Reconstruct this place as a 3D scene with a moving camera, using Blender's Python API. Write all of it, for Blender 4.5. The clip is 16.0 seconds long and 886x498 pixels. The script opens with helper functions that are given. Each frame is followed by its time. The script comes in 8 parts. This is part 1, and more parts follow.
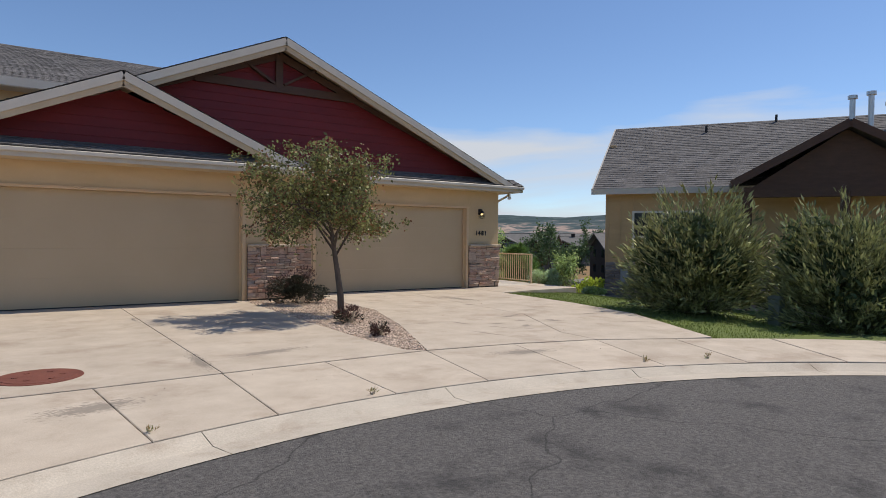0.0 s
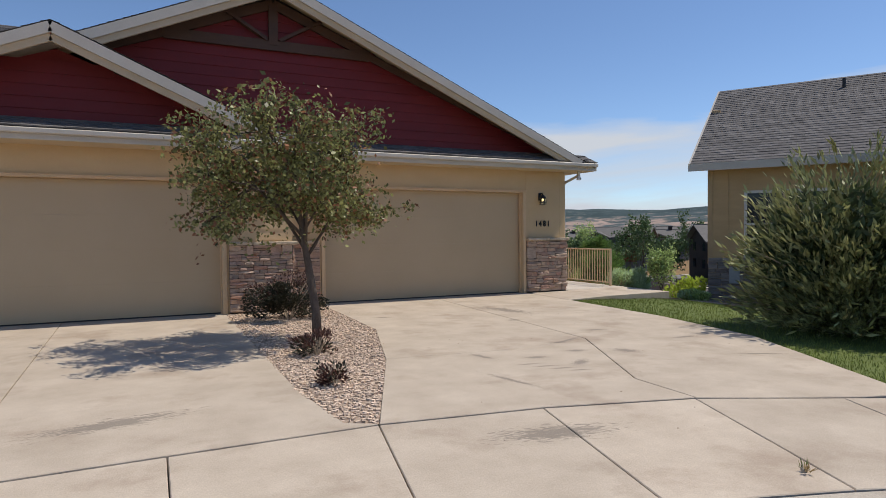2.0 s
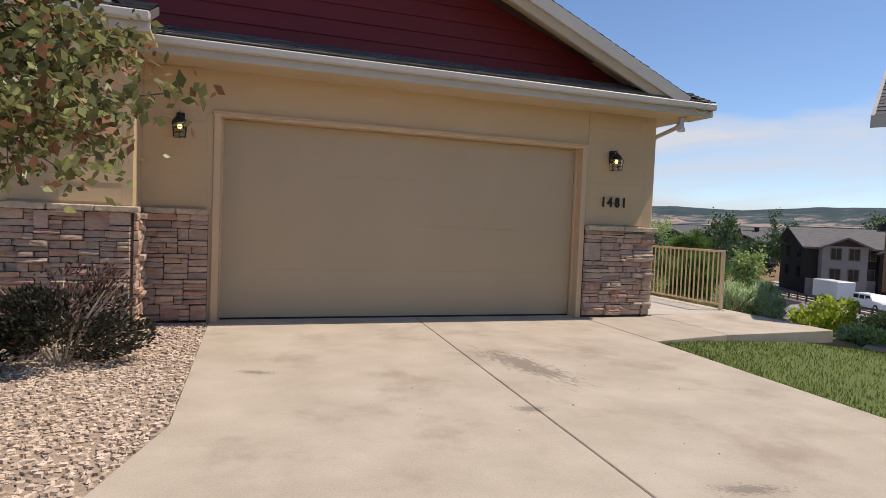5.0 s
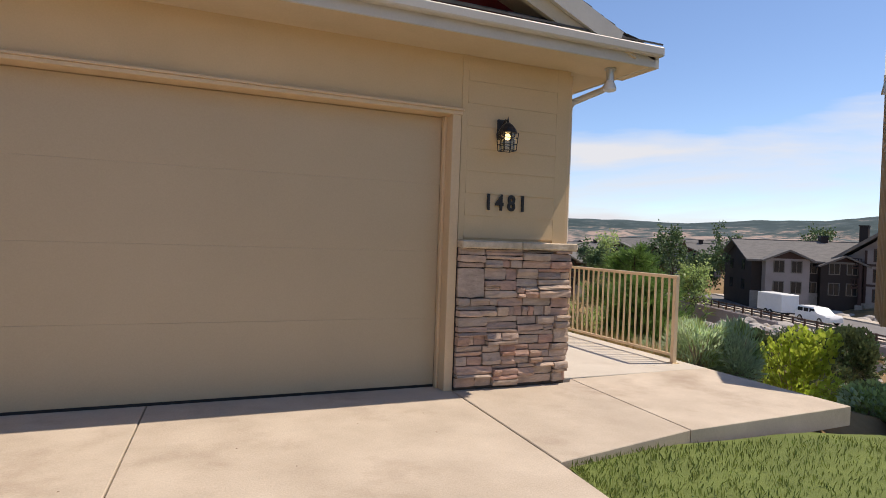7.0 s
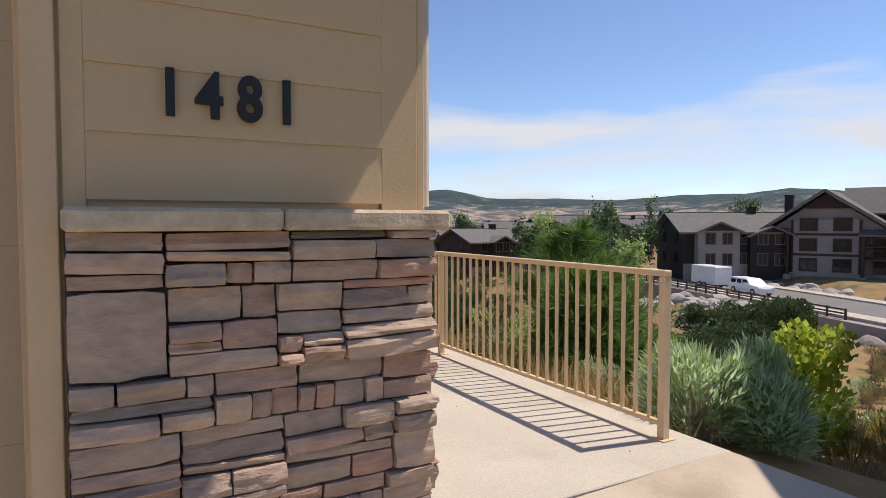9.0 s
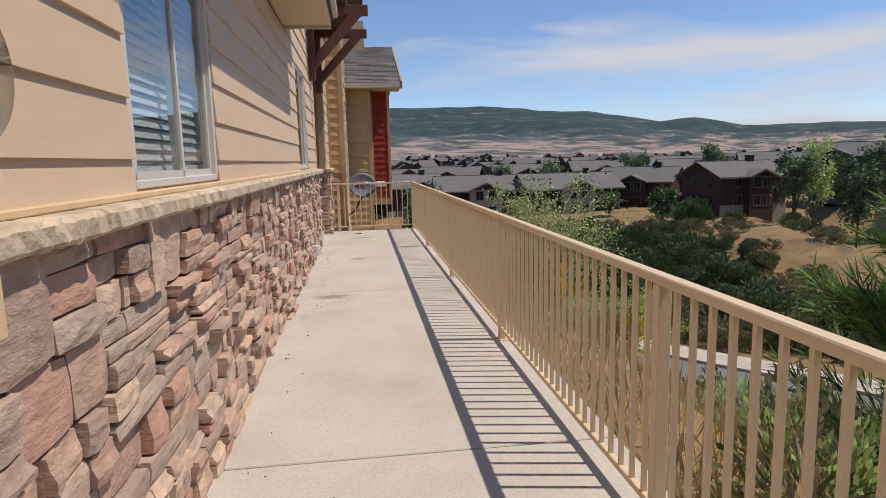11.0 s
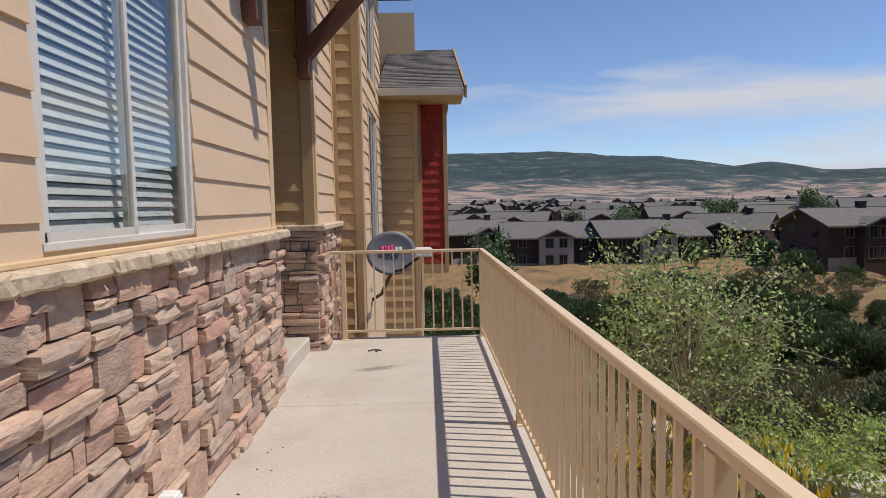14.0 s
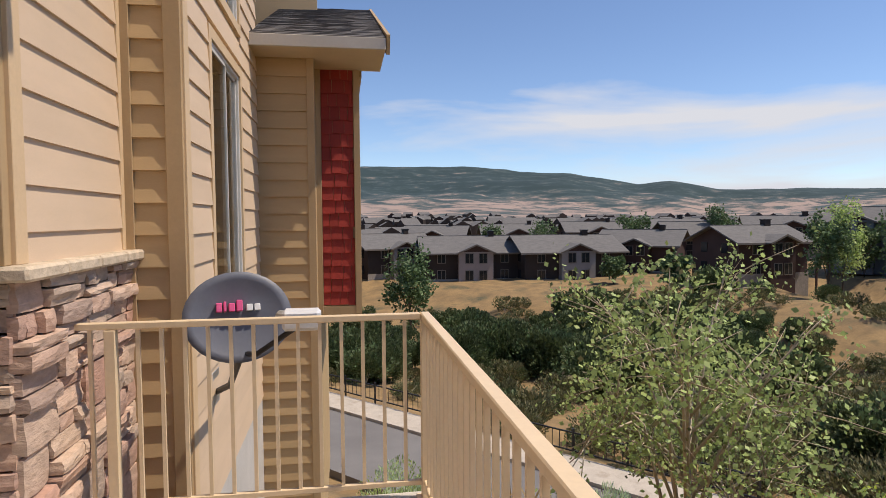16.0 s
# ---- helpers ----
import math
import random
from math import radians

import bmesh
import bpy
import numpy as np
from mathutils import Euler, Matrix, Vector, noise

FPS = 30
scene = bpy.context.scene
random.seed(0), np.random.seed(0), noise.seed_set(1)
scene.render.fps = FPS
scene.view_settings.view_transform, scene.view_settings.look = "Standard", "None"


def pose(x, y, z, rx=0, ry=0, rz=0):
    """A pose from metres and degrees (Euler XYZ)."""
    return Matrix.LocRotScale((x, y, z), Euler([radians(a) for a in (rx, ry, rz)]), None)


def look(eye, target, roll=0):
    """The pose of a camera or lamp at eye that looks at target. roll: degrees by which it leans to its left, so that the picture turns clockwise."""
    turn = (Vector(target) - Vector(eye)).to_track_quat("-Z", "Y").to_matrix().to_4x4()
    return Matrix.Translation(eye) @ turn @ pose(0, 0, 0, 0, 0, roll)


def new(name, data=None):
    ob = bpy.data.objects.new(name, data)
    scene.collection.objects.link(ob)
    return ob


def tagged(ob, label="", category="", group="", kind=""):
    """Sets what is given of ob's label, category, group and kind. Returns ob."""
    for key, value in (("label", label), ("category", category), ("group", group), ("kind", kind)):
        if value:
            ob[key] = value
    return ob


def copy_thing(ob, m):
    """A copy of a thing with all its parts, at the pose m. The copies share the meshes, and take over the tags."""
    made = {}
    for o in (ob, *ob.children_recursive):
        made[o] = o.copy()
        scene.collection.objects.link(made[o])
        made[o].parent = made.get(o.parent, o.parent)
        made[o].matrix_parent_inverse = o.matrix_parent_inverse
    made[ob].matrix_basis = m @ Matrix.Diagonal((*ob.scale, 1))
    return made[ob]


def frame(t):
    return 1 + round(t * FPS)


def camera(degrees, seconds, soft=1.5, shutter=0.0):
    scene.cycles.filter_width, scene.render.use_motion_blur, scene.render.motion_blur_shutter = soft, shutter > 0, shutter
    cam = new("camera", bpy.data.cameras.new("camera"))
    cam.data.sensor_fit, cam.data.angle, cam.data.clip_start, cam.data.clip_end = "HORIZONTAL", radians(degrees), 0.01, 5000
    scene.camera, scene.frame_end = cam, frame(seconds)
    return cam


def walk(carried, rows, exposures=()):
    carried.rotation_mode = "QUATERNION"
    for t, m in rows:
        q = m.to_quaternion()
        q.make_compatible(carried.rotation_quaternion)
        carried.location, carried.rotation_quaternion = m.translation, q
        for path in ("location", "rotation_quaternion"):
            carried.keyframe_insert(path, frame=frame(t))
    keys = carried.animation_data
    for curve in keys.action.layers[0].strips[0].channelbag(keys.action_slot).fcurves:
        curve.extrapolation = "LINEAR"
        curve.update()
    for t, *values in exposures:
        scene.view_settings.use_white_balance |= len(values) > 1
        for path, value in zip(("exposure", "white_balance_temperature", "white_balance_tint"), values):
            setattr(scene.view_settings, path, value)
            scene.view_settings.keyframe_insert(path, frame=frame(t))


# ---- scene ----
cam = camera(71.6, 16.0, soft=0.75)
PATH = [
    (0, (-12.546, -15.603, 1.547), (-11.437, -13.939, 1.512), 0.6),
    (0.5, (-11.722, -14.996, 1.543), (-10.682, -13.288, 1.498), -0.3),
    (1, (-10.985, -14.373, 1.526), (-10.024, -12.619, 1.483), -0.3),
    (1.5, (-10.296, -13.709, 1.5), (-9.416, -11.914, 1.438), -0.7),
    (2, (-9.579, -12.928, 1.46), (-8.726, -11.12, 1.414), -0.5),
    (2.5, (-8.936, -12.049, 1.36), (-8.068, -10.248, 1.325), 0.8),
    (3, (-8.391, -11.186, 1.383), (-7.52, -9.386, 1.328), 1.4),
    (3.5, (-7.815, -10.349, 1.274), (-7.009, -8.519, 1.217), 1.6),
    (4, (-7.221, -9.472, 1.244), (-6.468, -7.621, 1.17), 1.9),
    (4.5, (-6.737, -8.675, 1.207), (-6.079, -6.789, 1.125), 2.4),
    (5, (-6.123, -7.926, 1.32), (-5.471, -6.037, 1.234), 2.3),
    (7.5, (-2.919, -4.167, 1.376), (-2.074, -2.355, 1.355), 1.1),
    (8, (-2.384, -3.303, 1.343), (-1.415, -1.554, 1.335), 0.2),
    (8.2, (-2.187, -3.101, 1.303), (-1.133, -1.401, 1.292), 0.4),
    (9.25, (-0.74, -1.72, 1.33), (0.20, 0.04, 1.22), -0.2),
    (10.3, (0.31, -0.09, 1.365), (1.049, 1.753, 1.125), -1.0),
    (10.5, (0.516, 0.264, 1.37), (1.007, 2.184, 1.105), -1.1),
    (11, (0.773, 1.142, 1.47), (1.027, 3.105, 1.184), -1.4),
    (11.5, (0.99, 2.14, 1.444), (1.184, 4.111, 1.163), -1.9),
    (12, (1.121, 3.157, 1.499), (1.301, 5.136, 1.269), -1.6),
    (12.5, (1.171, 4.228, 1.506), (1.307, 6.211, 1.282), -1.6),
    (13, (1.254, 5.334, 1.554), (1.385, 7.321, 1.361), -1.6),
    (13.5, (1.305, 6.355, 1.559), (1.41, 8.348, 1.418), -1.1),
    (14, (1.242, 7.452, 1.53), (1.293, 9.446, 1.39), -1.1),
    (14.5, (1.177, 8.461, 1.529), (1.213, 10.456, 1.397), -1.3),
    (15, (1.175, 9.432, 1.488), (1.265, 11.426, 1.364), -0.5),
    (15.5, (1.255, 10.374, 1.563), (1.468, 12.358, 1.442), -0.3),
    (16, (1.428, 11.23, 1.544), (1.749, 13.202, 1.444), -0.4),
]
walk(cam, [(t, look(eye, target, roll)) for t, eye, target, roll in PATH],
     [(0.0, 0.0, 6550, 10), (1.5, -0.05, 6550, 10), (3.5, 0.03, 6600, 11), (5.0, 0.1, 6700, 12), (7.5, 0.32, 7000, 14), (8.2, 0.26, 6950, 14), (10.3, 0.14, 6650, 14), (11.0, -0.06, 6580, 14), (14.5, -0.08, 6560, 14), (15.0, -0.12, 6600, 14), (15.5, -0.2, 6750, 14), (16.0, 0.16, 6850, 14)])

# ---- light ----
SUN = Vector((0.55, -0.10, 1.0)).normalized()
sun_elev, sun_azim = math.asin(SUN.z), math.atan2(SUN.x, SUN.y)
sun = new("sun", bpy.data.lights.new("sun", "SUN"))
sun.data.energy, sun.data.angle, sun.data.color = 4.05, radians(0.55), (1.0, 0.92, 0.80)
sun.matrix_world = look(SUN * 60, (0, 0, 0))
world = bpy.data.worlds.new("sky")
scene.world = world
world.use_nodes = True


def build_sky():
    nt = world.node_tree
    bg = nt.nodes["Background"]
    sky = nt.nodes.new("ShaderNodeTexSky")
    sky.sky_type, sky.sun_disc = "NISHITA", False
    sky.sun_elevation, sky.sun_rotation = sun_elev, sun_azim
    sky.altitude, sky.air_density, sky.dust_density, sky.ozone_density = 1700, 1.0, 0.25, 2.2
    co = nt.nodes.new("ShaderNodeTexCoord")
    stretch = nt.nodes.new("ShaderNodeMapping")
    stretch.inputs["Scale"].default_value = (1.5, 1.5, 8.5)
    stretch.inputs["Location"].default_value = (0.35, 0.1, 0.55)
    cloud = nt.nodes.new("ShaderNodeTexNoise")
    cloud.inputs["Scale"].default_value, cloud.inputs["Detail"].default_value = 1.5, 8
    cloud.inputs["Roughness"].default_value, cloud.inputs["Distortion"].default_value = 0.52, 0.25
    ramp = nt.nodes.new("ShaderNodeValToRGB")
    ramp.color_ramp.elements[0].position, ramp.color_ramp.elements[1].position = 0.61, 0.82
    ramp.color_ramp.elements[0].color, ramp.color_ramp.elements[1].color = (0, 0, 0, 1), (1, 1, 1, 1)
    # high thin cloud lies in a bank low over the hills
    sep = nt.nodes.new("ShaderNodeSeparateXYZ")
    bank = nt.nodes.new("ShaderNodeValToRGB")
    e = bank.color_ramp.elements
    e[0].position, e[0].color = 0.0, (0.27, 0.27, 0.27, 1)
    e[1].position, e[1].color = 0.30, (0.0, 0.0, 0.0, 1)
    for at, v in ((0.03, 0.31), (0.08, 0.35), (0.14, 0.33), (0.18, 0.17), (0.215, 0.04)):
        el = e.new(at)
        el.color = (v, v, v, 1)
    # thin over the western hills, thicker to the east
    bearing, spread, part_bank = nt.nodes.new("ShaderNodeMath"), nt.nodes.new("ShaderNodeValToRGB"), nt.nodes.new("ShaderNodeMath")
    bearing.operation, part_bank.operation = "ARCTAN2", "MULTIPLY"
    g = spread.color_ramp.elements
    g[0].position, g[0].color = 0.0, (0.15, 0.15, 0.15, 1)
    g[1].position, g[1].color = 1.0, (0.8, 0.8, 0.8, 1)
    for at, v in ((0.14, 0.22), (0.36, 0.56), (0.66, 0.92)):
        el = g.new(at)
        el.color = (v, v, v, 1)
    nt.links.new(sep.outputs["X"], bearing.inputs[0])
    nt.links.new(sep.outputs["Y"], bearing.inputs[1])
    nt.links.new(bearing.outputs[0], spread.inputs[0])
    nt.links.new(bank.outputs[0], part_bank.inputs[0])
    nt.links.new(spread.outputs[0], part_bank.inputs[1])
    add = nt.nodes.new("ShaderNodeMath")
    mix = nt.nodes.new("ShaderNodeMix")
    mix.data_type = "RGBA"
    mix.inputs[7].default_value = (4.9, 5.25, 5.8, 1)
    tint = nt.nodes.new("ShaderNodeMix")
    tint.data_type, tint.blend_type = "RGBA", "MULTIPLY"
    tint.inputs[0].default_value, tint.inputs[7].default_value = 1.0, (0.93, 1.0, 1.09, 1)
    nt.links.new(sky.outputs[0], tint.inputs[6])
    for a, b in ((co.outputs["Generated"], stretch.inputs["Vector"]), (stretch.outputs[0], cloud.inputs["Vector"]),
                 (co.outputs["Generated"], sep.inputs[0]), (sep.outputs["Z"], bank.inputs[0]),
                 (cloud.outputs["Fac"], add.inputs[0]), (part_bank.outputs[0], add.inputs[1]),
                 (add.outputs[0], ramp.inputs[0]), (ramp.outputs[0], mix.inputs[0]),
                 (tint.outputs[2], mix.inputs[6]), (mix.outputs[2], bg.inputs["Color"])):
        nt.links.new(a, b)
    bg.inputs["Strength"].default_value = 0.125


build_sky()

# ---- materials ----
MATS = {}


def surf(name, c1, c2, scale=6.0, rough=0.8, bump=0.2, fine=60.0, metal=0.0, vary=0.0, stain=None, stain_scale=0.7,
         stain_amount=0.5, spec=0.4, stretch=(1, 1, 1), island=False, marks=(), mark_colour=(0.2, 0.17, 0.14), cracks=0.0,
         crack_colour=(0.02, 0.019, 0.018), crack_width=0.0022, grit=None):
    """A two-scale surface in world space: broad mottling between c1 and c2, fine grain, stains with a shape of their own, relief."""
    m = bpy.data.materials.new(name)
    m.use_nodes = True
    nt = m.node_tree
    N, L = nt.nodes, nt.links
    bsdf = N["Principled BSDF"]
    geo = N.new("ShaderNodeNewGeometry")
    mp = N.new("ShaderNodeMapping")
    mp.inputs["Scale"].default_value = stretch
    L.new(geo.outputs["Position"], mp.inputs["Vector"])

    def noise_node(s, detail, roughness=0.6):
        n = N.new("ShaderNodeTexNoise")
        n.inputs["Scale"].default_value, n.inputs["Detail"].default_value = s, detail
        n.inputs["Roughness"].default_value = roughness
        L.new(mp.outputs[0], n.inputs["Vector"])
        return n.outputs["Fac"]

    def mixed(fac, a, b, blend="MIX"):
        x = N.new("ShaderNodeMix")
        x.data_type, x.blend_type = "RGBA", blend
        for slot, v in ((0, fac), (6, a), (7, b)):
            if isinstance(v, (float, int)):
                x.inputs[slot].default_value = v
            elif isinstance(v, tuple):
                x.inputs[slot].default_value = (*v, 1)
            else:
                L.new(v, x.inputs[slot])
        return x.outputs[2]

    def ranged(v, lo, hi, to0=0.0, to1=1.0):
        r = N.new("ShaderNodeMapRange")
        r.inputs[1].default_value, r.inputs[2].default_value = lo, hi
        r.inputs[3].default_value, r.inputs[4].default_value = to0, to1
        L.new(v, r.inputs[0])
        return r.outputs[0]

    grain = noise_node(fine, 4, 0.65)
    col = mixed(ranged(noise_node(scale, 5), 0.3, 0.7), c1, c2)
    if stain:
        col = mixed(ranged(noise_node(stain_scale, 7, 0.62), 0.53, 0.68, 0.0, stain_amount), col, stain)
    for mx, my, rx, ry, turn in marks:
        # a spill or tyre scuff: an oval broken up by streaky noise
        place = N.new("ShaderNodeMapping")
        place.vector_type = "TEXTURE"
        place.inputs["Location"].default_value, place.inputs["Scale"].default_value = (mx, my, 0), (rx, ry, 1)
        place.inputs["Rotation"].default_value = (0, 0, radians(turn))
        L.new(geo.outputs["Position"], place.inputs["Vector"])
        size = N.new("ShaderNodeVectorMath")
        size.operation = "LENGTH"
        L.new(place.outputs[0], size.inputs[0])
        worn = N.new("ShaderNodeTexNoise")
        worn.inputs["Scale"].default_value, worn.inputs["Detail"].default_value = 6.5, 6
        worn.inputs["Distortion"].default_value = 1.2
        L.new(place.outputs[0], worn.inputs["Vector"])
        total = N.new("ShaderNodeMath")
        total.operation = "MULTIPLY_ADD"
        L.new(worn.outputs["Fac"], total.inputs[0])
        total.inputs[1].default_value = 2.2
        L.new(size.outputs["Value"], total.inputs[2])
        col = mixed(ranged(total.outputs[0], 1.45, 1.75, 0.75, 0.0), col, mark_colour)
    if cracks:
        bent, cell = N.new("ShaderNodeMix"), N.new("ShaderNodeTexVoronoi")
        bent.data_type = "RGBA"
        wob = N.new("ShaderNodeTexNoise")
        wob.inputs["Scale"].default_value = 1.4
        L.new(geo.outputs["Position"], wob.inputs["Vector"])
        bent.inputs[0].default_value = 0.35
        L.new(geo.outputs["Position"], bent.inputs[6])
        L.new(wob.outputs["Color"], bent.inputs[7])
        cell.feature = "DISTANCE_TO_EDGE"
        cell.inputs["Scale"].default_value = cracks
        L.new(bent.outputs[2], cell.inputs["Vector"])
        col = mixed(ranged(cell.outputs["Distance"], 0.0, crack_width, 0.7, 0.0), col, crack_colour)
    if vary or island:
        src = geo.outputs["Random Per Island"] if island else N.new("ShaderNodeObjectInfo").outputs["Random"]
        hsv = N.new("ShaderNodeHueSaturation")
        L.new(ranged(src, 0, 1, 1 - vary, 1 + vary), hsv.inputs["Value"])
        L.new(col, hsv.inputs["Color"])
        col = hsv.outputs[0]
    if grit is None:
        grit = 0.05 if bump <= 0.12 else 0.18
    shade = ranged(grain, 0.25, 0.75, 1 - grit, 1 + grit * 0.8)
    comb = N.new("ShaderNodeCombineColor")
    for i in range(3):
        L.new(shade, comb.inputs[i])
    col = mixed(1.0, col, comb.outputs[0], "MULTIPLY")
    L.new(col, bsdf.inputs["Base Color"])
    bsdf.inputs["Roughness"].default_value, bsdf.inputs["Metallic"].default_value = rough, metal
    bsdf.inputs["Specular IOR Level"].default_value = spec
    if bump:
        bp = N.new("ShaderNodeBump")
        bp.inputs["Strength"].default_value, bp.inputs["Distance"].default_value = bump, 0.012
        L.new(grain, bp.inputs["Height"])
        L.new(bp.outputs[0], bsdf.inputs["Normal"])
    MATS[name] = m
    return m


def stone_mat(name, tones):
    """Ledge stone: every piece takes its own tone out of a ramp, with veins and grit."""
    m = surf(name, (0.56, 0.56, 0.56), (0.82, 0.82, 0.82), 7, 0.92, 0.9, 16, spec=0.2, stretch=(1, 1, 2.2), grit=0.13)
    nt = m.node_tree
    info, ramp, mul = nt.nodes.new("ShaderNodeObjectInfo"), nt.nodes.new("ShaderNodeValToRGB"), nt.nodes.new("ShaderNodeMix")
    src = info.outputs["Random"]
    ramp.color_ramp.interpolation = "CONSTANT"
    for i, c in enumerate(tones):
        el = ramp.color_ramp.elements[i] if i < 2 else ramp.color_ramp.elements.new(i / len(tones))
        el.position = i / len(tones)
        el.color = (*c, 1)
    mul.data_type, mul.blend_type = "RGBA", "MULTIPLY"
    mul.inputs[0].default_value = 1.0
    bsdf = nt.nodes["Principled BSDF"]
    old = bsdf.inputs["Base Color"].links[0].from_socket
    nt.links.new(src, ramp.inputs[0])
    nt.links.new(old, mul.inputs[6])
    nt.links.new(ramp.outputs[0], mul.inputs[7])
    nt.links.new(mul.outputs[2], bsdf.inputs["Base Color"])
    return m


TONES = [(0.697, 0.482, 0.37), (0.615, 0.468, 0.37), (0.697, 0.427, 0.322), (0.778, 0.577, 0.431), (0.574, 0.42, 0.336), (0.67, 0.461, 0.35),
         (0.806, 0.577, 0.438), (0.67, 0.509, 0.397), (0.629, 0.414, 0.322), (0.738, 0.495, 0.37), (0.615, 0.482, 0.384), (0.724, 0.536, 0.411)]
STONE = stone_mat("ledge_stone", TONES)
STONE_DARK = stone_mat("dark_ledge_stone", [(0.30, 0.27, 0.25), (0.36, 0.33, 0.31), (0.26, 0.23, 0.22)])
MORTAR = surf("mortar", (0.06, 0.045, 0.037), (0.10, 0.075, 0.06), 9, 0.95, 0.3)
CAPSTONE = surf("cap_stone", (0.42, 0.335, 0.235), (0.66, 0.54, 0.40), 9, 0.92, 1.0, 20)
SIDING = surf("tan_siding", (0.60, 0.450, 0.310), (0.66, 0.495, 0.345), 1.5, 0.62, 0.10, 60, vary=0.035, stretch=(1, 1, 5))
# on recess and wing returns this is tan with shade put into the colour
SIDING_DARK = surf("ochre_and_shaded_siding", (0.46, 0.32, 0.165), (0.52, 0.36, 0.19), 1.5, 0.65, 0.10, 60, vary=0.05, stretch=(1, 1, 5))
STUCCO = surf("garage_wall_paint", (0.56, 0.41, 0.235), (0.62, 0.455, 0.265), 1.2, 0.7, 0.12, 70)
TRIM = surf("tan_trim", (0.60, 0.435, 0.26), (0.66, 0.48, 0.295), 2.0, 0.6, 0.06, 50)
# on those returns, the tan trim with shade put into its colour
TRIM_DARK = surf("ochre_and_shaded_trim", (0.42, 0.29, 0.155), (0.47, 0.33, 0.18), 2.0, 0.62, 0.06, 50)
DOORMAT = surf("garage_door_paint", (0.465, 0.36, 0.225), (0.50, 0.388, 0.246), 0.7, 0.5, 0.05, 90)
RED = surf("red_siding", (0.145, 0.012, 0.014), (0.18, 0.016, 0.018), 1.2, 0.6, 0.10, 50, vary=0.05, stretch=(1, 1, 4))
SHAKE = surf("red_shake", (0.30, 0.030, 0.020), (0.36, 0.040, 0.026), 4, 0.7, 0.25, 50, vary=0.16)
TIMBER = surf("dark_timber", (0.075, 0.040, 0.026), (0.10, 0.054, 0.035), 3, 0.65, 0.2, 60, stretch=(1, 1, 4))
BRACKET = surf("stained_timber", (0.115, 0.045, 0.026), (0.15, 0.06, 0.034), 3, 0.55, 0.2, 60)
FASCIA = surf("grey_fascia", (0.50, 0.46, 0.40), (0.56, 0.515, 0.45), 2, 0.5, 0.05, 50)
SOFFIT = surf("tan_soffit", (0.54, 0.43, 0.29), (0.60, 0.48, 0.33), 2, 0.7, 0.05, 50)
SHINGLE = surf("asphalt_shingle", (0.105, 0.10, 0.10), (0.17, 0.16, 0.155), 7, 0.95, 0.5, 90, vary=0.22, island=True)
CONCRETE = surf("driveway_concrete", (0.42, 0.35, 0.275), (0.545, 0.465, 0.375), 1.7, 0.85, 0.25, 70, vary=0.06,
                stain=(0.31, 0.235, 0.175), stain_scale=1.1, stain_amount=0.60, grit=0.10,
                marks=[(-3.45, -2.75, 0.34, 1.1, 12), (-4.05, -4.0, 0.22, 0.13, -10), (-5.9, -2.6, 0.28, 0.09, -25), (-5.5, -6.84, 0.26, 0.11, -15), (-4.82, -6.72, 0.24, 0.12, -18),
                       (-4.65, -6.13, 0.24, 0.08, -15), (-3.55, -5.5, 0.34, 0.10, -14), (-6.04, -6.5, 0.08, 0.35, 15), (-4.26, -7.0, 0.18, 0.26, 30), (-2.85, -6.6, 0.36, 0.10, -5),
                       (-10.85, -7.7, 0.16, 0.9, 0), (-9.9, -7.5, 0.9, 0.22, 10), (-6.9, -9.2, 0.8, 0.25, -12), (-12.1, -9.3, 0.7, 0.3, 10), (-5.2, -7.3, 0.3, 0.13, 30),
                       (-5.78, -7.12, 0.24, 0.045, -12), (-5.68, -7.29, 0.26, 0.045, -12), (-5.57, -7.46, 0.26, 0.045, -14), (-5.46, -7.62, 0.22, 0.045, -14),
                       (-6.35, -7.7, 0.07, 0.6, 14), (-4.45, -6.05, 0.55, 0.05, 22), (-3.0, -7.9, 0.5, 0.06, -30)])
WALKCRETE = surf("walkway_concrete", (0.47, 0.425, 0.365), (0.55, 0.505, 0.44), 1.3, 0.85, 0.15, 85, vary=0.02,
                 stain=(0.36, 0.30, 0.24), stain_scale=1.1, stain_amount=0.40,
                 marks=[(0.66, 10.55, 0.22, 0.14, 0), (0.75, 13.2, 0.4, 0.12, 20), (0.4, 7.9, 0.4, 0.2, 0)])
GUTTERC = surf("gutter_concrete", (0.44, 0.385, 0.315), (0.54, 0.475, 0.39), 2.2, 0.9, 0.25, 70, stain=(0.30, 0.23, 0.17), stain_scale=2.0)
FOUND = surf("foundation_concrete", (0.46, 0.44, 0.41), (0.56, 0.53, 0.49), 2, 0.9, 0.2, 60)
ASPHALT = surf("asphalt", (0.058, 0.054, 0.051), (0.150, 0.138, 0.130), 30.0, 0.9, 1.0, 75, stain=(0.030, 0.028, 0.028), stain_scale=1.5,
               stain_amount=0.7, cracks=0.22)
ROADFAR = surf("worn_asphalt", (0.16, 0.15, 0.145), (0.20, 0.19, 0.18), 0.5, 0.9, 0.1, 20)
RAILPAINT = surf("tan_rail_paint", (0.68, 0.52, 0.33), (0.72, 0.56, 0.365), 3, 0.42, 0.04, 40)
BLACK = surf("black_metal", (0.012, 0.011, 0.011), (0.02, 0.018, 0.018), 9, 0.45, 0.1, 60)
RUST = surf("manhole_iron", (0.14, 0.045, 0.03), (0.19, 0.062, 0.04), 5, 0.8, 0.4, 60)
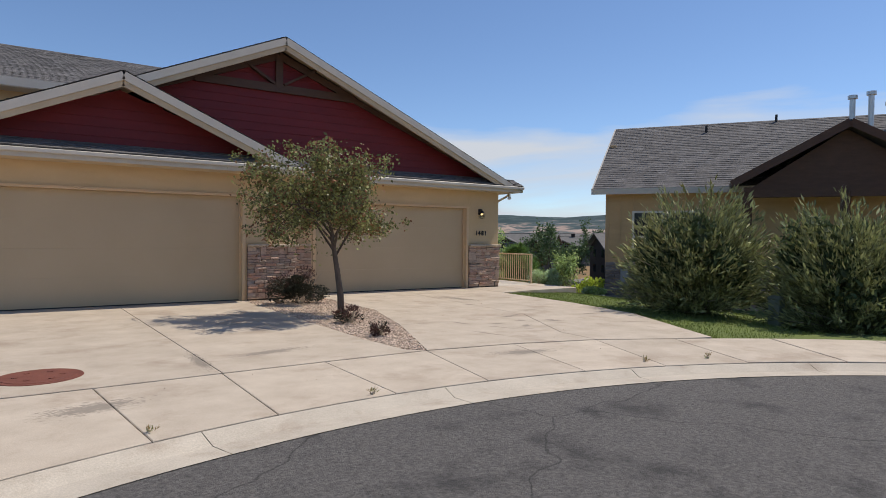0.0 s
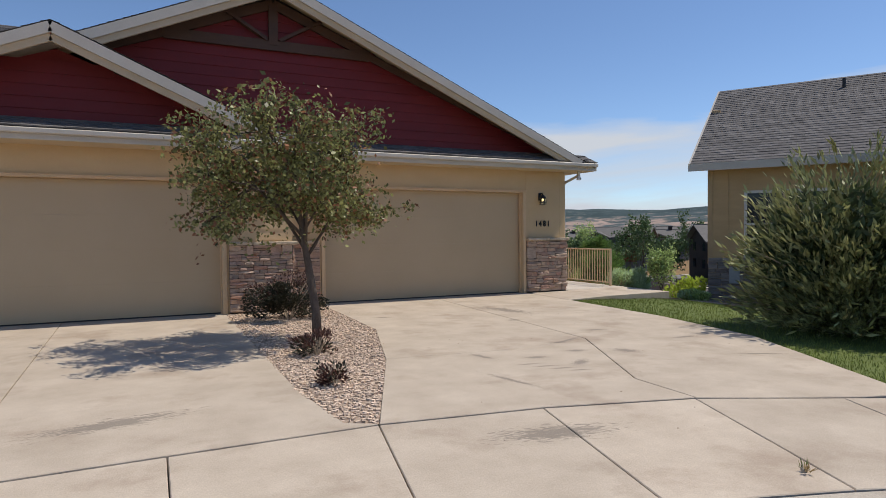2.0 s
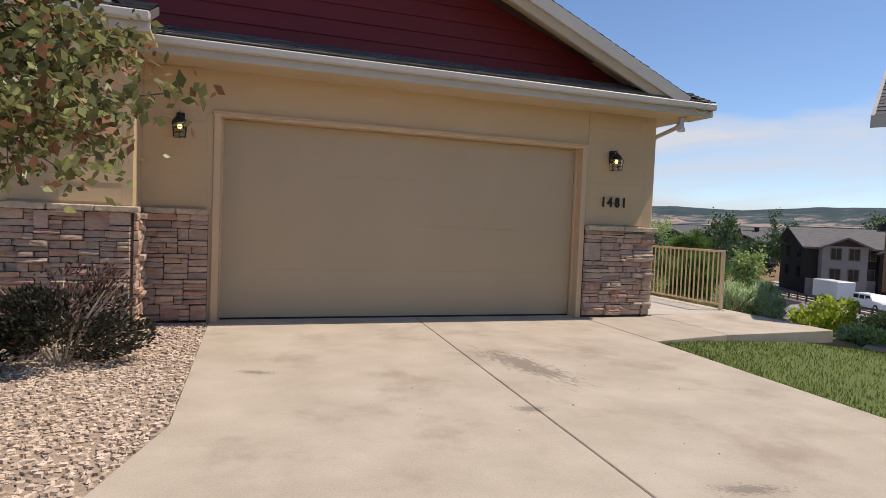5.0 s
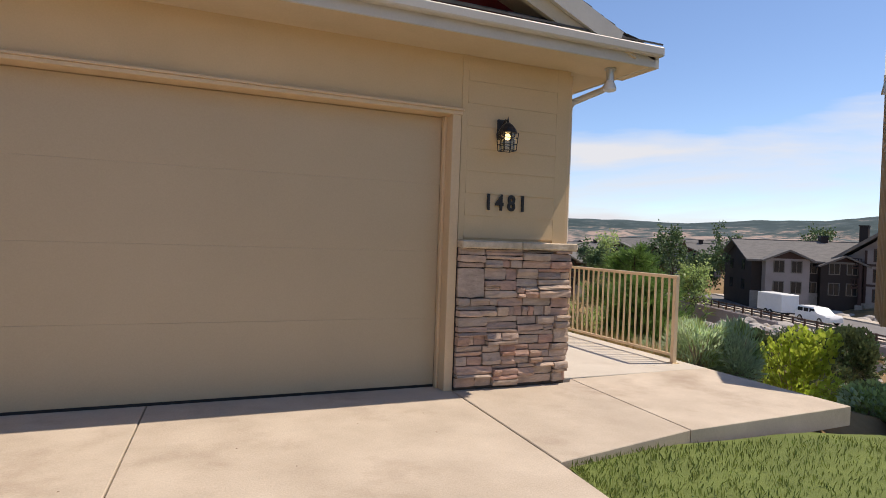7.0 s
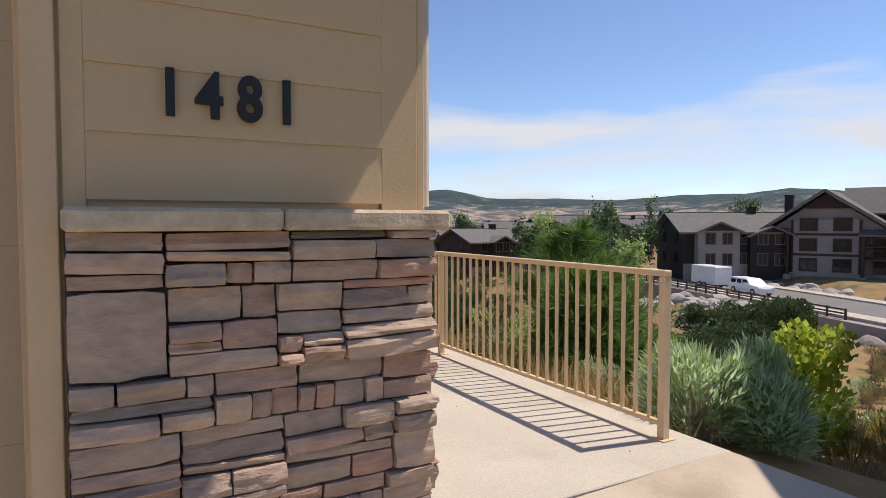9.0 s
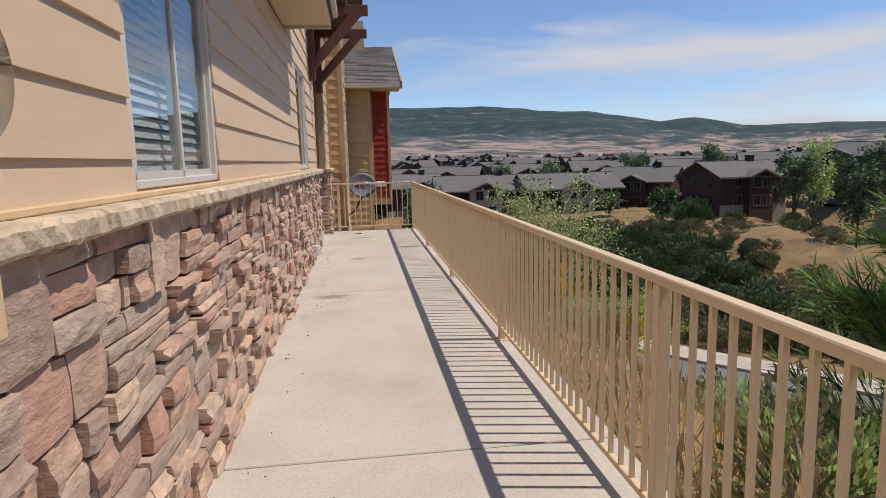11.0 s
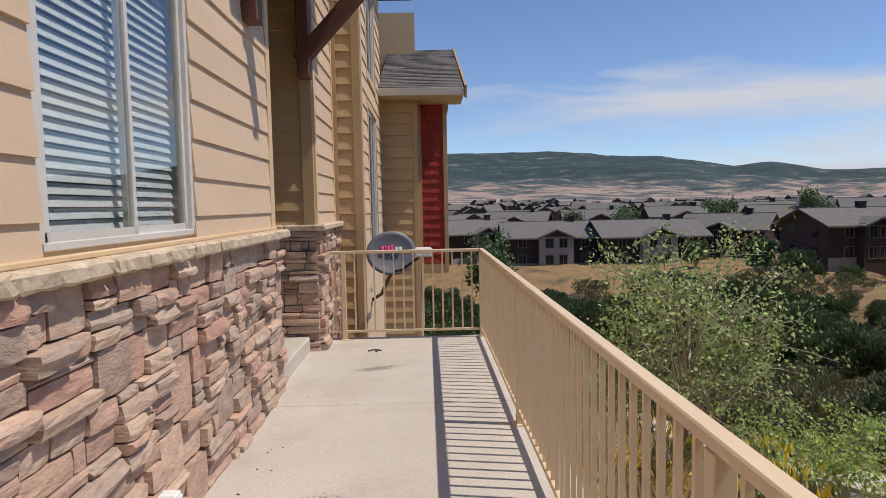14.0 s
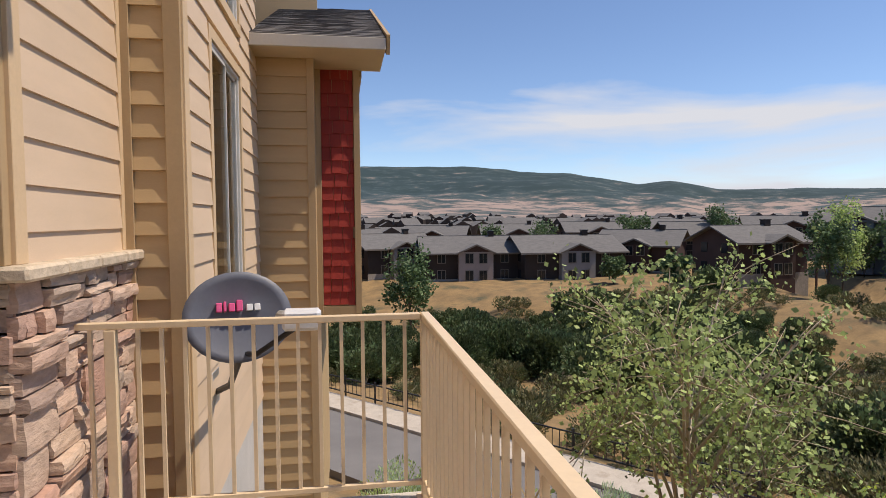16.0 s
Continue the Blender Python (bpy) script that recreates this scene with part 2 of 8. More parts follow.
PVC = surf("white_pvc", (0.68, 0.67, 0.64), (0.74, 0.73, 0.70), 3, 0.4, 0.03, 40)
CONDUIT = surf("grey_conduit", (0.25, 0.275, 0.29), (0.30, 0.325, 0.34), 4, 0.45, 0.08, 40)
METERMETAL = surf("galvanised_metal", (0.50, 0.50, 0.48), (0.58, 0.58, 0.56), 6, 0.35, 0.05, 40, metal=0.7)
SPOUT = surf("tan_downspout", (0.62, 0.54, 0.45), (0.69, 0.61, 0.52), 3, 0.4, 0.03, 40)
CABLE_TAN = surf("tan_cable", (0.46, 0.35, 0.22), (0.5, 0.38, 0.24), 9, 0.5, 0.0)
DISHGREY = surf("dish_grey", (0.115, 0.125, 0.155), (0.14, 0.15, 0.185), 3, 0.5, 0.05, 50)
LNBWHITE = surf("lnb_plastic", (0.62, 0.62, 0.62), (0.68, 0.68, 0.68), 4, 0.4, 0.0)
PINK = surf("pink_lettering", (0.72, 0.10, 0.26), (0.75, 0.12, 0.28), 4, 0.5, 0.0)
WHITEPAINT = surf("white_paint", (0.74, 0.74, 0.73), (0.8, 0.8, 0.79), 2, 0.35, 0.03, 40)
VINYL = surf("window_vinyl", (0.56, 0.54, 0.50), (0.62, 0.60, 0.56), 3, 0.4, 0.02, 40)
BLIND = surf("white_blind", (0.78, 0.79, 0.80), (0.84, 0.85, 0.86), 3, 0.5, 0.0)
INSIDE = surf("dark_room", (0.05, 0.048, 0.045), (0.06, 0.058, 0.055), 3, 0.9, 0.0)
PEBBLE = surf("pebble", (0.50, 0.385, 0.29), (0.62, 0.49, 0.385), 5, 0.85, 0.1, 60, vary=0.38, island=True)
GRAVEL = surf("gravel_bed", (0.30, 0.225, 0.17), (0.44, 0.34, 0.26), 30, 0.95, 0.6, 60)
LAWN = surf("lawn_soil", (0.095, 0.125, 0.028), (0.135, 0.175, 0.04), 3, 0.9, 0.5, 70)
BARK = surf("tree_bark", (0.075, 0.058, 0.047), (0.14, 0.11, 0.088), 14, 0.9, 0.6, 50, stretch=(1, 1, 0.4))
TWIG = surf("pale_twig", (0.38, 0.31, 0.23), (0.48, 0.40, 0.30), 14, 0.9, 0.3, 50)
TYRE = surf("tyre_rubber", (0.02, 0.02, 0.02), (0.03, 0.03, 0.03), 9, 0.8, 0.1)
PEDESTAL = surf("green_grey_plastic", (0.15, 0.16, 0.115), (0.19, 0.20, 0.15), 3, 0.6, 0.05, 40)
ROCK = surf("slope_rock", (0.30, 0.27, 0.24), (0.42, 0.38, 0.34), 2, 0.95, 0.5, 20, vary=0.25)


def leaf_mat(name, c, spread=0.35, rough=0.6, through_light=0.25):
    m = surf(name, tuple(v * 0.85 for v in c), tuple(v * 1.15 for v in c), 1.3, rough, 0.0, 30, vary=spread, island=True, spec=0.3)
    nt = m.node_tree
    bsdf, out = nt.nodes["Principled BSDF"], nt.nodes["Material Output"]
    tr, mx = nt.nodes.new("ShaderNodeBsdfTranslucent"), nt.nodes.new("ShaderNodeMixShader")
    nt.links.new(bsdf.inputs["Base Color"].links[0].from_socket, tr.inputs["Color"])
    mx.inputs[0].default_value = through_light
    nt.links.new(bsdf.outputs[0], mx.inputs[1])
    nt.links.new(tr.outputs[0], mx.inputs[2])
    nt.links.new(mx.outputs[0], out.inputs[0])
    return m


LEAF_TREE = leaf_mat("olive_leaf", (0.215, 0.225, 0.085), 0.65, 0.40, 0.32)
LEAF_RED = leaf_mat("reddish_leaf", (0.27, 0.13, 0.07), 0.4)
LEAF_WILLOW = leaf_mat("willow_leaf", (0.29, 0.30, 0.13), 0.55, 0.5, 0.15)
LEAF_DARK = leaf_mat("dark_leaf", (0.045, 0.045, 0.03), 0.4)
LEAF_BROWN = leaf_mat("purple_leaf", (0.10, 0.05, 0.04), 0.4)
LEAF_GRASS = leaf_mat("grass_blade", (0.20, 0.245, 0.06), 0.4)
LEAF_LIME = leaf_mat("lime_leaf", (0.47, 0.56, 0.09), 0.35, 0.5, 0.45)
LEAF_FRESH = leaf_mat("fresh_leaf", (0.39, 0.49, 0.18), 0.45, 0.5, 0.42)
LEAF_SAGE = leaf_mat("sage_leaf", (0.52, 0.64, 0.40), 0.25, 0.7, 0.5)
LEAF_PINE = leaf_mat("pine_needle", (0.17, 0.29, 0.075), 0.4, 0.6, 0.38)
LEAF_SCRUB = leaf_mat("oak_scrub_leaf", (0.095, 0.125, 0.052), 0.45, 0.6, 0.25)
LEAF_FAR = leaf_mat("far_tree_leaf", (0.11, 0.17, 0.07), 0.35)
LEAF_STRAW = leaf_mat("dry_grass", (0.42, 0.31, 0.15), 0.3)
LEAF_OLIVE = leaf_mat("dry_brush_leaf", (0.19, 0.18, 0.085), 0.4)
LEAF_YELLOW = leaf_mat("yellow_flower", (0.68, 0.48, 0.03), 0.2)


def glass_mat(name="window_glass"):
    m = bpy.data.materials.new(name)
    m.use_nodes = True
    nt = m.node_tree
    N, L = nt.nodes, nt.links
    tr, gl, mx, fr = (N.new(k) for k in ("ShaderNodeBsdfTransparent", "ShaderNodeBsdfGlossy", "ShaderNodeMixShader", "ShaderNodeLayerWeight"))
    steep, gloss = N.new("ShaderNodeMath"), N.new("ShaderNodeMath")
    steep.operation, gloss.operation = "POWER", "MULTIPLY_ADD"
    steep.inputs[1].default_value, gloss.inputs[1].default_value, gloss.inputs[2].default_value = 3.0, 0.75, 0.06
    L.new(fr.outputs["Facing"], steep.inputs[0])
    L.new(steep.outputs[0], gloss.inputs[0])
    gl.inputs["Roughness"].default_value = 0.015
    tr.inputs["Color"].default_value = (0.80, 0.84, 0.84, 1)
    L.new(gloss.outputs[0], mx.inputs[0])
    L.new(tr.outputs[0], mx.inputs[1])
    L.new(gl.outputs[0], mx.inputs[2])
    L.new(mx.outputs[0], N["Material Output"].inputs[0])
    return m


def glow_mat(name, color, strength):
    m = bpy.data.materials.new(name)
    m.use_nodes = True
    b = m.node_tree.nodes["Principled BSDF"]
    b.inputs["Emission Color"].default_value = (*color, 1)
    b.inputs["Emission Strength"].default_value = strength
    b.inputs["Base Color"].default_value = (0.8, 0.7, 0.5, 1)
    return m


GLASS = glass_mat()
GLASS_DARK = surf("dark_window_glass", (0.018, 0.02, 0.022), (0.03, 0.033, 0.036), 2, 0.08, 0.0, spec=0.35)
GLOW = glow_mat("lamp_glow", (1.0, 0.66, 0.25), 3.0)


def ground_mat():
    """Dry slope soil and grass, broken by sage green; the far hills are wooded, with bare cuts, and carry distance haze
    as a blue cast in their colour.
    """
    m = surf("slope_ground", (0.19, 0.125, 0.06), (0.34, 0.22, 0.095), 0.5, 0.95, 0.6, 7, stain=(0.095, 0.09, 0.05), stain_scale=0.28,
             stain_amount=0.9)
    nt = m.node_tree
    N, L = nt.nodes, nt.links
    bsdf = N["Principled BSDF"]
    near = bsdf.inputs["Base Color"].links[0].from_socket
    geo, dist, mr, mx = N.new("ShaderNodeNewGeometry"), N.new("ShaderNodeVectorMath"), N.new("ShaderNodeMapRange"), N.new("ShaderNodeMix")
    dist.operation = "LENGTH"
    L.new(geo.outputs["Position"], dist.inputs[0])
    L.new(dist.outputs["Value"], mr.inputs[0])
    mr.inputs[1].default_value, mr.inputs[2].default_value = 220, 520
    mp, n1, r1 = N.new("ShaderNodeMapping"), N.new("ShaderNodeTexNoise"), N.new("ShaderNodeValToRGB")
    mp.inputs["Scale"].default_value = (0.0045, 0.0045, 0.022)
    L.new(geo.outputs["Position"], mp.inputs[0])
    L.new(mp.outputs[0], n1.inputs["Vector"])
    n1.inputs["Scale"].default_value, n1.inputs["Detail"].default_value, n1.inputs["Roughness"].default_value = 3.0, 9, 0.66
    # the blue in these wooded tones is distance haze put into the colour
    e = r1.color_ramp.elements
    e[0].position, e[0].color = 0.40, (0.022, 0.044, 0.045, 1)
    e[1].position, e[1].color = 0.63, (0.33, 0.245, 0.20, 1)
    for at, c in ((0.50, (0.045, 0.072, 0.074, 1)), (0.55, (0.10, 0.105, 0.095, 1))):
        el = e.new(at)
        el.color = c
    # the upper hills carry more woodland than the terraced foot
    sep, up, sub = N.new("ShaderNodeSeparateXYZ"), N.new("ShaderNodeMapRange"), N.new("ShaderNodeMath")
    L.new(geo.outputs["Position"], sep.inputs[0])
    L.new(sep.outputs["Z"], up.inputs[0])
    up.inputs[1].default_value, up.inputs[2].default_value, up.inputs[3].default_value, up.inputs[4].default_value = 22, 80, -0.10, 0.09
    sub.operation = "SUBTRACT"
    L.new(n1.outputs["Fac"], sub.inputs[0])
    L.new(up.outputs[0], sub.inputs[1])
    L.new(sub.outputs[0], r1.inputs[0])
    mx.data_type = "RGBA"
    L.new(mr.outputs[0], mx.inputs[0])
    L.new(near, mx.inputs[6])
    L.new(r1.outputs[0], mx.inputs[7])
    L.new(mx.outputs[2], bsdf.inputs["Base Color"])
    return m


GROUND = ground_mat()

# ---- mesh helpers ----


def mesh_of(name, verts, faces, material=None, smooth=False):
    me = bpy.data.meshes.new(name)
    me.from_pydata([tuple(v) for v in verts], [], [tuple(f) for f in faces])
    me.update()
    if material:
        me.materials.append(material)
    if smooth:
        me.polygons.foreach_set("use_smooth", [True] * len(me.polygons))
    return me


def quad_mesh(name, pts, material):
    """pts: an (n, k, 3) array: n loose faces of k corners each."""
    n, k, _ = pts.shape
    me = bpy.data.meshes.new(name)
    me.vertices.add(n * k)
    me.vertices.foreach_set("co", pts.reshape(-1).astype(np.float32))
    me.loops.add(n * k)
    me.loops.foreach_set("vertex_index", np.arange(n * k, dtype=np.int32))
    me.polygons.add(n)
    me.polygons.foreach_set("loop_start", np.arange(0, n * k, k, dtype=np.int32))
    me.update(calc_edges=True)
    me.materials.append(material)
    return me


def thing(name, label, category, at=(0, 0, 0), rz=0, group="", kind=""):
    ob = new(name)
    ob.empty_display_size = 0.1
    ob.matrix_world = pose(*at, 0, 0, rz)
    return tagged(ob, label, category, group, kind)


def hang(name, me, parent, label="", m=None):
    """A mesh as a part of its thing, at the pose m within it."""
    ob = new(name, me)
    ob.parent = parent
    if m is not None:
        ob.matrix_basis = m
    if label:
        ob["label"] = label
    return ob


def part(name, bm, material, parent, label="", m=None, smooth=False):
    me = bpy.data.meshes.new(name)
    bm.to_mesh(me)
    bm.free()
    me.materials.append(material)
    if smooth:
        me.polygons.foreach_set("use_smooth", [True] * len(me.polygons))
    return hang(name, me, parent, label, m)


def solo(name, bm, material, label="", category="", kind="", group="", smooth=False):
    ob = part(name, bm, material, None, "", None, smooth)
    return tagged(ob, label, category, group, kind)


def box(bm, lo, hi, bevel=0.0):
    vs = bmesh.ops.create_cube(bm, size=1.0)["verts"]
    c, s = (Vector(lo) + Vector(hi)) / 2, Vector(hi) - Vector(lo)
    for v in vs:
        v.co = Vector((v.co.x * s.x, v.co.y * s.y, v.co.z * s.z)) + c
    if bevel:
        es = list({e for v in vs for e in v.link_edges})
        bmesh.ops.bevel(bm, geom=es, offset=bevel, segments=1, affect="EDGES")
    return bm


def boxes(*items, bevel=0.0):
    bm = bmesh.new()
    for lo, hi in items:
        box(bm, lo, hi, bevel)
    return bm


def beam(bm, a, b, w, h, up=(0, 0, 1)):
    """A squared beam from a to b, w wide and h deep."""
    a, b = Vector(a), Vector(b)
    d = (b - a).normalized()
    s = d.cross(Vector(up))
    s = s.normalized() if s.length > 1e-4 else Vector((1, 0, 0))
    u = s.cross(d)
    vs = [bm.verts.new(p + s * i * w / 2 + u * j * h / 2) for p in (a, b) for i, j in ((-1, -1), (1, -1), (1, 1), (-1, 1))]
    for f in ((0, 1, 2, 3), (7, 6, 5, 4), (0, 4, 5, 1), (1, 5, 6, 2), (2, 6, 7, 3), (3, 7, 4, 0)):
        bm.faces.new([vs[i] for i in f])
    bmesh.ops.recalc_face_normals(bm, faces=bm.faces)
    return bm


def tube(bm, pts, radii, sides=10, caps=True):
    """A round tube along pts; radii a number or one for each point."""
    pts = [Vector(p) for p in pts]
    if isinstance(radii, (int, float)):
        radii = [radii] * len(pts)
    rings = []
    for i, p in enumerate(pts):
        d = (pts[min(i + 1, len(pts) - 1)] - pts[max(i - 1, 0)]).normalized()
        s = d.cross(Vector((0, 0, 1)))
        s = s.normalized() if s.length > 1e-3 else Vector((1, 0, 0))
        u = s.cross(d)
        rings.append([bm.verts.new(p + (s * math.cos(a) + u * math.sin(a)) * radii[i])
                      for a in (2 * math.pi * k / sides for k in range(sides))])
    for r0, r1 in zip(rings, rings[1:]):
        for k in range(sides):
            bm.faces.new((r0[k], r0[(k + 1) % sides], r1[(k + 1) % sides], r1[k]))
    if caps:
        bm.faces.new(rings[0])
        bm.faces.new(rings[-1][::-1])
    bmesh.ops.recalc_face_normals(bm, faces=bm.faces)
    return bm


def slab(bm, outline, z0, z1, bevel=0.0):
    """An outline in plan, raised from z0 to z1."""
    lo = [bm.verts.new((x, y, z0)) for x, y in outline]
    hi = [bm.verts.new((x, y, z1)) for x, y in outline]
    n = len(outline)
    top = bm.faces.new(hi)
    bm.faces.new(lo[::-1])
    for i in range(n):
        bm.faces.new((lo[i], lo[(i + 1) % n], hi[(i + 1) % n], hi[i]))
    bmesh.ops.recalc_face_normals(bm, faces=bm.faces)
    if bevel:
        bmesh.ops.bevel(bm, geom=list(top.edges), offset=bevel, segments=1, affect="EDGES")
    return bm


def inset(outline, gap):
    """The outline drawn in by gap on all sides."""
    n, out = len(outline), []
    area = sum(outline[i][0] * outline[(i + 1) % n][1] - outline[(i + 1) % n][0] * outline[i][1] for i in range(n))
    sign = 1 if area > 0 else -1
    for i in range(n):
        p, q, r = (Vector(outline[k % n]) for k in (i - 1, i, i + 1))
        d1, d2 = (q - p).normalized(), (r - q).normalized()
        n1, n2 = Vector((-d1.y, d1.x)) * sign, Vector((-d2.y, d2.x)) * sign
        b = (n1 + n2)
        b = b / max(0.4, b.dot(n1))
        out.append(tuple(q + b * gap))
    return out


# shared unit pieces: a lap board (x along, z up, y outwards is -y), and rough stones
def unit_board(material):
    v = [(0, 0, 0), (1, 0, 0), (1, -1, 0), (0, -1, 0), (0, 0, 1), (1, 0, 1), (1, -0.35, 1), (0, -0.35, 1)]
    f = [(0, 1, 2, 3), (4, 7, 6, 5), (3, 2, 6, 7), (0, 3, 7, 4), (1, 5, 6, 2), (0, 4, 5, 1)]
    return mesh_of("lap_board", v, f, material)


def unit_stone(seed, material, split=0.035):
    """One stone of the ledge work: a nearly flat split face, chipped edges drawn back a little, x along, -y outwards."""
    rnd = random.Random(seed)
    bm = bmesh.new()
    nx, nz = 5, 4
    tilt = (rnd.uniform(-0.10, 0.10), rnd.uniform(-0.16, 0.10))
    step = rnd.choice((0.0, 0.0, 0.16, -0.16))
    grid = []
    for k in range(nz):
        row = []
        for i in range(nx):
            x, z = i / (nx - 1) - 0.5, k / (nz - 1) - 0.5
            rim = i in (0, nx - 1) or k in (0, nz - 1)
            if rim:
                x *= 1.0 - rnd.uniform(0.0, split)
                z *= 1.0 - rnd.uniform(0.0, split * 2.6)
                out = -0.5 + rnd.uniform(0.02, 0.11)
            else:
                x += rnd.uniform(-0.05, 0.05)
                z += rnd.uniform(-0.06, 0.06)
                out = -0.5 + rnd.uniform(-0.06, 0.06)
            if i in (0, nx - 1) and k in (0, nz - 1):
                x, z, out = x * 0.985, z * 0.95, out + 0.05
            out += tilt[0] * x + tilt[1] * z + (step if z > 0.1 else 0.0)
            row.append(bm.verts.new((x, out, z)))
        grid.append(row)
    for k in range(nz - 1):
        for i in range(nx - 1):
            bm.faces.new((grid[k][i], grid[k][i + 1], grid[k + 1][i + 1], grid[k + 1][i]))
    ring = grid[0] + [grid[k][-1] for k in range(1, nz)] + grid[-1][-2::-1] + [grid[k][0] for k in range(nz - 2, 0, -1)]
    rear = [bm.verts.new((v.co.x * 1.01, 0.5, v.co.z * 1.01)) for v in ring]
    for a in range(len(ring)):
        b = (a + 1) % len(ring)
        bm.faces.new((ring[b], ring[a], rear[a], rear[b]))
    bmesh.ops.recalc_face_normals(bm, faces=bm.faces)
    me = bpy.data.meshes.new("stone")
    bm.to_mesh(me)
    bm.free()
    me.materials.append(material)
    return me


STONES = [unit_stone(i, STONE) for i in range(24)]
STONES_DARK = [unit_stone(40 + i, STONE_DARK) for i in range(5)]


def frame_of(origin, along, out):
    """A wall's own axes: x along it, -y outwards, z up."""
    a, o = Vector((*along, 0)).normalized(), Vector((*out, 0)).normalized()
    m = Matrix.Identity(4)
    m.col[0], m.col[1], m.col[2] = (*a, 0), (*(-o), 0), (0, 0, 1, 0)
    m.col[3] = (*origin, 1)
    return m


def lap_siding(parent, m, width, z0, z1, boards, course=0.203, holes=(), thick=0.020, proud=0.0):
    """Lap boards over a wall; holes: (u0, u1, z0, z1)."""
    z = z0
    while z < z1 - 0.02:
        top = min(z + course, z1)
        spans = [(0.0, width)]
        for a, b, lo, hi in holes:
            if lo < top - 0.02 and hi > z + 0.02:
                spans = [s for u, v in spans for s in ((u, min(v, a)), (max(u, b), v)) if s[1] - s[0] > 0.02]
        for u, v in spans:
            hang("siding_board", boards, parent, "", m @ Matrix.LocRotScale((u, -proud, z), None, (v - u, thick, top - z + 0.012)))
        z = top


def ledge_stone(parent, m, width, z0, z1, seed, stones=None, count=10 ** 6, depth=0.075, size=1.0, focus=0.0):
    """Dry-laid ledge stone: bands cut into chunks, each split again into tall slabs, thin ledges and small fillers.
    The count stones nearest to focus along the wall are parts of their own, the others one joined part."""
    rnd = random.Random(seed)
    stones = stones or STONES
    cells, z = [], z0

    def split_cell(u, w, v, h, deep):
        slab_like = 0.11 * size < h < 0.33 * size and 0.11 * size < w < 0.33 * size and rnd.random() < (0.28 if deep < 2 else 0.5)
        ledge_like = h < 0.105 * size and w < 0.46 * size and (w < 0.28 * size or rnd.random() < 0.6)
        if slab_like or ledge_like or (h < 0.06 * size and w < 0.5 * size) or w < 0.08 * size:
            cells.append((u, w, v, h))
        elif h > 0.11 * size and (w < h * 2.0 or rnd.random() < 0.55):
            c = h * rnd.uniform(0.28, 0.72)
            split_cell(u, w, v, c, deep + 1)
            split_cell(u, w, v + c, h - c, deep + 1)
        elif w > 0.15 * size:
            c = w * rnd.uniform(0.28, 0.72)
            split_cell(u, c, v, h, deep + 1)
            split_cell(u + c, w - c, v, h, deep + 1)
        else:
            cells.append((u, w, v, h))

    while z < z1 - 0.03:
        band = min(rnd.uniform(0.19, 0.36) * size, z1 - z)
        if z1 - z - band < 0.11:
            band = z1 - z
        u = 0.0
        while u < width - 0.001:
            wid = rnd.uniform(0.22, 0.62) * size
            if width - u - wid < 0.16:
                wid = width - u
            split_cell(u, wid, z, band, 0)
            u += wid
        z += band
    rest = []
    cells.sort(key=lambda c: abs(c[0] + c[1] / 2 - focus))
    for k, (u, w, v, h) in enumerate(cells):
        me = rnd.choice(stones)
        thin = h < 0.09 * size
        out = depth * (rnd.choice((0.7, 0.9, 1.1, 1.35)) if thin else rnd.choice((0.55, 0.65, 0.8, 1.1)))
        gap = rnd.uniform(0.002, 0.007)
        lean = Euler((0, rnd.uniform(-0.03, 0.03) if w > 0.12 else rnd.uniform(-0.06, 0.06), 0))
        mm = m @ Matrix.LocRotScale((u + w / 2, -out / 2, v + h / 2), lean, ((w - gap) * rnd.choice((1, 1, -1)), out, h - gap))
        if k < count:
            hang("stone", me, parent, "", mm)
        else:
            rest.append((me, mm))
    if rest:
        verts, faces = [], []
        for me, mm in rest:
            base, flip = len(verts), mm.determinant() < 0
            verts += [mm @ v.co for v in me.vertices]
            faces += [[base + i for i in (reversed(p.vertices) if flip else p.vertices)] for p in me.polygons]
        hang("stonework", mesh_of("stonework", verts, faces, STONE_JOINED), parent)["kind"] = "stuff"


def island_stone():
    m = stone_mat("ledge_stone_joined", TONES)
    nt = m.node_tree
    ramp = next(n for n in nt.nodes if n.type == "VALTORGB")
    geo = next(n for n in nt.nodes if n.type == "NEW_GEOMETRY")
    nt.links.new(geo.outputs["Random Per Island"], ramp.inputs[0])
    return m


STONE_JOINED = island_stone()


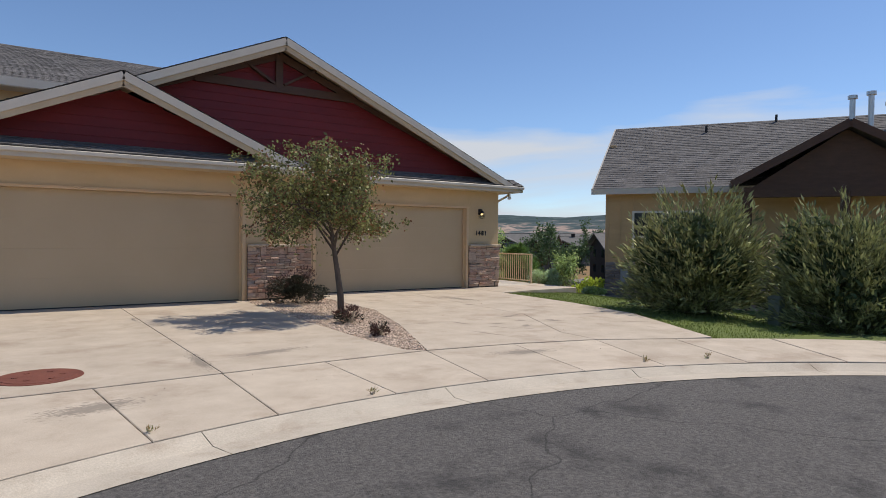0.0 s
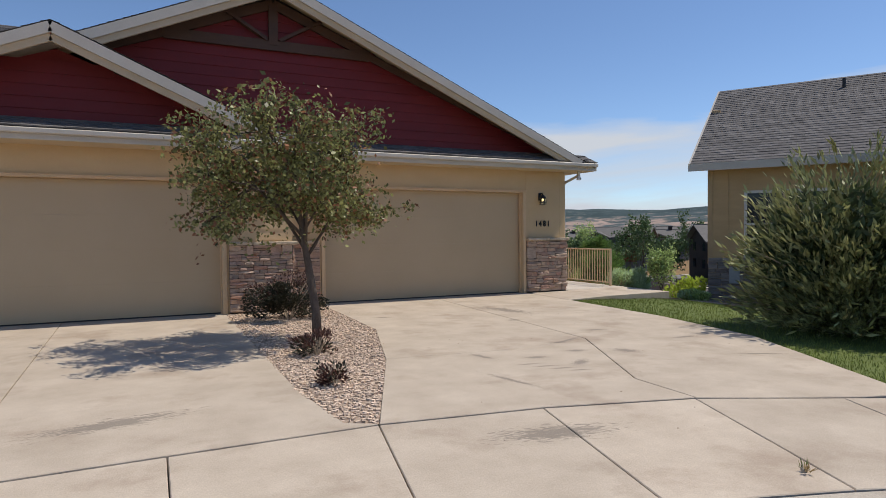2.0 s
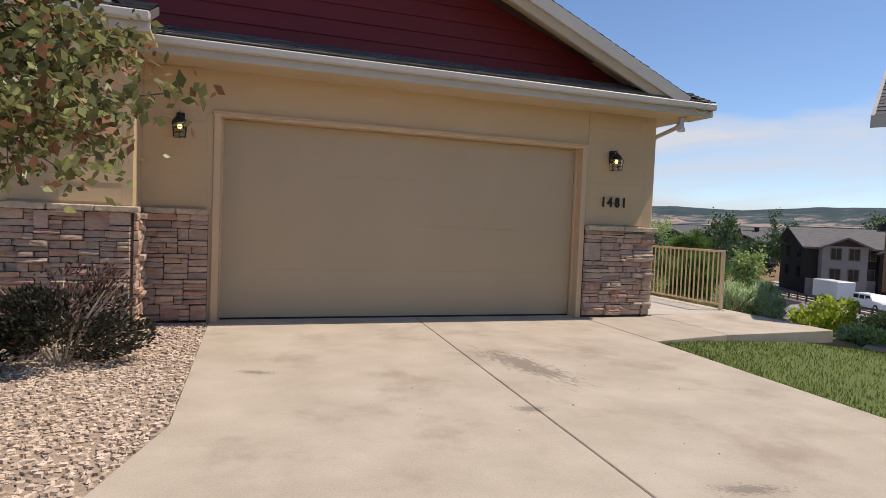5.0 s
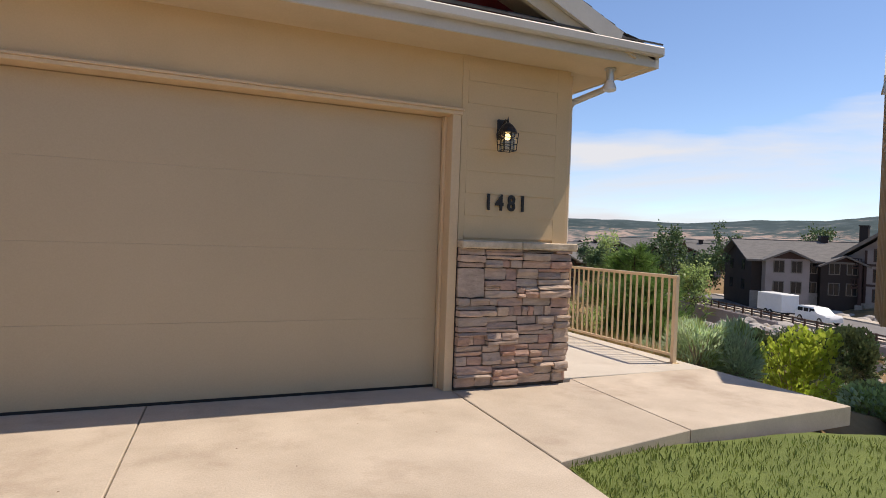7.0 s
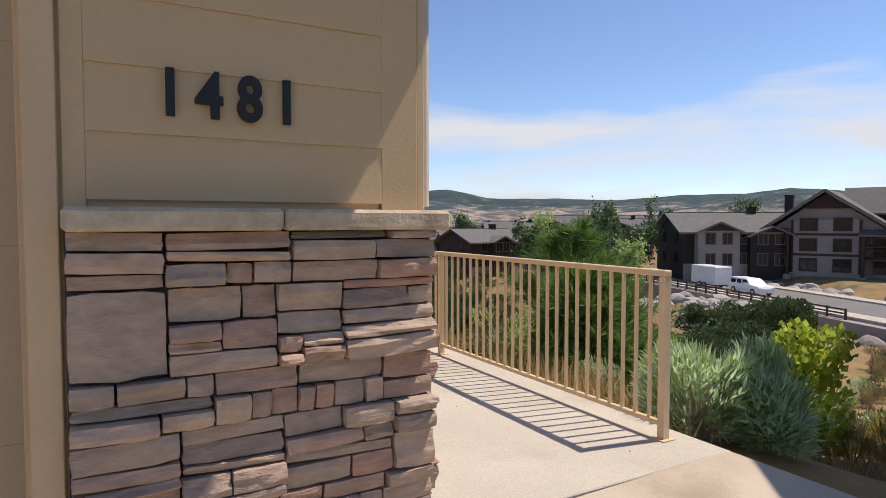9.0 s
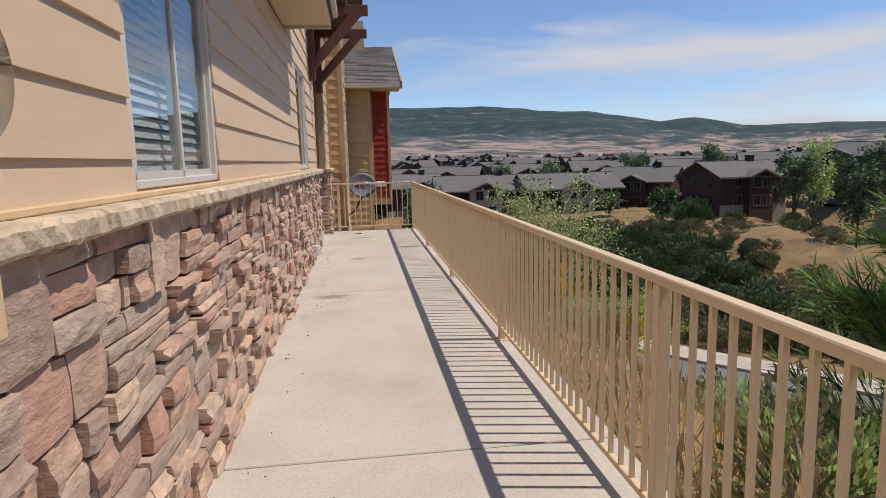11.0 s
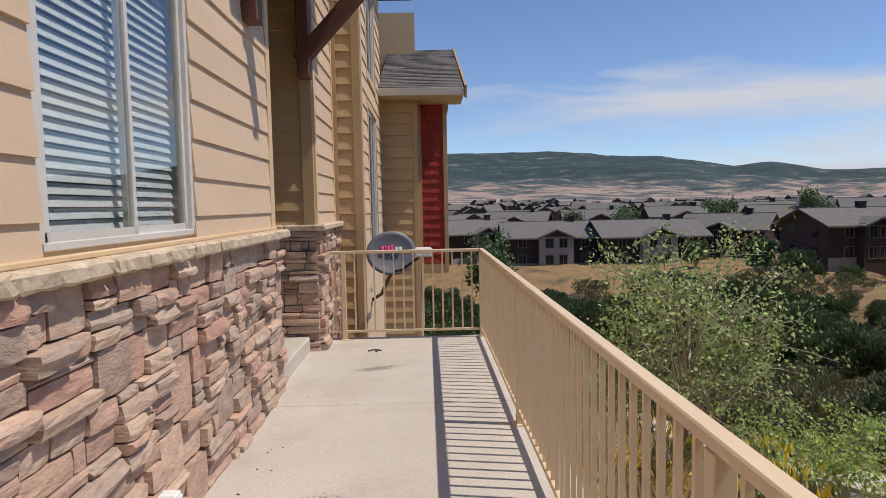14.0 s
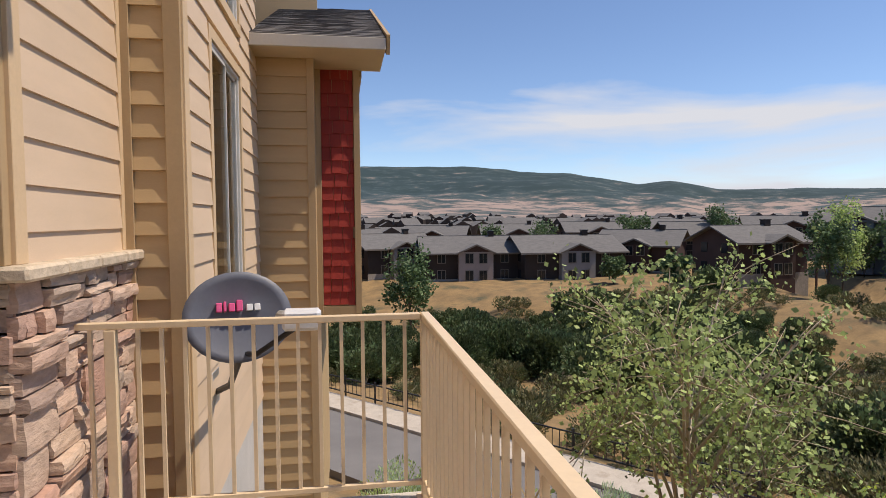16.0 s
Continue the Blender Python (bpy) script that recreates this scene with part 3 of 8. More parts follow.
def roof_plane(bm, a, b, c, d, course=0.14, thick=0.012):
    """Shingle courses over the quad a-b (eave) to d-c (ridge): overlapping strips cut into tabs, on a deck."""
    a, b, c, d = (Vector(p) for p in (a, b, c, d))
    n = (b - a).cross(d - a).normalized()
    if n.z < 0:
        n = -n
    rows = max(2, int((d - a).length / course))
    rnd = random.Random(rows)
    for i in range(rows):
        t0, t1 = i / rows, (i + 1.25) / rows
        p0, p1, q0, q1 = a.lerp(d, t0), b.lerp(c, t0), a.lerp(d, min(1, t1)), b.lerp(c, min(1, t1))
        length = (p1 - p0).length
        tabs = max(1, min(60, int(length / 0.32)))
        cuts = [0.0] + [(k + rnd.uniform(-0.25, 0.25)) / tabs for k in range(1, tabs)] + [1.0]
        for s0, s1 in zip(cuts, cuts[1:]):
            lift = n * thick * rnd.uniform(0.7, 1.3)
            w = [p0.lerp(p1, s0) + lift, p0.lerp(p1, s1) + lift, q0.lerp(q1, s1), q0.lerp(q1, s0), p0.lerp(p1, s0), p0.lerp(p1, s1)]
            v = [bm.verts.new(x) for x in w]
            bm.faces.new(v[0:4])
            bm.faces.new((v[4], v[5], v[1], v[0]))
    deck = [bm.verts.new(p + n * o) for p in (a, b, c, d) for o in (-0.02, -0.10)]
    for f in ((0, 2, 4, 6), (1, 7, 5, 3), (0, 1, 3, 2), (2, 3, 5, 4), (4, 5, 7, 6), (6, 7, 1, 0)):
        bm.faces.new([deck[i] for i in f])
    return bm


def leaves(centres, size, material, name="leaves", slim=0.5, droop=0.0, seed=1, along=None, six=False):
    """Loose leaves at the given places, turned every way; along: a direction for each."""
    rng = np.random.default_rng(seed)
    n = len(centres)
    d = rng.normal(size=(n, 3)) if along is None else along + rng.normal(size=(n, 3)) * 0.35
    d[:, 2] -= droop
    d /= np.linalg.norm(d, axis=1, keepdims=True) + 1e-9
    s = np.cross(d, rng.normal(size=(n, 3)))
    s /= np.linalg.norm(s, axis=1, keepdims=True) + 1e-9
    ln = size * rng.uniform(0.6, 1.4, (n, 1))
    tip, side = d * ln, s * ln * slim * 0.5
    c = np.asarray(centres)
    if six:
        nrm = np.cross(d, s) * ln * 0.12
        pts = np.stack([c, c + tip * 0.3 + side - nrm, c + tip * 0.7 + side * 0.8, c + tip, c + tip * 0.7 - side * 0.8, c + tip * 0.3 - side - nrm], axis=1)
    else:
        pts = np.stack([c, c + tip * 0.45 + side, c + tip, c + tip * 0.45 - side], axis=1)
    return quad_mesh(name, pts, material)


def blob_points(n, radii, seed, lumps=9, hollow=0.45):
    """Points in an uneven crown: a cloud of lumps with gaps between them."""
    rng = np.random.default_rng(seed)
    c = rng.normal(size=(lumps, 3))
    c /= np.linalg.norm(c, axis=1, keepdims=True)
    c *= rng.uniform(hollow, 0.8, (lumps, 1))
    r = rng.uniform(0.22, 0.46, lumps)
    k = rng.integers(0, lumps, n)
    p = rng.normal(size=(n, 3))
    p /= np.linalg.norm(p, axis=1, keepdims=True)
    p = c[k] + p * (r[k] * rng.uniform(0.35, 1.0, n) ** 0.5)[:, None]
    return p * np.asarray(radii)

# ---- the land ----
ROAD_AT, ROAD_DIR, ROAD_OUT = Vector((10.7, 24.8)), Vector((-0.66, 0.751)), Vector((0.751, 0.66))


def smooth(x, a, b):
    t = min(1.0, max(0.0, (x - a) / (b - a)))
    return t * t * (3 - 2 * t)


def lerp_table(x, rows):
    for (x0, y0), (x1, y1) in zip(rows, rows[1:]):
        if x <= x1:
            t = max(0.0, (x - x0) / (x1 - x0))
            return y0 + (y1 - y0) * t
    return rows[-1][1]


def ridge(deg):
    """How high the hills stand over the horizon, in degrees, by compass bearing from the walkway."""
    base = lerp_table(deg, [(-180, 2.0), (-60, 2.6), (-20, 4.2), (1.8, 4.85), (11.2, 4.82), (21.5, 3.82), (26.9, 2.72), (29.7, 3.0), (33.3, 2.25), (35, 2.3), (40.7, 2.3), (45, 2.1), (50, 2.45), (55.6, 2.5), (58.5, 2.85), (63, 2.4),
                            (66, 2.6), (90, 2.2), (180, 2.0)])
    return base + 0.16 * noise.noise((deg * 0.16, 3.1, 0)) + 0.07 * noise.noise((deg * 0.7, 9.1, 0))


EST_A, EST_B, EST_Z = Vector((66.7, 58.9)), Vector((53.3, 21.5)), -5.9
EST_L = (EST_B - EST_A).length
EST_D = (EST_B - EST_A) / EST_L
EST_N = Vector((EST_D.y, -EST_D.x))


def land(x, y):
    """Height of the natural ground."""
    dx, dy = x - ROAD_AT.x, y - ROAD_AT.y
    s = -(dx * ROAD_OUT.x + dy * ROAD_OUT.y)
    q = dx * ROAD_DIR.x + dy * ROAD_DIR.y
    deep = lerp_table(-s, [(-40, -0.35), (-30, -0.45), (-22, -0.9), (-17, -2.0), (-12, -3.4), (-8, -4.7), (-4.2, -6.7), (-3.2, -7.2), (3.4, -7.2), (6, -7.9), (15, -9.6), (30, -11.0),
                           (42, -10.2), (51, -8.0), (76, -7.2), (200, -5.0), (420, -6.0)])
    flat = lerp_table(-s, [(-40, -0.35), (-30, -0.45), (-22, -0.9), (-17, -2.0), (-12, -3.4), (-4, -6.6), (3, -7.2), (10, -7.4), (25, -6.9), (40, -5.6), (60, -5.0),
                           (80, -4.6), (200, -3.0), (420, -5.0)])
    z = flat + (deep - flat) * smooth(q, -22, 8)
    z += (0.30 * noise.noise((x * 0.12, y * 0.12, 0)) + 0.12 * noise.noise((x * 0.5, y * 0.5, 4))) * smooth(-s, -14, 12)
    mound = math.exp(-(((x - 46) / 9) ** 2 + ((y - 58) / 9) ** 2))
    z += 2.2 * mound
    # the cutting of the estate road, with a drop below its wall
    ex, ey = x - EST_A.x, y - EST_A.y
    eu, ev = (ex * EST_D.x + ey * EST_D.y) / EST_L, ex * EST_N.x + ey * EST_N.y
    if -0.6 < eu < 2.0:
        low = EST_Z - 0.4 + 0.3 * max(0.0, -ev - 7.5, ev - 9)
        drop = EST_Z - 0.4 - 2.6 * smooth(ev, 4.6, 7.5) + 0.35 * max(0.0, ev - 14)
        z = min(z, low + (drop - low) * (1 - smooth(eu, 0.40, 0.62)) if ev > 4.6 else low)
    # the levelled plot of the drives, the street and the house
    plot = smooth(x, 2.4, 5.5) if y > -2 else smooth(x, 9.0, 30.0)
    back = smooth(y, 14.6, 16.0) * smooth(x, -6.0, -2.0)
    level = -0.22 - (0.10 * max(0.0, min(6.0, x + 1.3)) if y < -1.2 else 0.0)
    z = level + (min(z, level) - level) * max(plot, back * (0.92 + 0.08 * smooth(y, 18.0, 23.0)))
    r = math.hypot(x, y)
    if r > 380:
        deg = math.degrees(math.atan2(x, y))
        foot = math.tan(radians(ridge(deg))) * 2600
        prof = lerp_table(r, [(380, 0.0), (900, 0.05), (1400, 0.22), (2000, 0.55), (2600, 1.0), (3200, 0.8), (4200, 0.3)])
        rough = noise.fractal((x * 0.0016, y * 0.0016, 1.7), 0.9, 2.1, 6) * 70 * smooth(r, 500, 1500) * (1 - smooth(r, 2150, 2600) * 0.8)
        z = z * (1 - smooth(r, 380, 900)) + foot * prof + rough * 0.6
    return z


def build_ground():
    rings = [0.0]
    while rings[-1] < 4200:
        rings.append(rings[-1] + max(0.45, rings[-1] * 0.038))
    # denser over the sector that the walk looks into
    angles = [radians(a) for a in sorted(set([*np.arange(-180, -20, 5.0), *np.arange(-20, 75, 0.65), *np.arange(75, 181, 5.0)]))]
    cx, cy = 1.5, 6.0
    verts, faces = [(cx, cy, land(cx, cy))], []
    n = len(angles)
    for r in rings[1:]:
        for a in angles:
            x, y = cx + r * math.sin(a), cy + r * math.cos(a)
            verts.append((x, y, land(x, y)))
    for k in range(n - 1):
        faces.append((0, 1 + k + 1, 1 + k))
    for i in range(len(rings) - 2):
        for k in range(n - 1):
            p = 1 + i * n + k
            faces.append((p, p + 1, p + n + 1, p + n))
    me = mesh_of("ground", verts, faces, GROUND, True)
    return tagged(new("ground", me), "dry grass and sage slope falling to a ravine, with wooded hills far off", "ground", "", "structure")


build_ground()

CUL = Vector((-9.3, -20.5))
R_ASPH, R_BACK, R_WALK = 9.75, 10.25, 12.1


def arc(r, a0, a1, n):
    """Points of the turning circle's edge; angles from +y towards +x."""
    return [(CUL.x + r * math.sin(radians(a0 + (a1 - a0) * i / n)), CUL.y + r * math.cos(radians(a0 + (a1 - a0) * i / n))) for i in range(n + 1)]


def build_street():
    bm = bmesh.new()
    vs = [bm.verts.new((x, y, -0.075)) for x, y in arc(R_ASPH, 0, 360, 72)[:-1]]
    bm.faces.new(vs)
    v2 = [bm.verts.new(p) for p in ((-13.5, -29.0, -0.079), (-13.5, -70, -0.079), (-5.1, -70, -0.079), (-5.1, -29.0, -0.079))]
    bm.faces.new(v2)
    bmesh.ops.recalc_face_normals(bm, faces=bm.faces)
    for f in bm.faces:
        if f.normal.z < 0:
            f.normal_flip()
    solo("road", bm, ASPHALT, "cracked dark asphalt turning circle of the street", "road", "structure")
    # rolled gutter, in cast lengths
    gutter = thing("kerb", "rolled concrete kerb and gutter round the street's edge", "kerb", kind="structure")
    step = 14
    for a in range(-166, 166, step):
        inner, mid, outer = arc(R_ASPH - 0.02, a + 0.02, a + step - 0.02, 6), arc(R_ASPH + 0.30, a + 0.02, a + step - 0.02, 6), arc(R_BACK, a + 0.02, a + step - 0.02, 6)
        raised = a > 32 or a < -60
        bm = bmesh.new()
        rows = [[(x, y, z) for x, y in line] for line, z in ((inner, -0.068), (mid, -0.088), (outer, 0.06 if raised else -0.022), (outer, -0.3))]
        vv = [[bm.verts.new(p) for p in row] for row in rows]
        for r0, r1 in zip(vv, vv[1:]):
            for k in range(len(r0) - 1):
                bm.faces.new((r0[k], r0[k + 1], r1[k + 1], r1[k]))
        bmesh.ops.recalc_face_normals(bm, faces=bm.faces)
        for f in bm.faces:
            if f.normal.z < 0:
                f.normal_flip()
        part("kerb_length", bm, GUTTERC, gutter)


build_street()


def build_drives():
    drive = thing("pavement_drive", "pale stained concrete driveway in jointed slabs", "driveway", kind="structure")

    def back(x):
        return CUL.y + math.sqrt(R_BACK ** 2 - (x - CUL.x) ** 2) + 0.012

    def pour(outline, top=0.0, name="slab"):
        part(name, slab(bmesh.new(), inset(outline, 0.0045), -0.16, top, 0.006), CONCRETE, drive)

    up = [(-17.6, -8.5), (-16.2, -8.5), (-14.8, -8.5), (-13.4, -8.5), (-12.05, -8.5), (-10.77, -8.46), (-9.52, -8.44), (-8.02, -8.43), (-6.62, -8.62), (-5.25, -8.98), (-3.94, -9.63)]
    low = [-17.2, -16.0, -14.7, -13.2, -11.8, -10.76, -9.52, -8.38, -7.08, -5.98, -4.74]
    for (u0, u1), (l0, l1) in zip(zip(up, up[1:]), zip(low, low[1:])):
        pour([u0, u1, (l1, back(l1)), ((l0 + l1) / 2, back((l0 + l1) / 2)), (l0, back(l0))], -0.012)
    pour([(-13.4, -0.57), (-11.03, -0.57), (-10.77, -8.46), (-12.05, -8.5), (-13.4, -8.5)])
    pour([(-17.6, -0.76), (-13.4, -0.76), (-13.4, -8.5), (-17.6, -8.5)])
    pour([(-11.03, -0.57), (-8.36, -0.57), (-8.36, -7.1), (-8.25, -8.28), (-8.02, -8.43), (-9.52, -8.44), (-10.77, -8.46)])
    pour([(-6.36, 0.20), (-3.7, 0.20), (-4.15, -6.05), (-5.5, -6.28), (-7.12, -6.1), (-6.47, -3.85)])
    pour([(-7.12, -6.1), (-5.5, -6.28), (-4.15, -6.05), (-5.22, -8.2), (-5.25, -8.98), (-6.62, -8.62), (-8.02, -8.43)])
    pour([(-3.7, 0.20), (-1.23, 0.20), (-1.2, 0.02), (-1.28, -1.88), (-1.5, -4.8), (-1.95, -7.0), (-3.42, -9.78), (-3.94, -9.63), (-4.84, -9.2), (-5.25, -8.98), (-5.22, -8.2), (-4.15, -6.05)])
    # footway on round the circle
    for a in (25.4, 33, 40.5, 48, 55.5, 63, 70.5):
        pour(arc(R_BACK + 0.01, a, a + 7.5, 3) + arc(R_WALK, a + 7.5, a, 3), -0.005)
    # the landing at the corner and the walkway along the wall
    walkway = thing("pavement_walkway", "light grey concrete walkway slabs beside the stone wall", "walkway", kind="structure")

    def lay(outline, top=0.004, material=WALKCRETE):
        part("slab", slab(bmesh.new(), inset(outline, 0.006), -0.17, top, 0.006), material, walkway)

    lay([(-1.2, -0.02), (0.06, -0.02), (0.16, 0.1), (0.06, -1.60), (-1.28, -1.86)][::-1], 0.002, CONCRETE)
    lay([(0.16, 0.1), (2.06, 0.16), (2.06, -1.50), (0.06, -1.60)], 0.002, CONCRETE)
    ys = [0.13, 4.07, 8.12, 12.14, 14.62]
    for y0, y1 in zip(ys, ys[1:]):
        lay([(-0.06, y0), (2.06, y0), (2.06, y1), (-0.06, y1)])
    # a retaining face under the outer edge
    solo("wall_retaining", boxes(((1.90, 0.2, -3.2), (2.04, 14.55, -0.165)), ((-0.02, 14.41, -3.6), (1.9, 14.55, -0.165))), FOUND,
         "poured concrete wall under the walkway's edge", "wall", "structure")


build_drives()

# ---- the house ----
UNIT_TAN, UNIT_TAN_SHADED, UNIT_RED, UNIT_SHAKE, UNIT_FRONT = (unit_board(m) for m in (SIDING, SIDING_DARK, RED, SHAKE, STUCCO))


def wall_panel(m, width, z0, z1, holes, parent, thick=0.16, material=STUCCO, name="sheathing"):
    """A solid wall with openings right through it."""
    us = sorted({0.0, width, *[h[0] for h in holes], *[h[1] for h in holes]})
    zs = sorted({z0, z1, *[h[2] for h in holes], *[h[3] for h in holes]})
    bm = bmesh.new()
    for u0, u1 in zip(us, us[1:]):
        for a, b in zip(zs, zs[1:]):
            if not any(h[0] < (u0 + u1) / 2 < h[1] and h[2] < (a + b) / 2 < h[3] for h in holes):
                box(bm, (u0, 0.0, a), (u1, thick, b))
    bmesh.ops.remove_doubles(bm, verts=bm.verts, dist=1e-4)
    return part(name, bm, material, parent, "", m)


def garage_door(x0, x1, y, height, group):
    """A sectional garage door in a trimmed opening, facing the street."""
    d = thing("garage_door", "closed plain tan sectional garage door", "garage door", (0, 0, 0), group=group)
    n = 4
    for i in range(n):
        z0, z1 = 0.025 + i * (height - 0.03) / n, 0.025 + (i + 1) * (height - 0.03) / n
        part("panel", boxes(((x0 + 0.11, y + 0.16, z0 + 0.0003), (x1 - 0.11, y + 0.21, z1 - 0.0003)), bevel=0.0012), DOORMAT, d)
    part("bottom_seal", boxes(((x0 + 0.11, y + 0.165, 0.0), (x1 - 0.11, y + 0.205, 0.025))), BLACK, d, "black rubber seal")
    for a, b, c in ((x0, x0 + 0.085, x0 + 0.11), (x1 - 0.085, x1, x1 - 0.11)):
        part("jamb", boxes(((a, y - 0.03, 0), (b, y + 0.22, height)), bevel=0.004), TRIM, d)
        part("stop", boxes(((min(b, c) if a == x0 else c, y + 0.10, 0), (max(b, c) if a == x0 else a, y + 0.155, height)), bevel=0.003), TRIM, d)
    part("header", boxes(((x0 - 0.01, y - 0.034, height), (x1 + 0.01, y + 0.22, height + 0.035)), ((x0 - 0.02, y - 0.048, height + 0.035), (x1 + 0.02, y + 0.04, height + 0.058)), bevel=0.004), TRIM, d)
    return d


garage_door(-6.35, -1.205, 0.0, 2.485, "garage doors")
garage_door(-13.46, -8.33, -0.75, 2.485, "garage doors")

front = thing("wall_front", "tan painted garage front wall with stone wainscot", "wall", kind="structure")
F1 = frame_of((-7.12, 0.0, 0.0), (1, 0), (0, -1))
wall_panel(F1, 6.96, 0, 3.09, [(0.77, 5.915, -1, 2.52)], front)
F2 = frame_of((-15.2, -0.75, 0.0), (1, 0), (0, -1))
wall_panel(F2, 8.08, 0, 3.09, [(1.74, 6.87, -1, 2.52)], front)
wall_panel(frame_of((-7.12, -0.59, 0), (0, 1), (1, 0)), 0.59, 0, 3.09, [], front, 0.16)
# wainscots with their caps
for m, w, seed in ((F1 @ pose(5.925, -0.004, 0), 1.19, 3), (F1 @ pose(0.0, -0.004, 0), 0.73, 4), (F2 @ pose(6.91, -0.004, 0), 1.17, 5),
                   (frame_of((-7.116, -0.75, 0), (0, 1), (1, 0)), 0.75, 6)):
    part("mortar_bed", boxes(((0, -0.02, 0.0), (w, 0.0, 1.3))), MORTAR, front, "", m)
    ledge_stone(front, m @ pose(0, -0.005, 0), w, 0.03, 1.295, seed, size=0.85)
for lo, hi in (((-1.20, -0.13, 1.295), (0.045, 0.0, 1.366)), ((-7.10, -0.12, 1.295), (-6.40, 0.0, 1.36)), ((-8.30, -0.88, 1.295), (-7.03, -0.75, 1.36))):
    n = max(2, int((hi[0] - lo[0]) / 0.42))
    for i in range(n):
        w = (hi[0] - lo[0]) / n
        part("cap_stone", boxes(((lo[0] + i * w + 0.003, lo[1] + 0.006 * (i % 2), lo[2]), (lo[0] + (i + 1) * w - 0.003, hi[1], hi[2])), bevel=0.012), CAPSTONE, front)
# siding and boards over the wainscot
for m, u0, u1 in ((F1, 5.985, 6.93), (F1, 0.10, 0.70), (F2, 6.97, 7.98)):
    lap_siding(front, m @ pose(u0, -0.002, 0), u1 - u0, 1.39, 3.03, UNIT_FRONT, thick=0.014)
for m, items in ((F1, ((5.925, 5.985, 1.366, 3.06), (6.93, 7.075, 1.366, 3.06), (0.0, 0.1, 1.366, 3.0), (0.70, 0.765, 1.366, 2.5))), (F2, ((6.88, 6.97, 1.366, 2.5), (7.98, 8.09, 1.366, 3.0)))):
    for a, b, lo, hi in items:
        part("corner_board", boxes(((a, -0.012, lo), (b, 0.0, hi)), bevel=0.002), STUCCO, front, "", m)

# gable walls and roofs
SLOPE = 0.428


def gable_wall(parent, x0, x1, xm, y, z0, apex, unit, course=0.203, name="gable"):
    """Lap boards up a gable, each cut to the rake."""
    bm = bmesh.new()
    vs = [bm.verts.new(p) for p in ((x0, y + 0.03, z0), (x1, y + 0.03, z0), (xm, y + 0.03, apex))]
    bm.faces.new(vs)
    ex = bmesh.ops.extrude_face_region(bm, geom=bm.faces[:])
    bmesh.ops.translate(bm, vec=(0, 0.12, 0), verts=[v for v in ex["geom"] if isinstance(v, bmesh.types.BMVert)])
    bmesh.ops.recalc_face_normals(bm, faces=bm.faces)
    part(name, bm, RED, parent)
    z = z0
    while z < apex - 0.25:
        t = (z + course * 0.5 - z0) / (apex - z0)
        a, b = x0 + (xm - x0) * t, x1 + (xm - x1) * t
        hang("siding_board", unit, parent, "", frame_of((a, y + 0.03, z), (1, 0), (0, -1)) @ Matrix.LocRotScale((0, 0, 0), None, (b - a, 0.028, course + 0.012)))
        z += course


def gable_roof(name, label, xm, half, y0, y1, eave_z, slope):
    """A roof with its ridge along y: shingled slopes, barge boards, soffits under the rake."""
    r = thing(name, label, "roof", kind="structure")
    apex = eave_z + half * slope
    for s in (-1, 1):
        e, t = (xm + s * half), xm
        bm = roof_plane(bmesh.new(), (e, y0, eave_z), (e, y1, eave_z), (t, y1, apex), (t, y0, apex))
        part("shingles", bm, SHINGLE, r, "grey asphalt shingles")
        part("barge_board", beam(bmesh.new(), (e - s * 0.22, y0 - 0.02, eave_z - 0.12 + 0.22 * slope), (t, y0 - 0.02, apex - 0.12), 0.04, 0.17), FASCIA, r, "grey painted barge board")
        part("shadow_board", beam(bmesh.new(), (e - s * 0.55, y0 + 0.03, eave_z - 0.26 + 0.55 * slope), (t, y0 + 0.03, apex - 0.26), 0.05, 0.15), SOFFIT, r)
        bm = bmesh.new()
        vs = [bm.verts.new(p) for p in ((e, y0, eave_z - 0.14), (e, y0 + 0.62, eave_z - 0.14), (t, y0 + 0.62, apex - 0.14), (t, y0, apex - 0.14))]
        bm.faces.new(vs)
        ex = bmesh.ops.extrude_face_region(bm, geom=bm.faces[:])
        bmesh.ops.translate(bm, vec=(0, 0, 0.03), verts=[v for v in ex["geom"] if isinstance(v, bmesh.types.BMVert)])
        part("rake_soffit", bm, SOFFIT, r)
    return r, apex


roof1, apex1 = gable_roof("roof_garage", "grey shingled garage gable roof with pale barge boards", -7.29, 7.58, -0.55, 9.2, 3.22, 0.439)
roof2, apex2 = gable_roof("roof_second_garage", "lower grey shingled gable roof over the second garage", -11.0, 3.95, -1.35, 3.0, 3.21, 0.441)
gable_wall(roof1, -14.3, -0.25, -7.29, 0.0, 3.42, apex1 - 0.32, UNIT_RED)
gable_wall(roof2, -14.3, -7.7, -11.0, -0.75, 3.42, apex2 - 0.30, UNIT_RED)


def eave_strip(parent, x0, x1, y, z, run=0.60):
    """The shingled skirt at the foot of a gable: soffit, fascia, gutter and two courses of shingles."""
    part("soffit", boxes(((x0, y, z - 0.20), (x1, y + run, z - 0.17))), SOFFIT, parent)
    part("fascia", boxes(((x0, y - 0.02, z - 0.20), (x1, y, z - 0.02)), bevel=0.004), FASCIA, parent)
    part("gutter", boxes(((x0, y - 0.10, z - 0.11), (x1, y - 0.02, z - 0.02)), bevel=0.015), FASCIA, parent, "pale grey metal gutter")
    part("skirt_shingles", roof_plane(bmesh.new(), (x0, y - 0.06, z), (x1, y - 0.06, z), (x1, y + run + 0.04, z + 0.26), (x0, y + run + 0.04, z + 0.26), 0.13, 0.02), SHINGLE, parent)


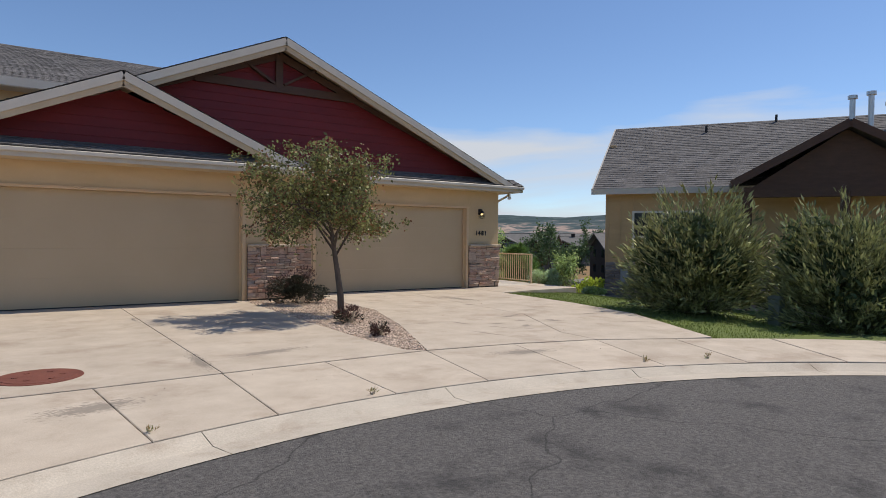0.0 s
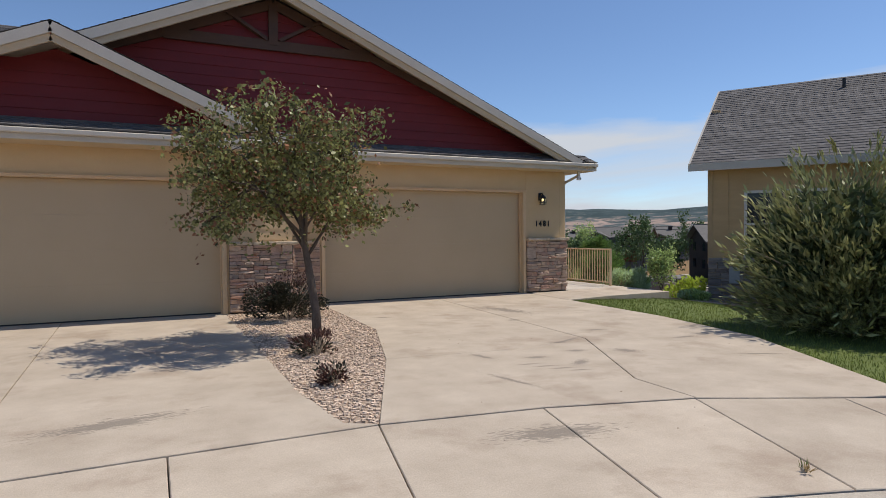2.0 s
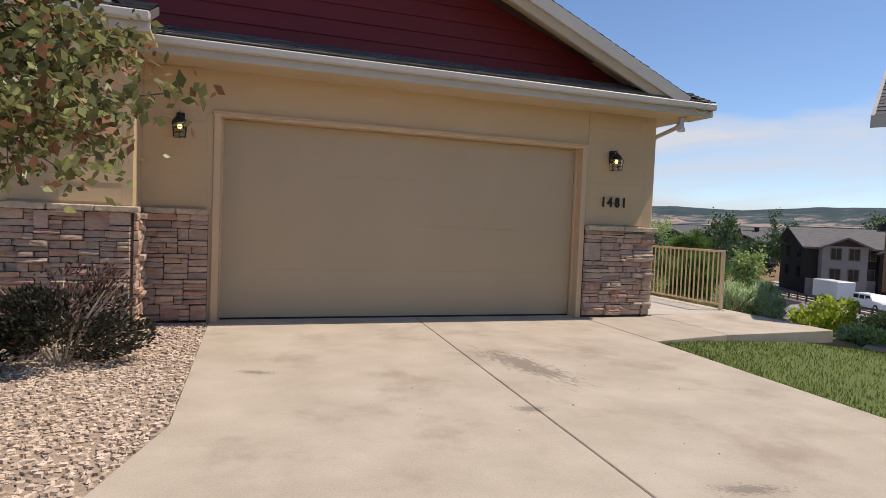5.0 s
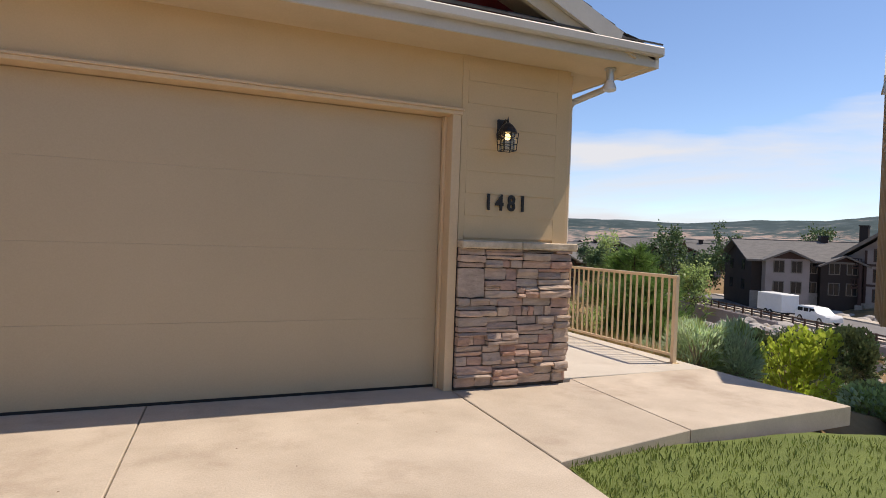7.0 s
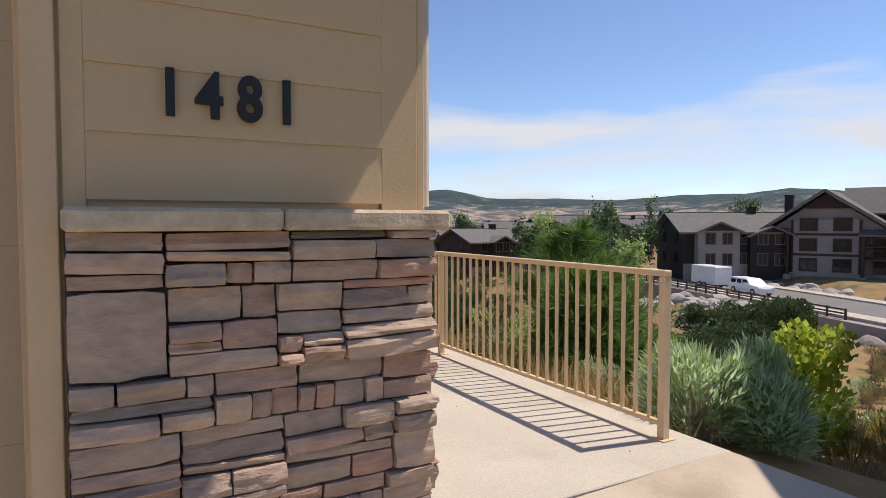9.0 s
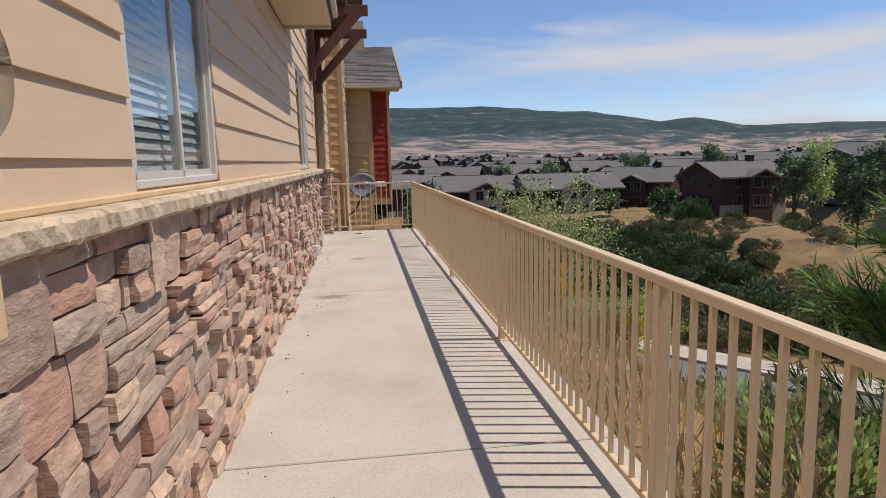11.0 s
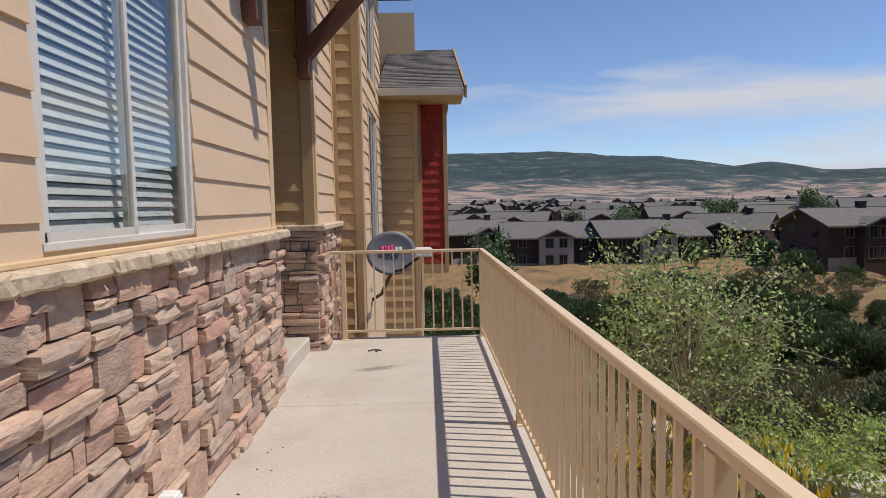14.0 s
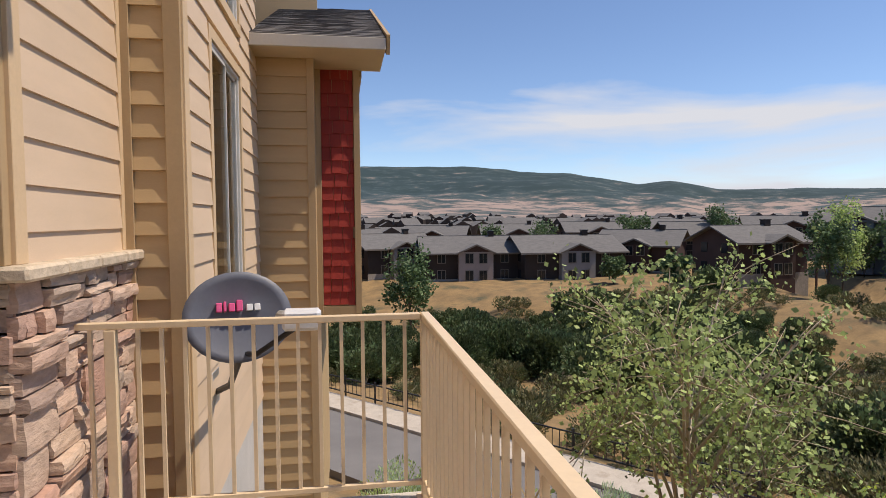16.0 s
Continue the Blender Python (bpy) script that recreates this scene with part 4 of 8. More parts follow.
eave_strip(roof1, -7.10, 0.585, -0.50, 3.235, 0.50)
eave_strip(roof2, -15.1, -6.9, -1.35, 3.225)
# eave along the walkway side
part("soffit", boxes(((-0.04, 0.002, 3.035), (0.48, 8.6, 3.062))), SOFFIT, roof1)
part("eave_shingles", roof_plane(bmesh.new(), (0.56, -0.52, 3.20), (0.56, 8.6, 3.20), (0.2, 8.6, 3.30), (0.2, -0.52, 3.30)), SHINGLE, roof1)
part("fascia", boxes(((0.475, -0.498, 3.03), (0.50, 8.6, 3.20))), FASCIA, roof1)
part("gutter", boxes(((0.502, -0.498, 3.11), (0.585, 8.6, 3.21)), bevel=0.015), FASCIA, roof1)
part("eave_end", boxes(((-0.05, 8.6, 3.0), (0.5, 8.64, 3.24))), FASCIA, roof1)


def truss():
    """Timber truss applied to the large gable."""
    t = thing("gable_truss", "dark brown timber truss fixed on the red gable", "truss")
    y = -0.04
    zc = 5.35
    half = (apex1 - 0.32 - zc) / SLOPE
    part("collar_beam", beam(bmesh.new(), (-7.29 - half, y, zc), (-7.29 + half, y, zc), 0.07, 0.20), TIMBER, t)
    part("king_post", beam(bmesh.new(), (-7.29, y - 0.01, zc), (-7.29, y - 0.01, apex1 - 0.35), 0.07, 0.18, (1, 0, 0)), TIMBER, t)
    for s in (-1, 1):
        part("strut", beam(bmesh.new(), (-7.29 + s * 0.12, y - 0.005, zc + 0.1), (-7.29 + s * 1.0, y - 0.005, zc + 0.62), 0.06, 0.15, (0, 1, 0)), TIMBER, t)
        part("rafter", beam(bmesh.new(), (-7.29 + s * half, y + 0.005, zc + 0.02), (-7.29, y + 0.005, apex1 - 0.36), 0.07, 0.18), TIMBER, t)
        part("rake_tail", beam(bmesh.new(), (-7.29 + s * 6.9, y + 0.012, 3.50), (-7.29 + s * half, y + 0.012, zc), 0.06, 0.14), TIMBER, t)


truss()

# upper storey behind the garages
upper = thing("wall_upper", "tan upper storey behind the garages", "wall", kind="structure")
part("sheathing", boxes(((-22, 3.6, 0), (-8.6, 13.0, 5.25))), STUCCO, upper)
bm = roof_plane(bmesh.new(), (-22.5, 3.0, 5.42), (-8.2, 3.0, 5.42), (-8.2, 8.0, 7.45), (-22.5, 8.0, 7.45))
roof_plane(bm, (-22.5, 13.4, 5.42), (-8.2, 13.4, 5.42), (-8.2, 8.0, 7.45), (-22.5, 8.0, 7.45))
up_roof = solo("roof_upper", bm, SHINGLE, "grey shingled roof of the upper storey", "roof", "structure")
part("fascia", boxes(((-22.5, 2.96, 5.20), (-8.2, 3.0, 5.42)), ((-22.5, 3.0, 5.18), (-8.2, 3.6, 5.21))), FASCIA, upper)

# ---- walkway side ----
side = thing("wall_side", "tan lap-sided wall over ledge stone along the walkway", "wall", kind="structure")
S1 = frame_of((-0.04, 0.0, 0.0), (0, 1), (1, 0))
WIN1, WIN2 = (3.46, 4.78, 1.392, 2.80), (9.50, 10.86, 1.40, 2.79)
wall_panel(S1, 12.57, 0, 3.0, [WIN1, WIN2], side)
wall_panel(S1 @ pose(8.6, 0, 0), 3.97, 3.0, 4.3, [], side)
lap_siding(side, S1 @ pose(0.1, -0.002, 0), 8.46, 1.288, 2.98, UNIT_TAN, 0.212, thick=0.026, holes=[(WIN1[0] - 0.1, WIN1[1] - 0.1, WIN1[2], WIN1[3]), (1.74, 2.08, 0, 3)])
lap_siding(side, S1 @ pose(8.56, -0.002, 0), 3.91, 1.288, 4.3, UNIT_TAN, 0.212, thick=0.026, holes=[(WIN2[0] - 8.56, WIN2[1] - 8.56, WIN2[2], WIN2[3])])
part("corner_board", boxes(((12.47, -0.03, 1.36), (12.58, 0.0, 4.3)), bevel=0.003), TRIM, side, "", S1)
part("corner_board", boxes(((0.0, -0.03, 1.36), (0.1, 0.0, 3.0)), bevel=0.003), TRIM, side, "", S1)
part("mortar_bed", boxes(((0, -0.02, 0.0), (12.57, 0.0, 1.3))), MORTAR, side, "", S1)
n = 30
rnd = random.Random(8)
cuts = [i * 12.62 / n + rnd.uniform(-0.08, 0.08) for i in range(n + 1)]
cuts[0], cuts[-1] = -0.06, 12.64
for a, b in zip(cuts, cuts[1:]):
    bm = boxes(((a + 0.003, -0.14 + rnd.uniform(0, 0.012), 1.293), (b - 0.003, 0.0, 1.362)), bevel=0.013)
    bmesh.ops.subdivide_edges(bm, edges=[e for e in bm.edges if e.calc_length() > 0.2], cuts=9)
    for v in bm.verts:
        if v.co.y < -0.05:
            v.co += Vector((rnd.uniform(-0.008, 0.008), rnd.uniform(-0.006, 0.006), rnd.uniform(-0.004, 0.002)))
    part("cap_stone", bm, CAPSTONE, side, "", S1)
ledge_stone(side, S1 @ pose(0, -0.006, 0), 12.6, -0.02, 1.292, 17, count=300, size=1.0, focus=10.6)
part("cap_flashing", boxes(((0.02, -0.045, 1.362), (12.57, 0.0, 1.384)), bevel=0.004), TRIM, side, "", S1)


def window(name, m, u0, u1, z0, z1, blinds, label):
    """A sliding window: vinyl frame, two sashes, panes, and slatted blinds behind."""
    w = thing(name, label, "window", kind="structure")
    w.matrix_world = m
    for lo, hi in (((u0, -0.012, z0), (u1, 0.05, z0 + 0.032)), ((u0, -0.012, z1 - 0.032), (u1, 0.05, z1)), ((u0, -0.012, z0), (u0 + 0.032, 0.05, z1)), ((u1 - 0.032, -0.012, z0), (u1, 0.05, z1))):
        part("window_frame", boxes((lo, hi), bevel=0.004), VINYL, w)
    mid = (u0 + u1) / 2
    for a, b, dy in ((u0 + 0.032, mid + 0.02, 0.0), (mid - 0.02, u1 - 0.032, 0.022)):
        bm = boxes(((a, -0.008 + dy, z0 + 0.032), (a + 0.030, 0.015 + dy, z1 - 0.032)), ((b - 0.030, -0.008 + dy, z0 + 0.032), (b, 0.015 + dy, z1 - 0.032)),
                   ((a, -0.008 + dy, z0 + 0.032), (b, 0.015 + dy, z0 + 0.064)), ((a, -0.008 + dy, z1 - 0.064), (b, 0.015 + dy, z1 - 0.032)))
        sash = part("sash", bm, VINYL, w)
        p = part("pane", boxes(((a + 0.030, 0.002 + dy, z0 + 0.064), (b - 0.030, 0.006 + dy, z1 - 0.064))), GLASS, sash)
        p.visible_shadow = False
    if blinds:
        z = z0 + 0.06
        slat = mesh_of("blind_slat", [(0, 0, 0), (1, 0, 0), (1, 0.020, 0.041), (0, 0.020, 0.041), (0, 0.003, -0.001), (1, 0.003, -0.001), (1, 0.023, 0.040), (0, 0.023, 0.040)],
                       [(0, 1, 2, 3), (4, 7, 6, 5), (0, 4, 5, 1), (2, 6, 7, 3), (0, 3, 7, 4), (1, 5, 6, 2)], BLIND)
        while z < z1 - 0.06:
            hang("blind_slat", slat, w, "", Matrix.LocRotScale((u0 + 0.06, 0.075, z), None, (u1 - u0 - 0.12, 1, 1)))
            z += 0.047
    # near-black box behind the panes puts the unlit room's darkness into colour
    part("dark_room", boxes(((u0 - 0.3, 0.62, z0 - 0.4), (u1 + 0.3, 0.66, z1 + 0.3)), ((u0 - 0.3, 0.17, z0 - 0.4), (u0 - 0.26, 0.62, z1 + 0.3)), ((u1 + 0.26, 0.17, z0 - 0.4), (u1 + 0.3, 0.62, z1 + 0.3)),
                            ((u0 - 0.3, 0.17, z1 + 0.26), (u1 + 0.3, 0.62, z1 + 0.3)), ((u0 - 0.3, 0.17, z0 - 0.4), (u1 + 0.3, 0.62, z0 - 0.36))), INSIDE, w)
    return w


window("window_1", S1, *WIN1, True, "white vinyl sliding window with lowered slatted blinds")
window("window_2", S1, *WIN2, True, "white vinyl sliding window with slatted blinds")

# entry recess, pillar wall and the wings beyond; faces away from the sun carry shade in their colour
entry = thing("wall_entry", "tan lap-sided entry recess, its inner faces in a shade tone, with a stone pier", "wall", kind="structure")
A1 = frame_of((-1.9, 14.05, 0.0), (1, 0), (0, -1))
wall_panel(A1, 1.95, 0, 4.3, [], entry, 0.14)
lap_siding(entry, A1 @ pose(0, -0.002, 0), 1.86, 1.30, 4.3, UNIT_TAN_SHADED, 0.208, thick=0.046)
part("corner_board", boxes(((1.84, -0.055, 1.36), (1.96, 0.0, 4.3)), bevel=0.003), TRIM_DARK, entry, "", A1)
ledge_stone(entry, A1 @ pose(0.9, -0.005, 0), 1.08, -0.02, 1.295, 21)
A2 = frame_of((0.05, 14.05, 0.0), (0, 1), (1, 0))
wall_panel(A2, 1.37, -3.4, 4.3, [], entry, 0.14)
lap_siding(entry, A2 @ pose(0.1, -0.002, 0), 1.17, 1.288, 4.3, UNIT_TAN, 0.208, thick=0.026)
for a, b in ((0.0, 0.1), (1.27, 1.37)):
    part("corner_board", boxes(((a, -0.03, 1.36), (b, 0.0, 4.3)), bevel=0.003), TRIM, entry, "", A2)
part("mortar_bed", boxes(((-0.02, -0.03, -1.5), (1.37, 0.0, 1.3))), MORTAR, entry, "", A2)
ledge_stone(entry, A2 @ pose(-0.06, -0.008, 0), 1.42, -0.9, 1.295, 22)
for i in range(4):
    part("cap_stone", boxes(((-0.13 + i * 0.39, -0.13, 1.295), (-0.13 + (i + 1) * 0.39 - 0.005, 0.0, 1.36)), bevel=0.013), CAPSTONE, entry, "", A2)
    part("cap_stone", boxes(((0.6 + i * 0.345, -0.12, 1.295), (0.6 + (i + 1) * 0.345 - 0.005, 0.0, 1.358)), bevel=0.013), CAPSTONE, entry, "", A1)
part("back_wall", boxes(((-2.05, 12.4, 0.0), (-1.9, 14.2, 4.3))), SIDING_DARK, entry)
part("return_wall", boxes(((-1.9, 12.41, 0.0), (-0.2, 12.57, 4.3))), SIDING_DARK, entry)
solo("entry_step", slab(bmesh.new(), [(-1.9, 12.6), (-0.03, 12.6), (-0.03, 14.03), (-1.9, 14.03)], 0.0, 0.165, 0.015), WALKCRETE, "raised concrete entry step in the recess", "step")

wing = thing("wall_wing", "tan lap-sided wing with shade-toned street faces, standing out beyond the railing", "wall", kind="structure")
B1 = frame_of((0.05, 15.42, 0.0), (1, 0), (0, -1))
wall_panel(B1, 0.37, -3.4, 6.0, [], wing, 0.14)
lap_siding(wing, B1 @ pose(0.08, -0.002, 0), 0.20, -0.6, 6.0, UNIT_TAN_SHADED, 0.205, thick=0.046)
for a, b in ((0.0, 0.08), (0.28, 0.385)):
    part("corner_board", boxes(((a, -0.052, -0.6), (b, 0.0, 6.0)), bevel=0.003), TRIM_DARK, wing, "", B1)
part("foundation", boxes(((0, -0.01, -3.4), (0.38, 0.0, -0.6))), FOUND, wing, "", B1)
B2 = frame_of((0.42, 15.42, 0.0), (0, 1), (1, 0))
WIN3, WIN4 = (0.85, 2.2, 0.75, 2.95), (0.85, 2.2, 3.45, 4.9)
wall_panel(B2, 3.48, -3.4, 6.0, [WIN3, WIN4], wing, 0.14)
lap_siding(wing, B2 @ pose(0.1, -0.002, 0), 3.38, -0.6, 6.0, UNIT_TAN, 0.205, thick=0.026, holes=[(w[0] - 0.18, w[1] - 0.02, w[2] - 0.08, w[3] + 0.08) for w in (WIN3, WIN4)])
part("foundation", boxes(((0, -0.012, -3.4), (3.48, 0.0, -0.6))), FOUND, wing, "", B2)
for w in (WIN3, WIN4):
    part("casing", boxes(((w[0] - 0.09, -0.03, w[2] - 0.09), (w[0], 0.0, w[3] + 0.09)), ((w[1], -0.03, w[2] - 0.09), (w[1] + 0.09, 0.0, w[3] + 0.09)), ((w[0], -0.03, w[3]), (w[1], 0.0, w[3] + 0.09)), ((w[0], -0.03, w[2] - 0.09), (w[1], 0.0, w[2]))),
         TRIM, wing, "", B2)
part("corner_board", boxes(((-0.02, -0.03, -0.6), (0.1, 0.0, 6.0)), bevel=0.003), TRIM, wing, "", B2)
window("window_3", B2, *WIN3, False, "tall sliding window in the tan wing")
window("window_4", B2, *WIN4, False, "upper window in the tan wing")
B3 = frame_of((0.42, 18.9, 0.0), (1, 0), (0, -1))
wall_panel(B3, 0.68, -3.4, 3.7, [], wing, 0.14)
lap_siding(wing, B3 @ pose(0, -0.002, 0), 0.6, -2.9, 3.7, UNIT_TAN_SHADED, 0.205, thick=0.046)
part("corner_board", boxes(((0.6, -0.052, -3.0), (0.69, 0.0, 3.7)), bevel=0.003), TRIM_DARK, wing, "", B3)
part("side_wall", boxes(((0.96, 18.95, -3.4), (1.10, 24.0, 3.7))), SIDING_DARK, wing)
# the red shingled bay
bay = thing("wall_bay", "red shake-shingled bay hung out over the slope", "wall", kind="structure")
part("bay_body", boxes(((1.10, 19.42, 0.3), (1.66, 22.5, 3.9))), TRIM_DARK, bay)
rnd = random.Random(31)
z = 0.42
while z < 3.7:
    u = 1.17
    while u < 1.565:
        w = min(rnd.uniform(0.09, 0.17), 1.585 - u)
        hang("shingle", UNIT_SHAKE, bay, "", frame_of((u, 19.418, z - rnd.uniform(0, 0.012)), (1, 0), (0, -1)) @ Matrix.LocRotScale((0, 0, 0), None, (w - 0.006, 0.035, 0.19)))
        u += w
    z += 0.172
for a, b in ((1.09, 1.165), (1.585, 1.665)):
    part("corner_board", boxes(((a, 19.37, 0.3), (b, 19.42, 3.75)), bevel=0.003), TRIM_DARK, bay)
part("skirt_board", boxes(((1.10, 19.375, 0.22), (1.66, 19.42, 0.40))), TRIM_DARK, bay)
lowroof = thing("roof_bay", "low grey shingled roof over the bay", "roof", kind="structure")
part("shingles", roof_plane(bmesh.new(), (0.42, 18.35, 3.60), (1.98, 18.35, 3.60), (1.98, 22.5, 5.28), (0.42, 22.5, 5.25)), SHINGLE, lowroof)
part("fascia", boxes(((0.42, 18.31, 3.46), (1.94, 18.35, 3.59)), bevel=0.004), FASCIA, lowroof)
part("soffit", boxes(((0.42, 18.35, 3.47), (1.94, 19.42, 3.50))), SOFFIT, lowroof)
part("barge_board", beam(bmesh.new(), (1.97, 18.33, 3.52), (1.97, 22.5, 5.18), 0.04, 0.22), TRIM_DARK, lowroof)
part("gable_end", boxes(((1.10, 19.45, 3.4), (1.7, 22.4, 4.0))), TRIM_DARK, lowroof)
highroof = thing("roof_wing", "high overhanging roof edge of the wing", "roof", kind="structure")
part("shingles", roof_plane(bmesh.new(), (1.0, 14.9, 6.0), (1.0, 20.5, 6.0), (-4.0, 20.5, 8.1), (-4.0, 14.9, 8.1)), SHINGLE, highroof)
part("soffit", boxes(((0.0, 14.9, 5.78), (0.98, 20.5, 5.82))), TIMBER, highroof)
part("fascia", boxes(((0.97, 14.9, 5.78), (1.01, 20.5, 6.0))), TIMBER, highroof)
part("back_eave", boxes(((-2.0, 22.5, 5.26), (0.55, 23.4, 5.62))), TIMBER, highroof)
# roof over the entry, on timber brackets
porch = thing("porch_roof", "entry roof with dark boarded underside on timber brackets", "roof", kind="structure")
part("shingles", roof_plane(bmesh.new(), (0.64, 11.5, 4.30), (0.64, 14.3, 4.30), (-2.0, 14.3, 5.5), (-2.0, 11.5, 5.5)), SHINGLE, porch)
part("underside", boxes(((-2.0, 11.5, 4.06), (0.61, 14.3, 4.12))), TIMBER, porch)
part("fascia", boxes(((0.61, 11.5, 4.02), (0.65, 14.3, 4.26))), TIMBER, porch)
for y in (11.95, 13.85):
    br = thing("roof_bracket", "stained brown timber knee bracket under the entry roof", "bracket", group="entry brackets")
    part("brace", beam(bmesh.new(), (-0.02, y, 3.02), (0.86, y, 3.98), 0.14, 0.16, (0, 1, 0)), BRACKET, br)
    part("arm", boxes(((-0.03, y - 0.075, 3.90), (1.0, y + 0.075, 4.055)), bevel=0.008), BRACKET, br)
    part("wall_post", boxes(((-0.03, y - 0.075, 2.85), (0.09, y + 0.075, 3.90)), bevel=0.008), BRACKET, br)
# closing walls out of view
solo("wall_back", boxes(((-22, 12.7, -3.4), (-2.1, 13.0, 5.2)), ((-15.2, 0.2, 0), (-15.0, 4, 3.0)), ((-2.1, 14.2, -3.4), (-1.95, 22, 6)), ((-2.1, 22.0, -3.4), (1.05, 22.2, 6))), STUCCO,
     "plain tan outer wall of the house", "wall", "structure")

# ---- railing ----


def build_railing():
    r = thing("railing", "tan painted metal railing with square balusters along the walkway", "railing")
    X, Y0, Y1, TOP = 1.862, 0.46, 14.518, 1.035
    part("top_rail", boxes(((X - 0.026, Y0 - 0.03, TOP - 0.038), (X + 0.026, Y1 + 0.026, TOP)), bevel=0.005), RAILPAINT, r)
    part("bottom_rail", boxes(((X - 0.016, Y0, 0.085), (X + 0.016, Y1, 0.115)), bevel=0.003), RAILPAINT, r)
    part("top_rail", boxes(((0.05, Y1 - 0.02, TOP - 0.036), (X - 0.027, Y1 + 0.02, TOP - 0.001)), bevel=0.005), RAILPAINT, r)
    part("bottom_rail", boxes(((0.05, Y1 - 0.014, 0.085), (X - 0.017, Y1 + 0.014, 0.113)), bevel=0.003), RAILPAINT, r)
    posts = [0.46, 3.25, 5.93, 8.72, 11.62, 14.518]
    bm = bmesh.new()
    box(bm, (-0.026, -0.026, 0.004), (0.026, 0.026, TOP - 0.039), 0.003)
    box(bm, (-0.05, -0.05, 0.005), (0.05, 0.05, 0.012))
    first = part("post", bm, RAILPAINT, r, "", pose(X, posts[0], 0))
    for y in posts[1:]:
        hang("post", first.data, r, "", pose(X, y, 0))
    hang("post", first.data, r, "", pose(0.27, Y1, 0))
    b = boxes(((-0.0095, -0.0095, 0.10), (0.0095, 0.0095, TOP - 0.037)))
    bar = part("baluster", b, RAILPAINT, r, "", pose(X, posts[0] + 0.11, 0))
    for y0, y1 in zip(posts, posts[1:]):
        n = round((y1 - y0) / 0.1135)
        for k in range(1, n):
            y = y0 + (y1 - y0) * k / n
            if not (y0 == posts[0] and k == 1):
                hang("baluster", bar.data, r, "", pose(X, y, 0))
    for k in range(1, 16):
        x = 0.06 + k * (X - 0.06) / 16
        if abs(x - 0.27) > 0.05:
            hang("baluster", bar.data, r, "", pose(x, Y1, 0))


build_railing()

# ---- fittings on the house ----


def wall_lantern(x, y, z):
    """A black lantern: back plate, arm, roof, caged glass, and a lit bulb."""
    l = thing("wall_lantern", "black caged wall lantern with a warm lit bulb", "lamp", (x, y, z), group="wall lanterns")
    part("back_plate", boxes(((-0.055, -0.025, 0.02), (0.055, 0.0, 0.24)), bevel=0.012), BLACK, l)
    part("arm", tube(bmesh.new(), [(0, -0.02, 0.17), (0, -0.10, 0.22), (0, -0.15, 0.20), (0, -0.15, 0.12)], 0.012, 8), BLACK, l)
    part("finial", tube(bmesh.new(), [(0, -0.15, 0.19), (0, -0.15, 0.25)], [0.012, 0.003], 8), BLACK, l)
    part("roof", tube(bmesh.new(), [(0, -0.15, 0.185), (0, -0.15, 0.16), (0, -0.15, 0.12), (0, -0.15, 0.075)], [0.02, 0.055, 0.085, 0.105], 12), BLACK, l, "domed black metal cap")
    bm = bmesh.new()
    for i in range(4):
        for u in (-1, 0, 1):
            ca, sa = math.cos(i * math.pi / 2), math.sin(i * math.pi / 2)

            def at(v, w, zz):
                return (v * ca - w * sa, -0.15 + v * sa + w * ca, zz)
            beam(bm, at(u * 0.085, 0.085, 0.075), at(u * 0.07, 0.07, -0.11), 0.007, 0.007)
        for zz, rr in ((-0.11, 0.07), (-0.045, 0.0755), (0.02, 0.081)):
            beam(bm, at(-rr, rr, zz), at(rr, rr, zz), 0.007, 0.007)
    part("cage", bm, BLACK, l)
    g = part("glass", boxes(((-0.06, -0.21, -0.10), (0.06, -0.09, 0.07))), GLASS, l, "clear lantern glass")
    g.visible_shadow = False
    bm = bmesh.new()
    bmesh.ops.create_uvsphere(bm, u_segments=10, v_segments=8, radius=0.034, matrix=Matrix.Translation((0, -0.15, 0.035)))
    part("bulb", bm, GLOW, l, "glowing warm bulb", smooth=True)
    l.scale = (0.86, 0.86, 0.86)


wall_lantern(-0.80, -0.026, 2.28)
wall_lantern(-6.72, -0.026, 2.28)


def house_number():
    """The street number in black figures."""
    s = thing("house_number", "black metal house number figures on the tan siding", "house number", (0, 0, 0))
    for ch, x in zip("1481", (-0.905, -0.790, -0.665, -0.545)):
        cu = bpy.data.curves.new("digit", "FONT")
        cu.body, cu.size, cu.extrude, cu.align_x, cu.bevel_depth, cu.offset = ch, 0.20, 0.006, "CENTER", 0.0015, 0.0045
        tmp = new("digit", cu)
        me = bpy.data.meshes.new_from_object(tmp.evaluated_get(bpy.context.evaluated_depsgraph_get()))
        bpy.data.objects.remove(tmp)
        me.materials.clear()
        me.materials.append(BLACK)
        hang("digit", me, s, "", pose(x, -0.032, 1.655, 90, 0, 0) @ Matrix.Diagonal((0.82, 1, 1, 1)))


house_number()


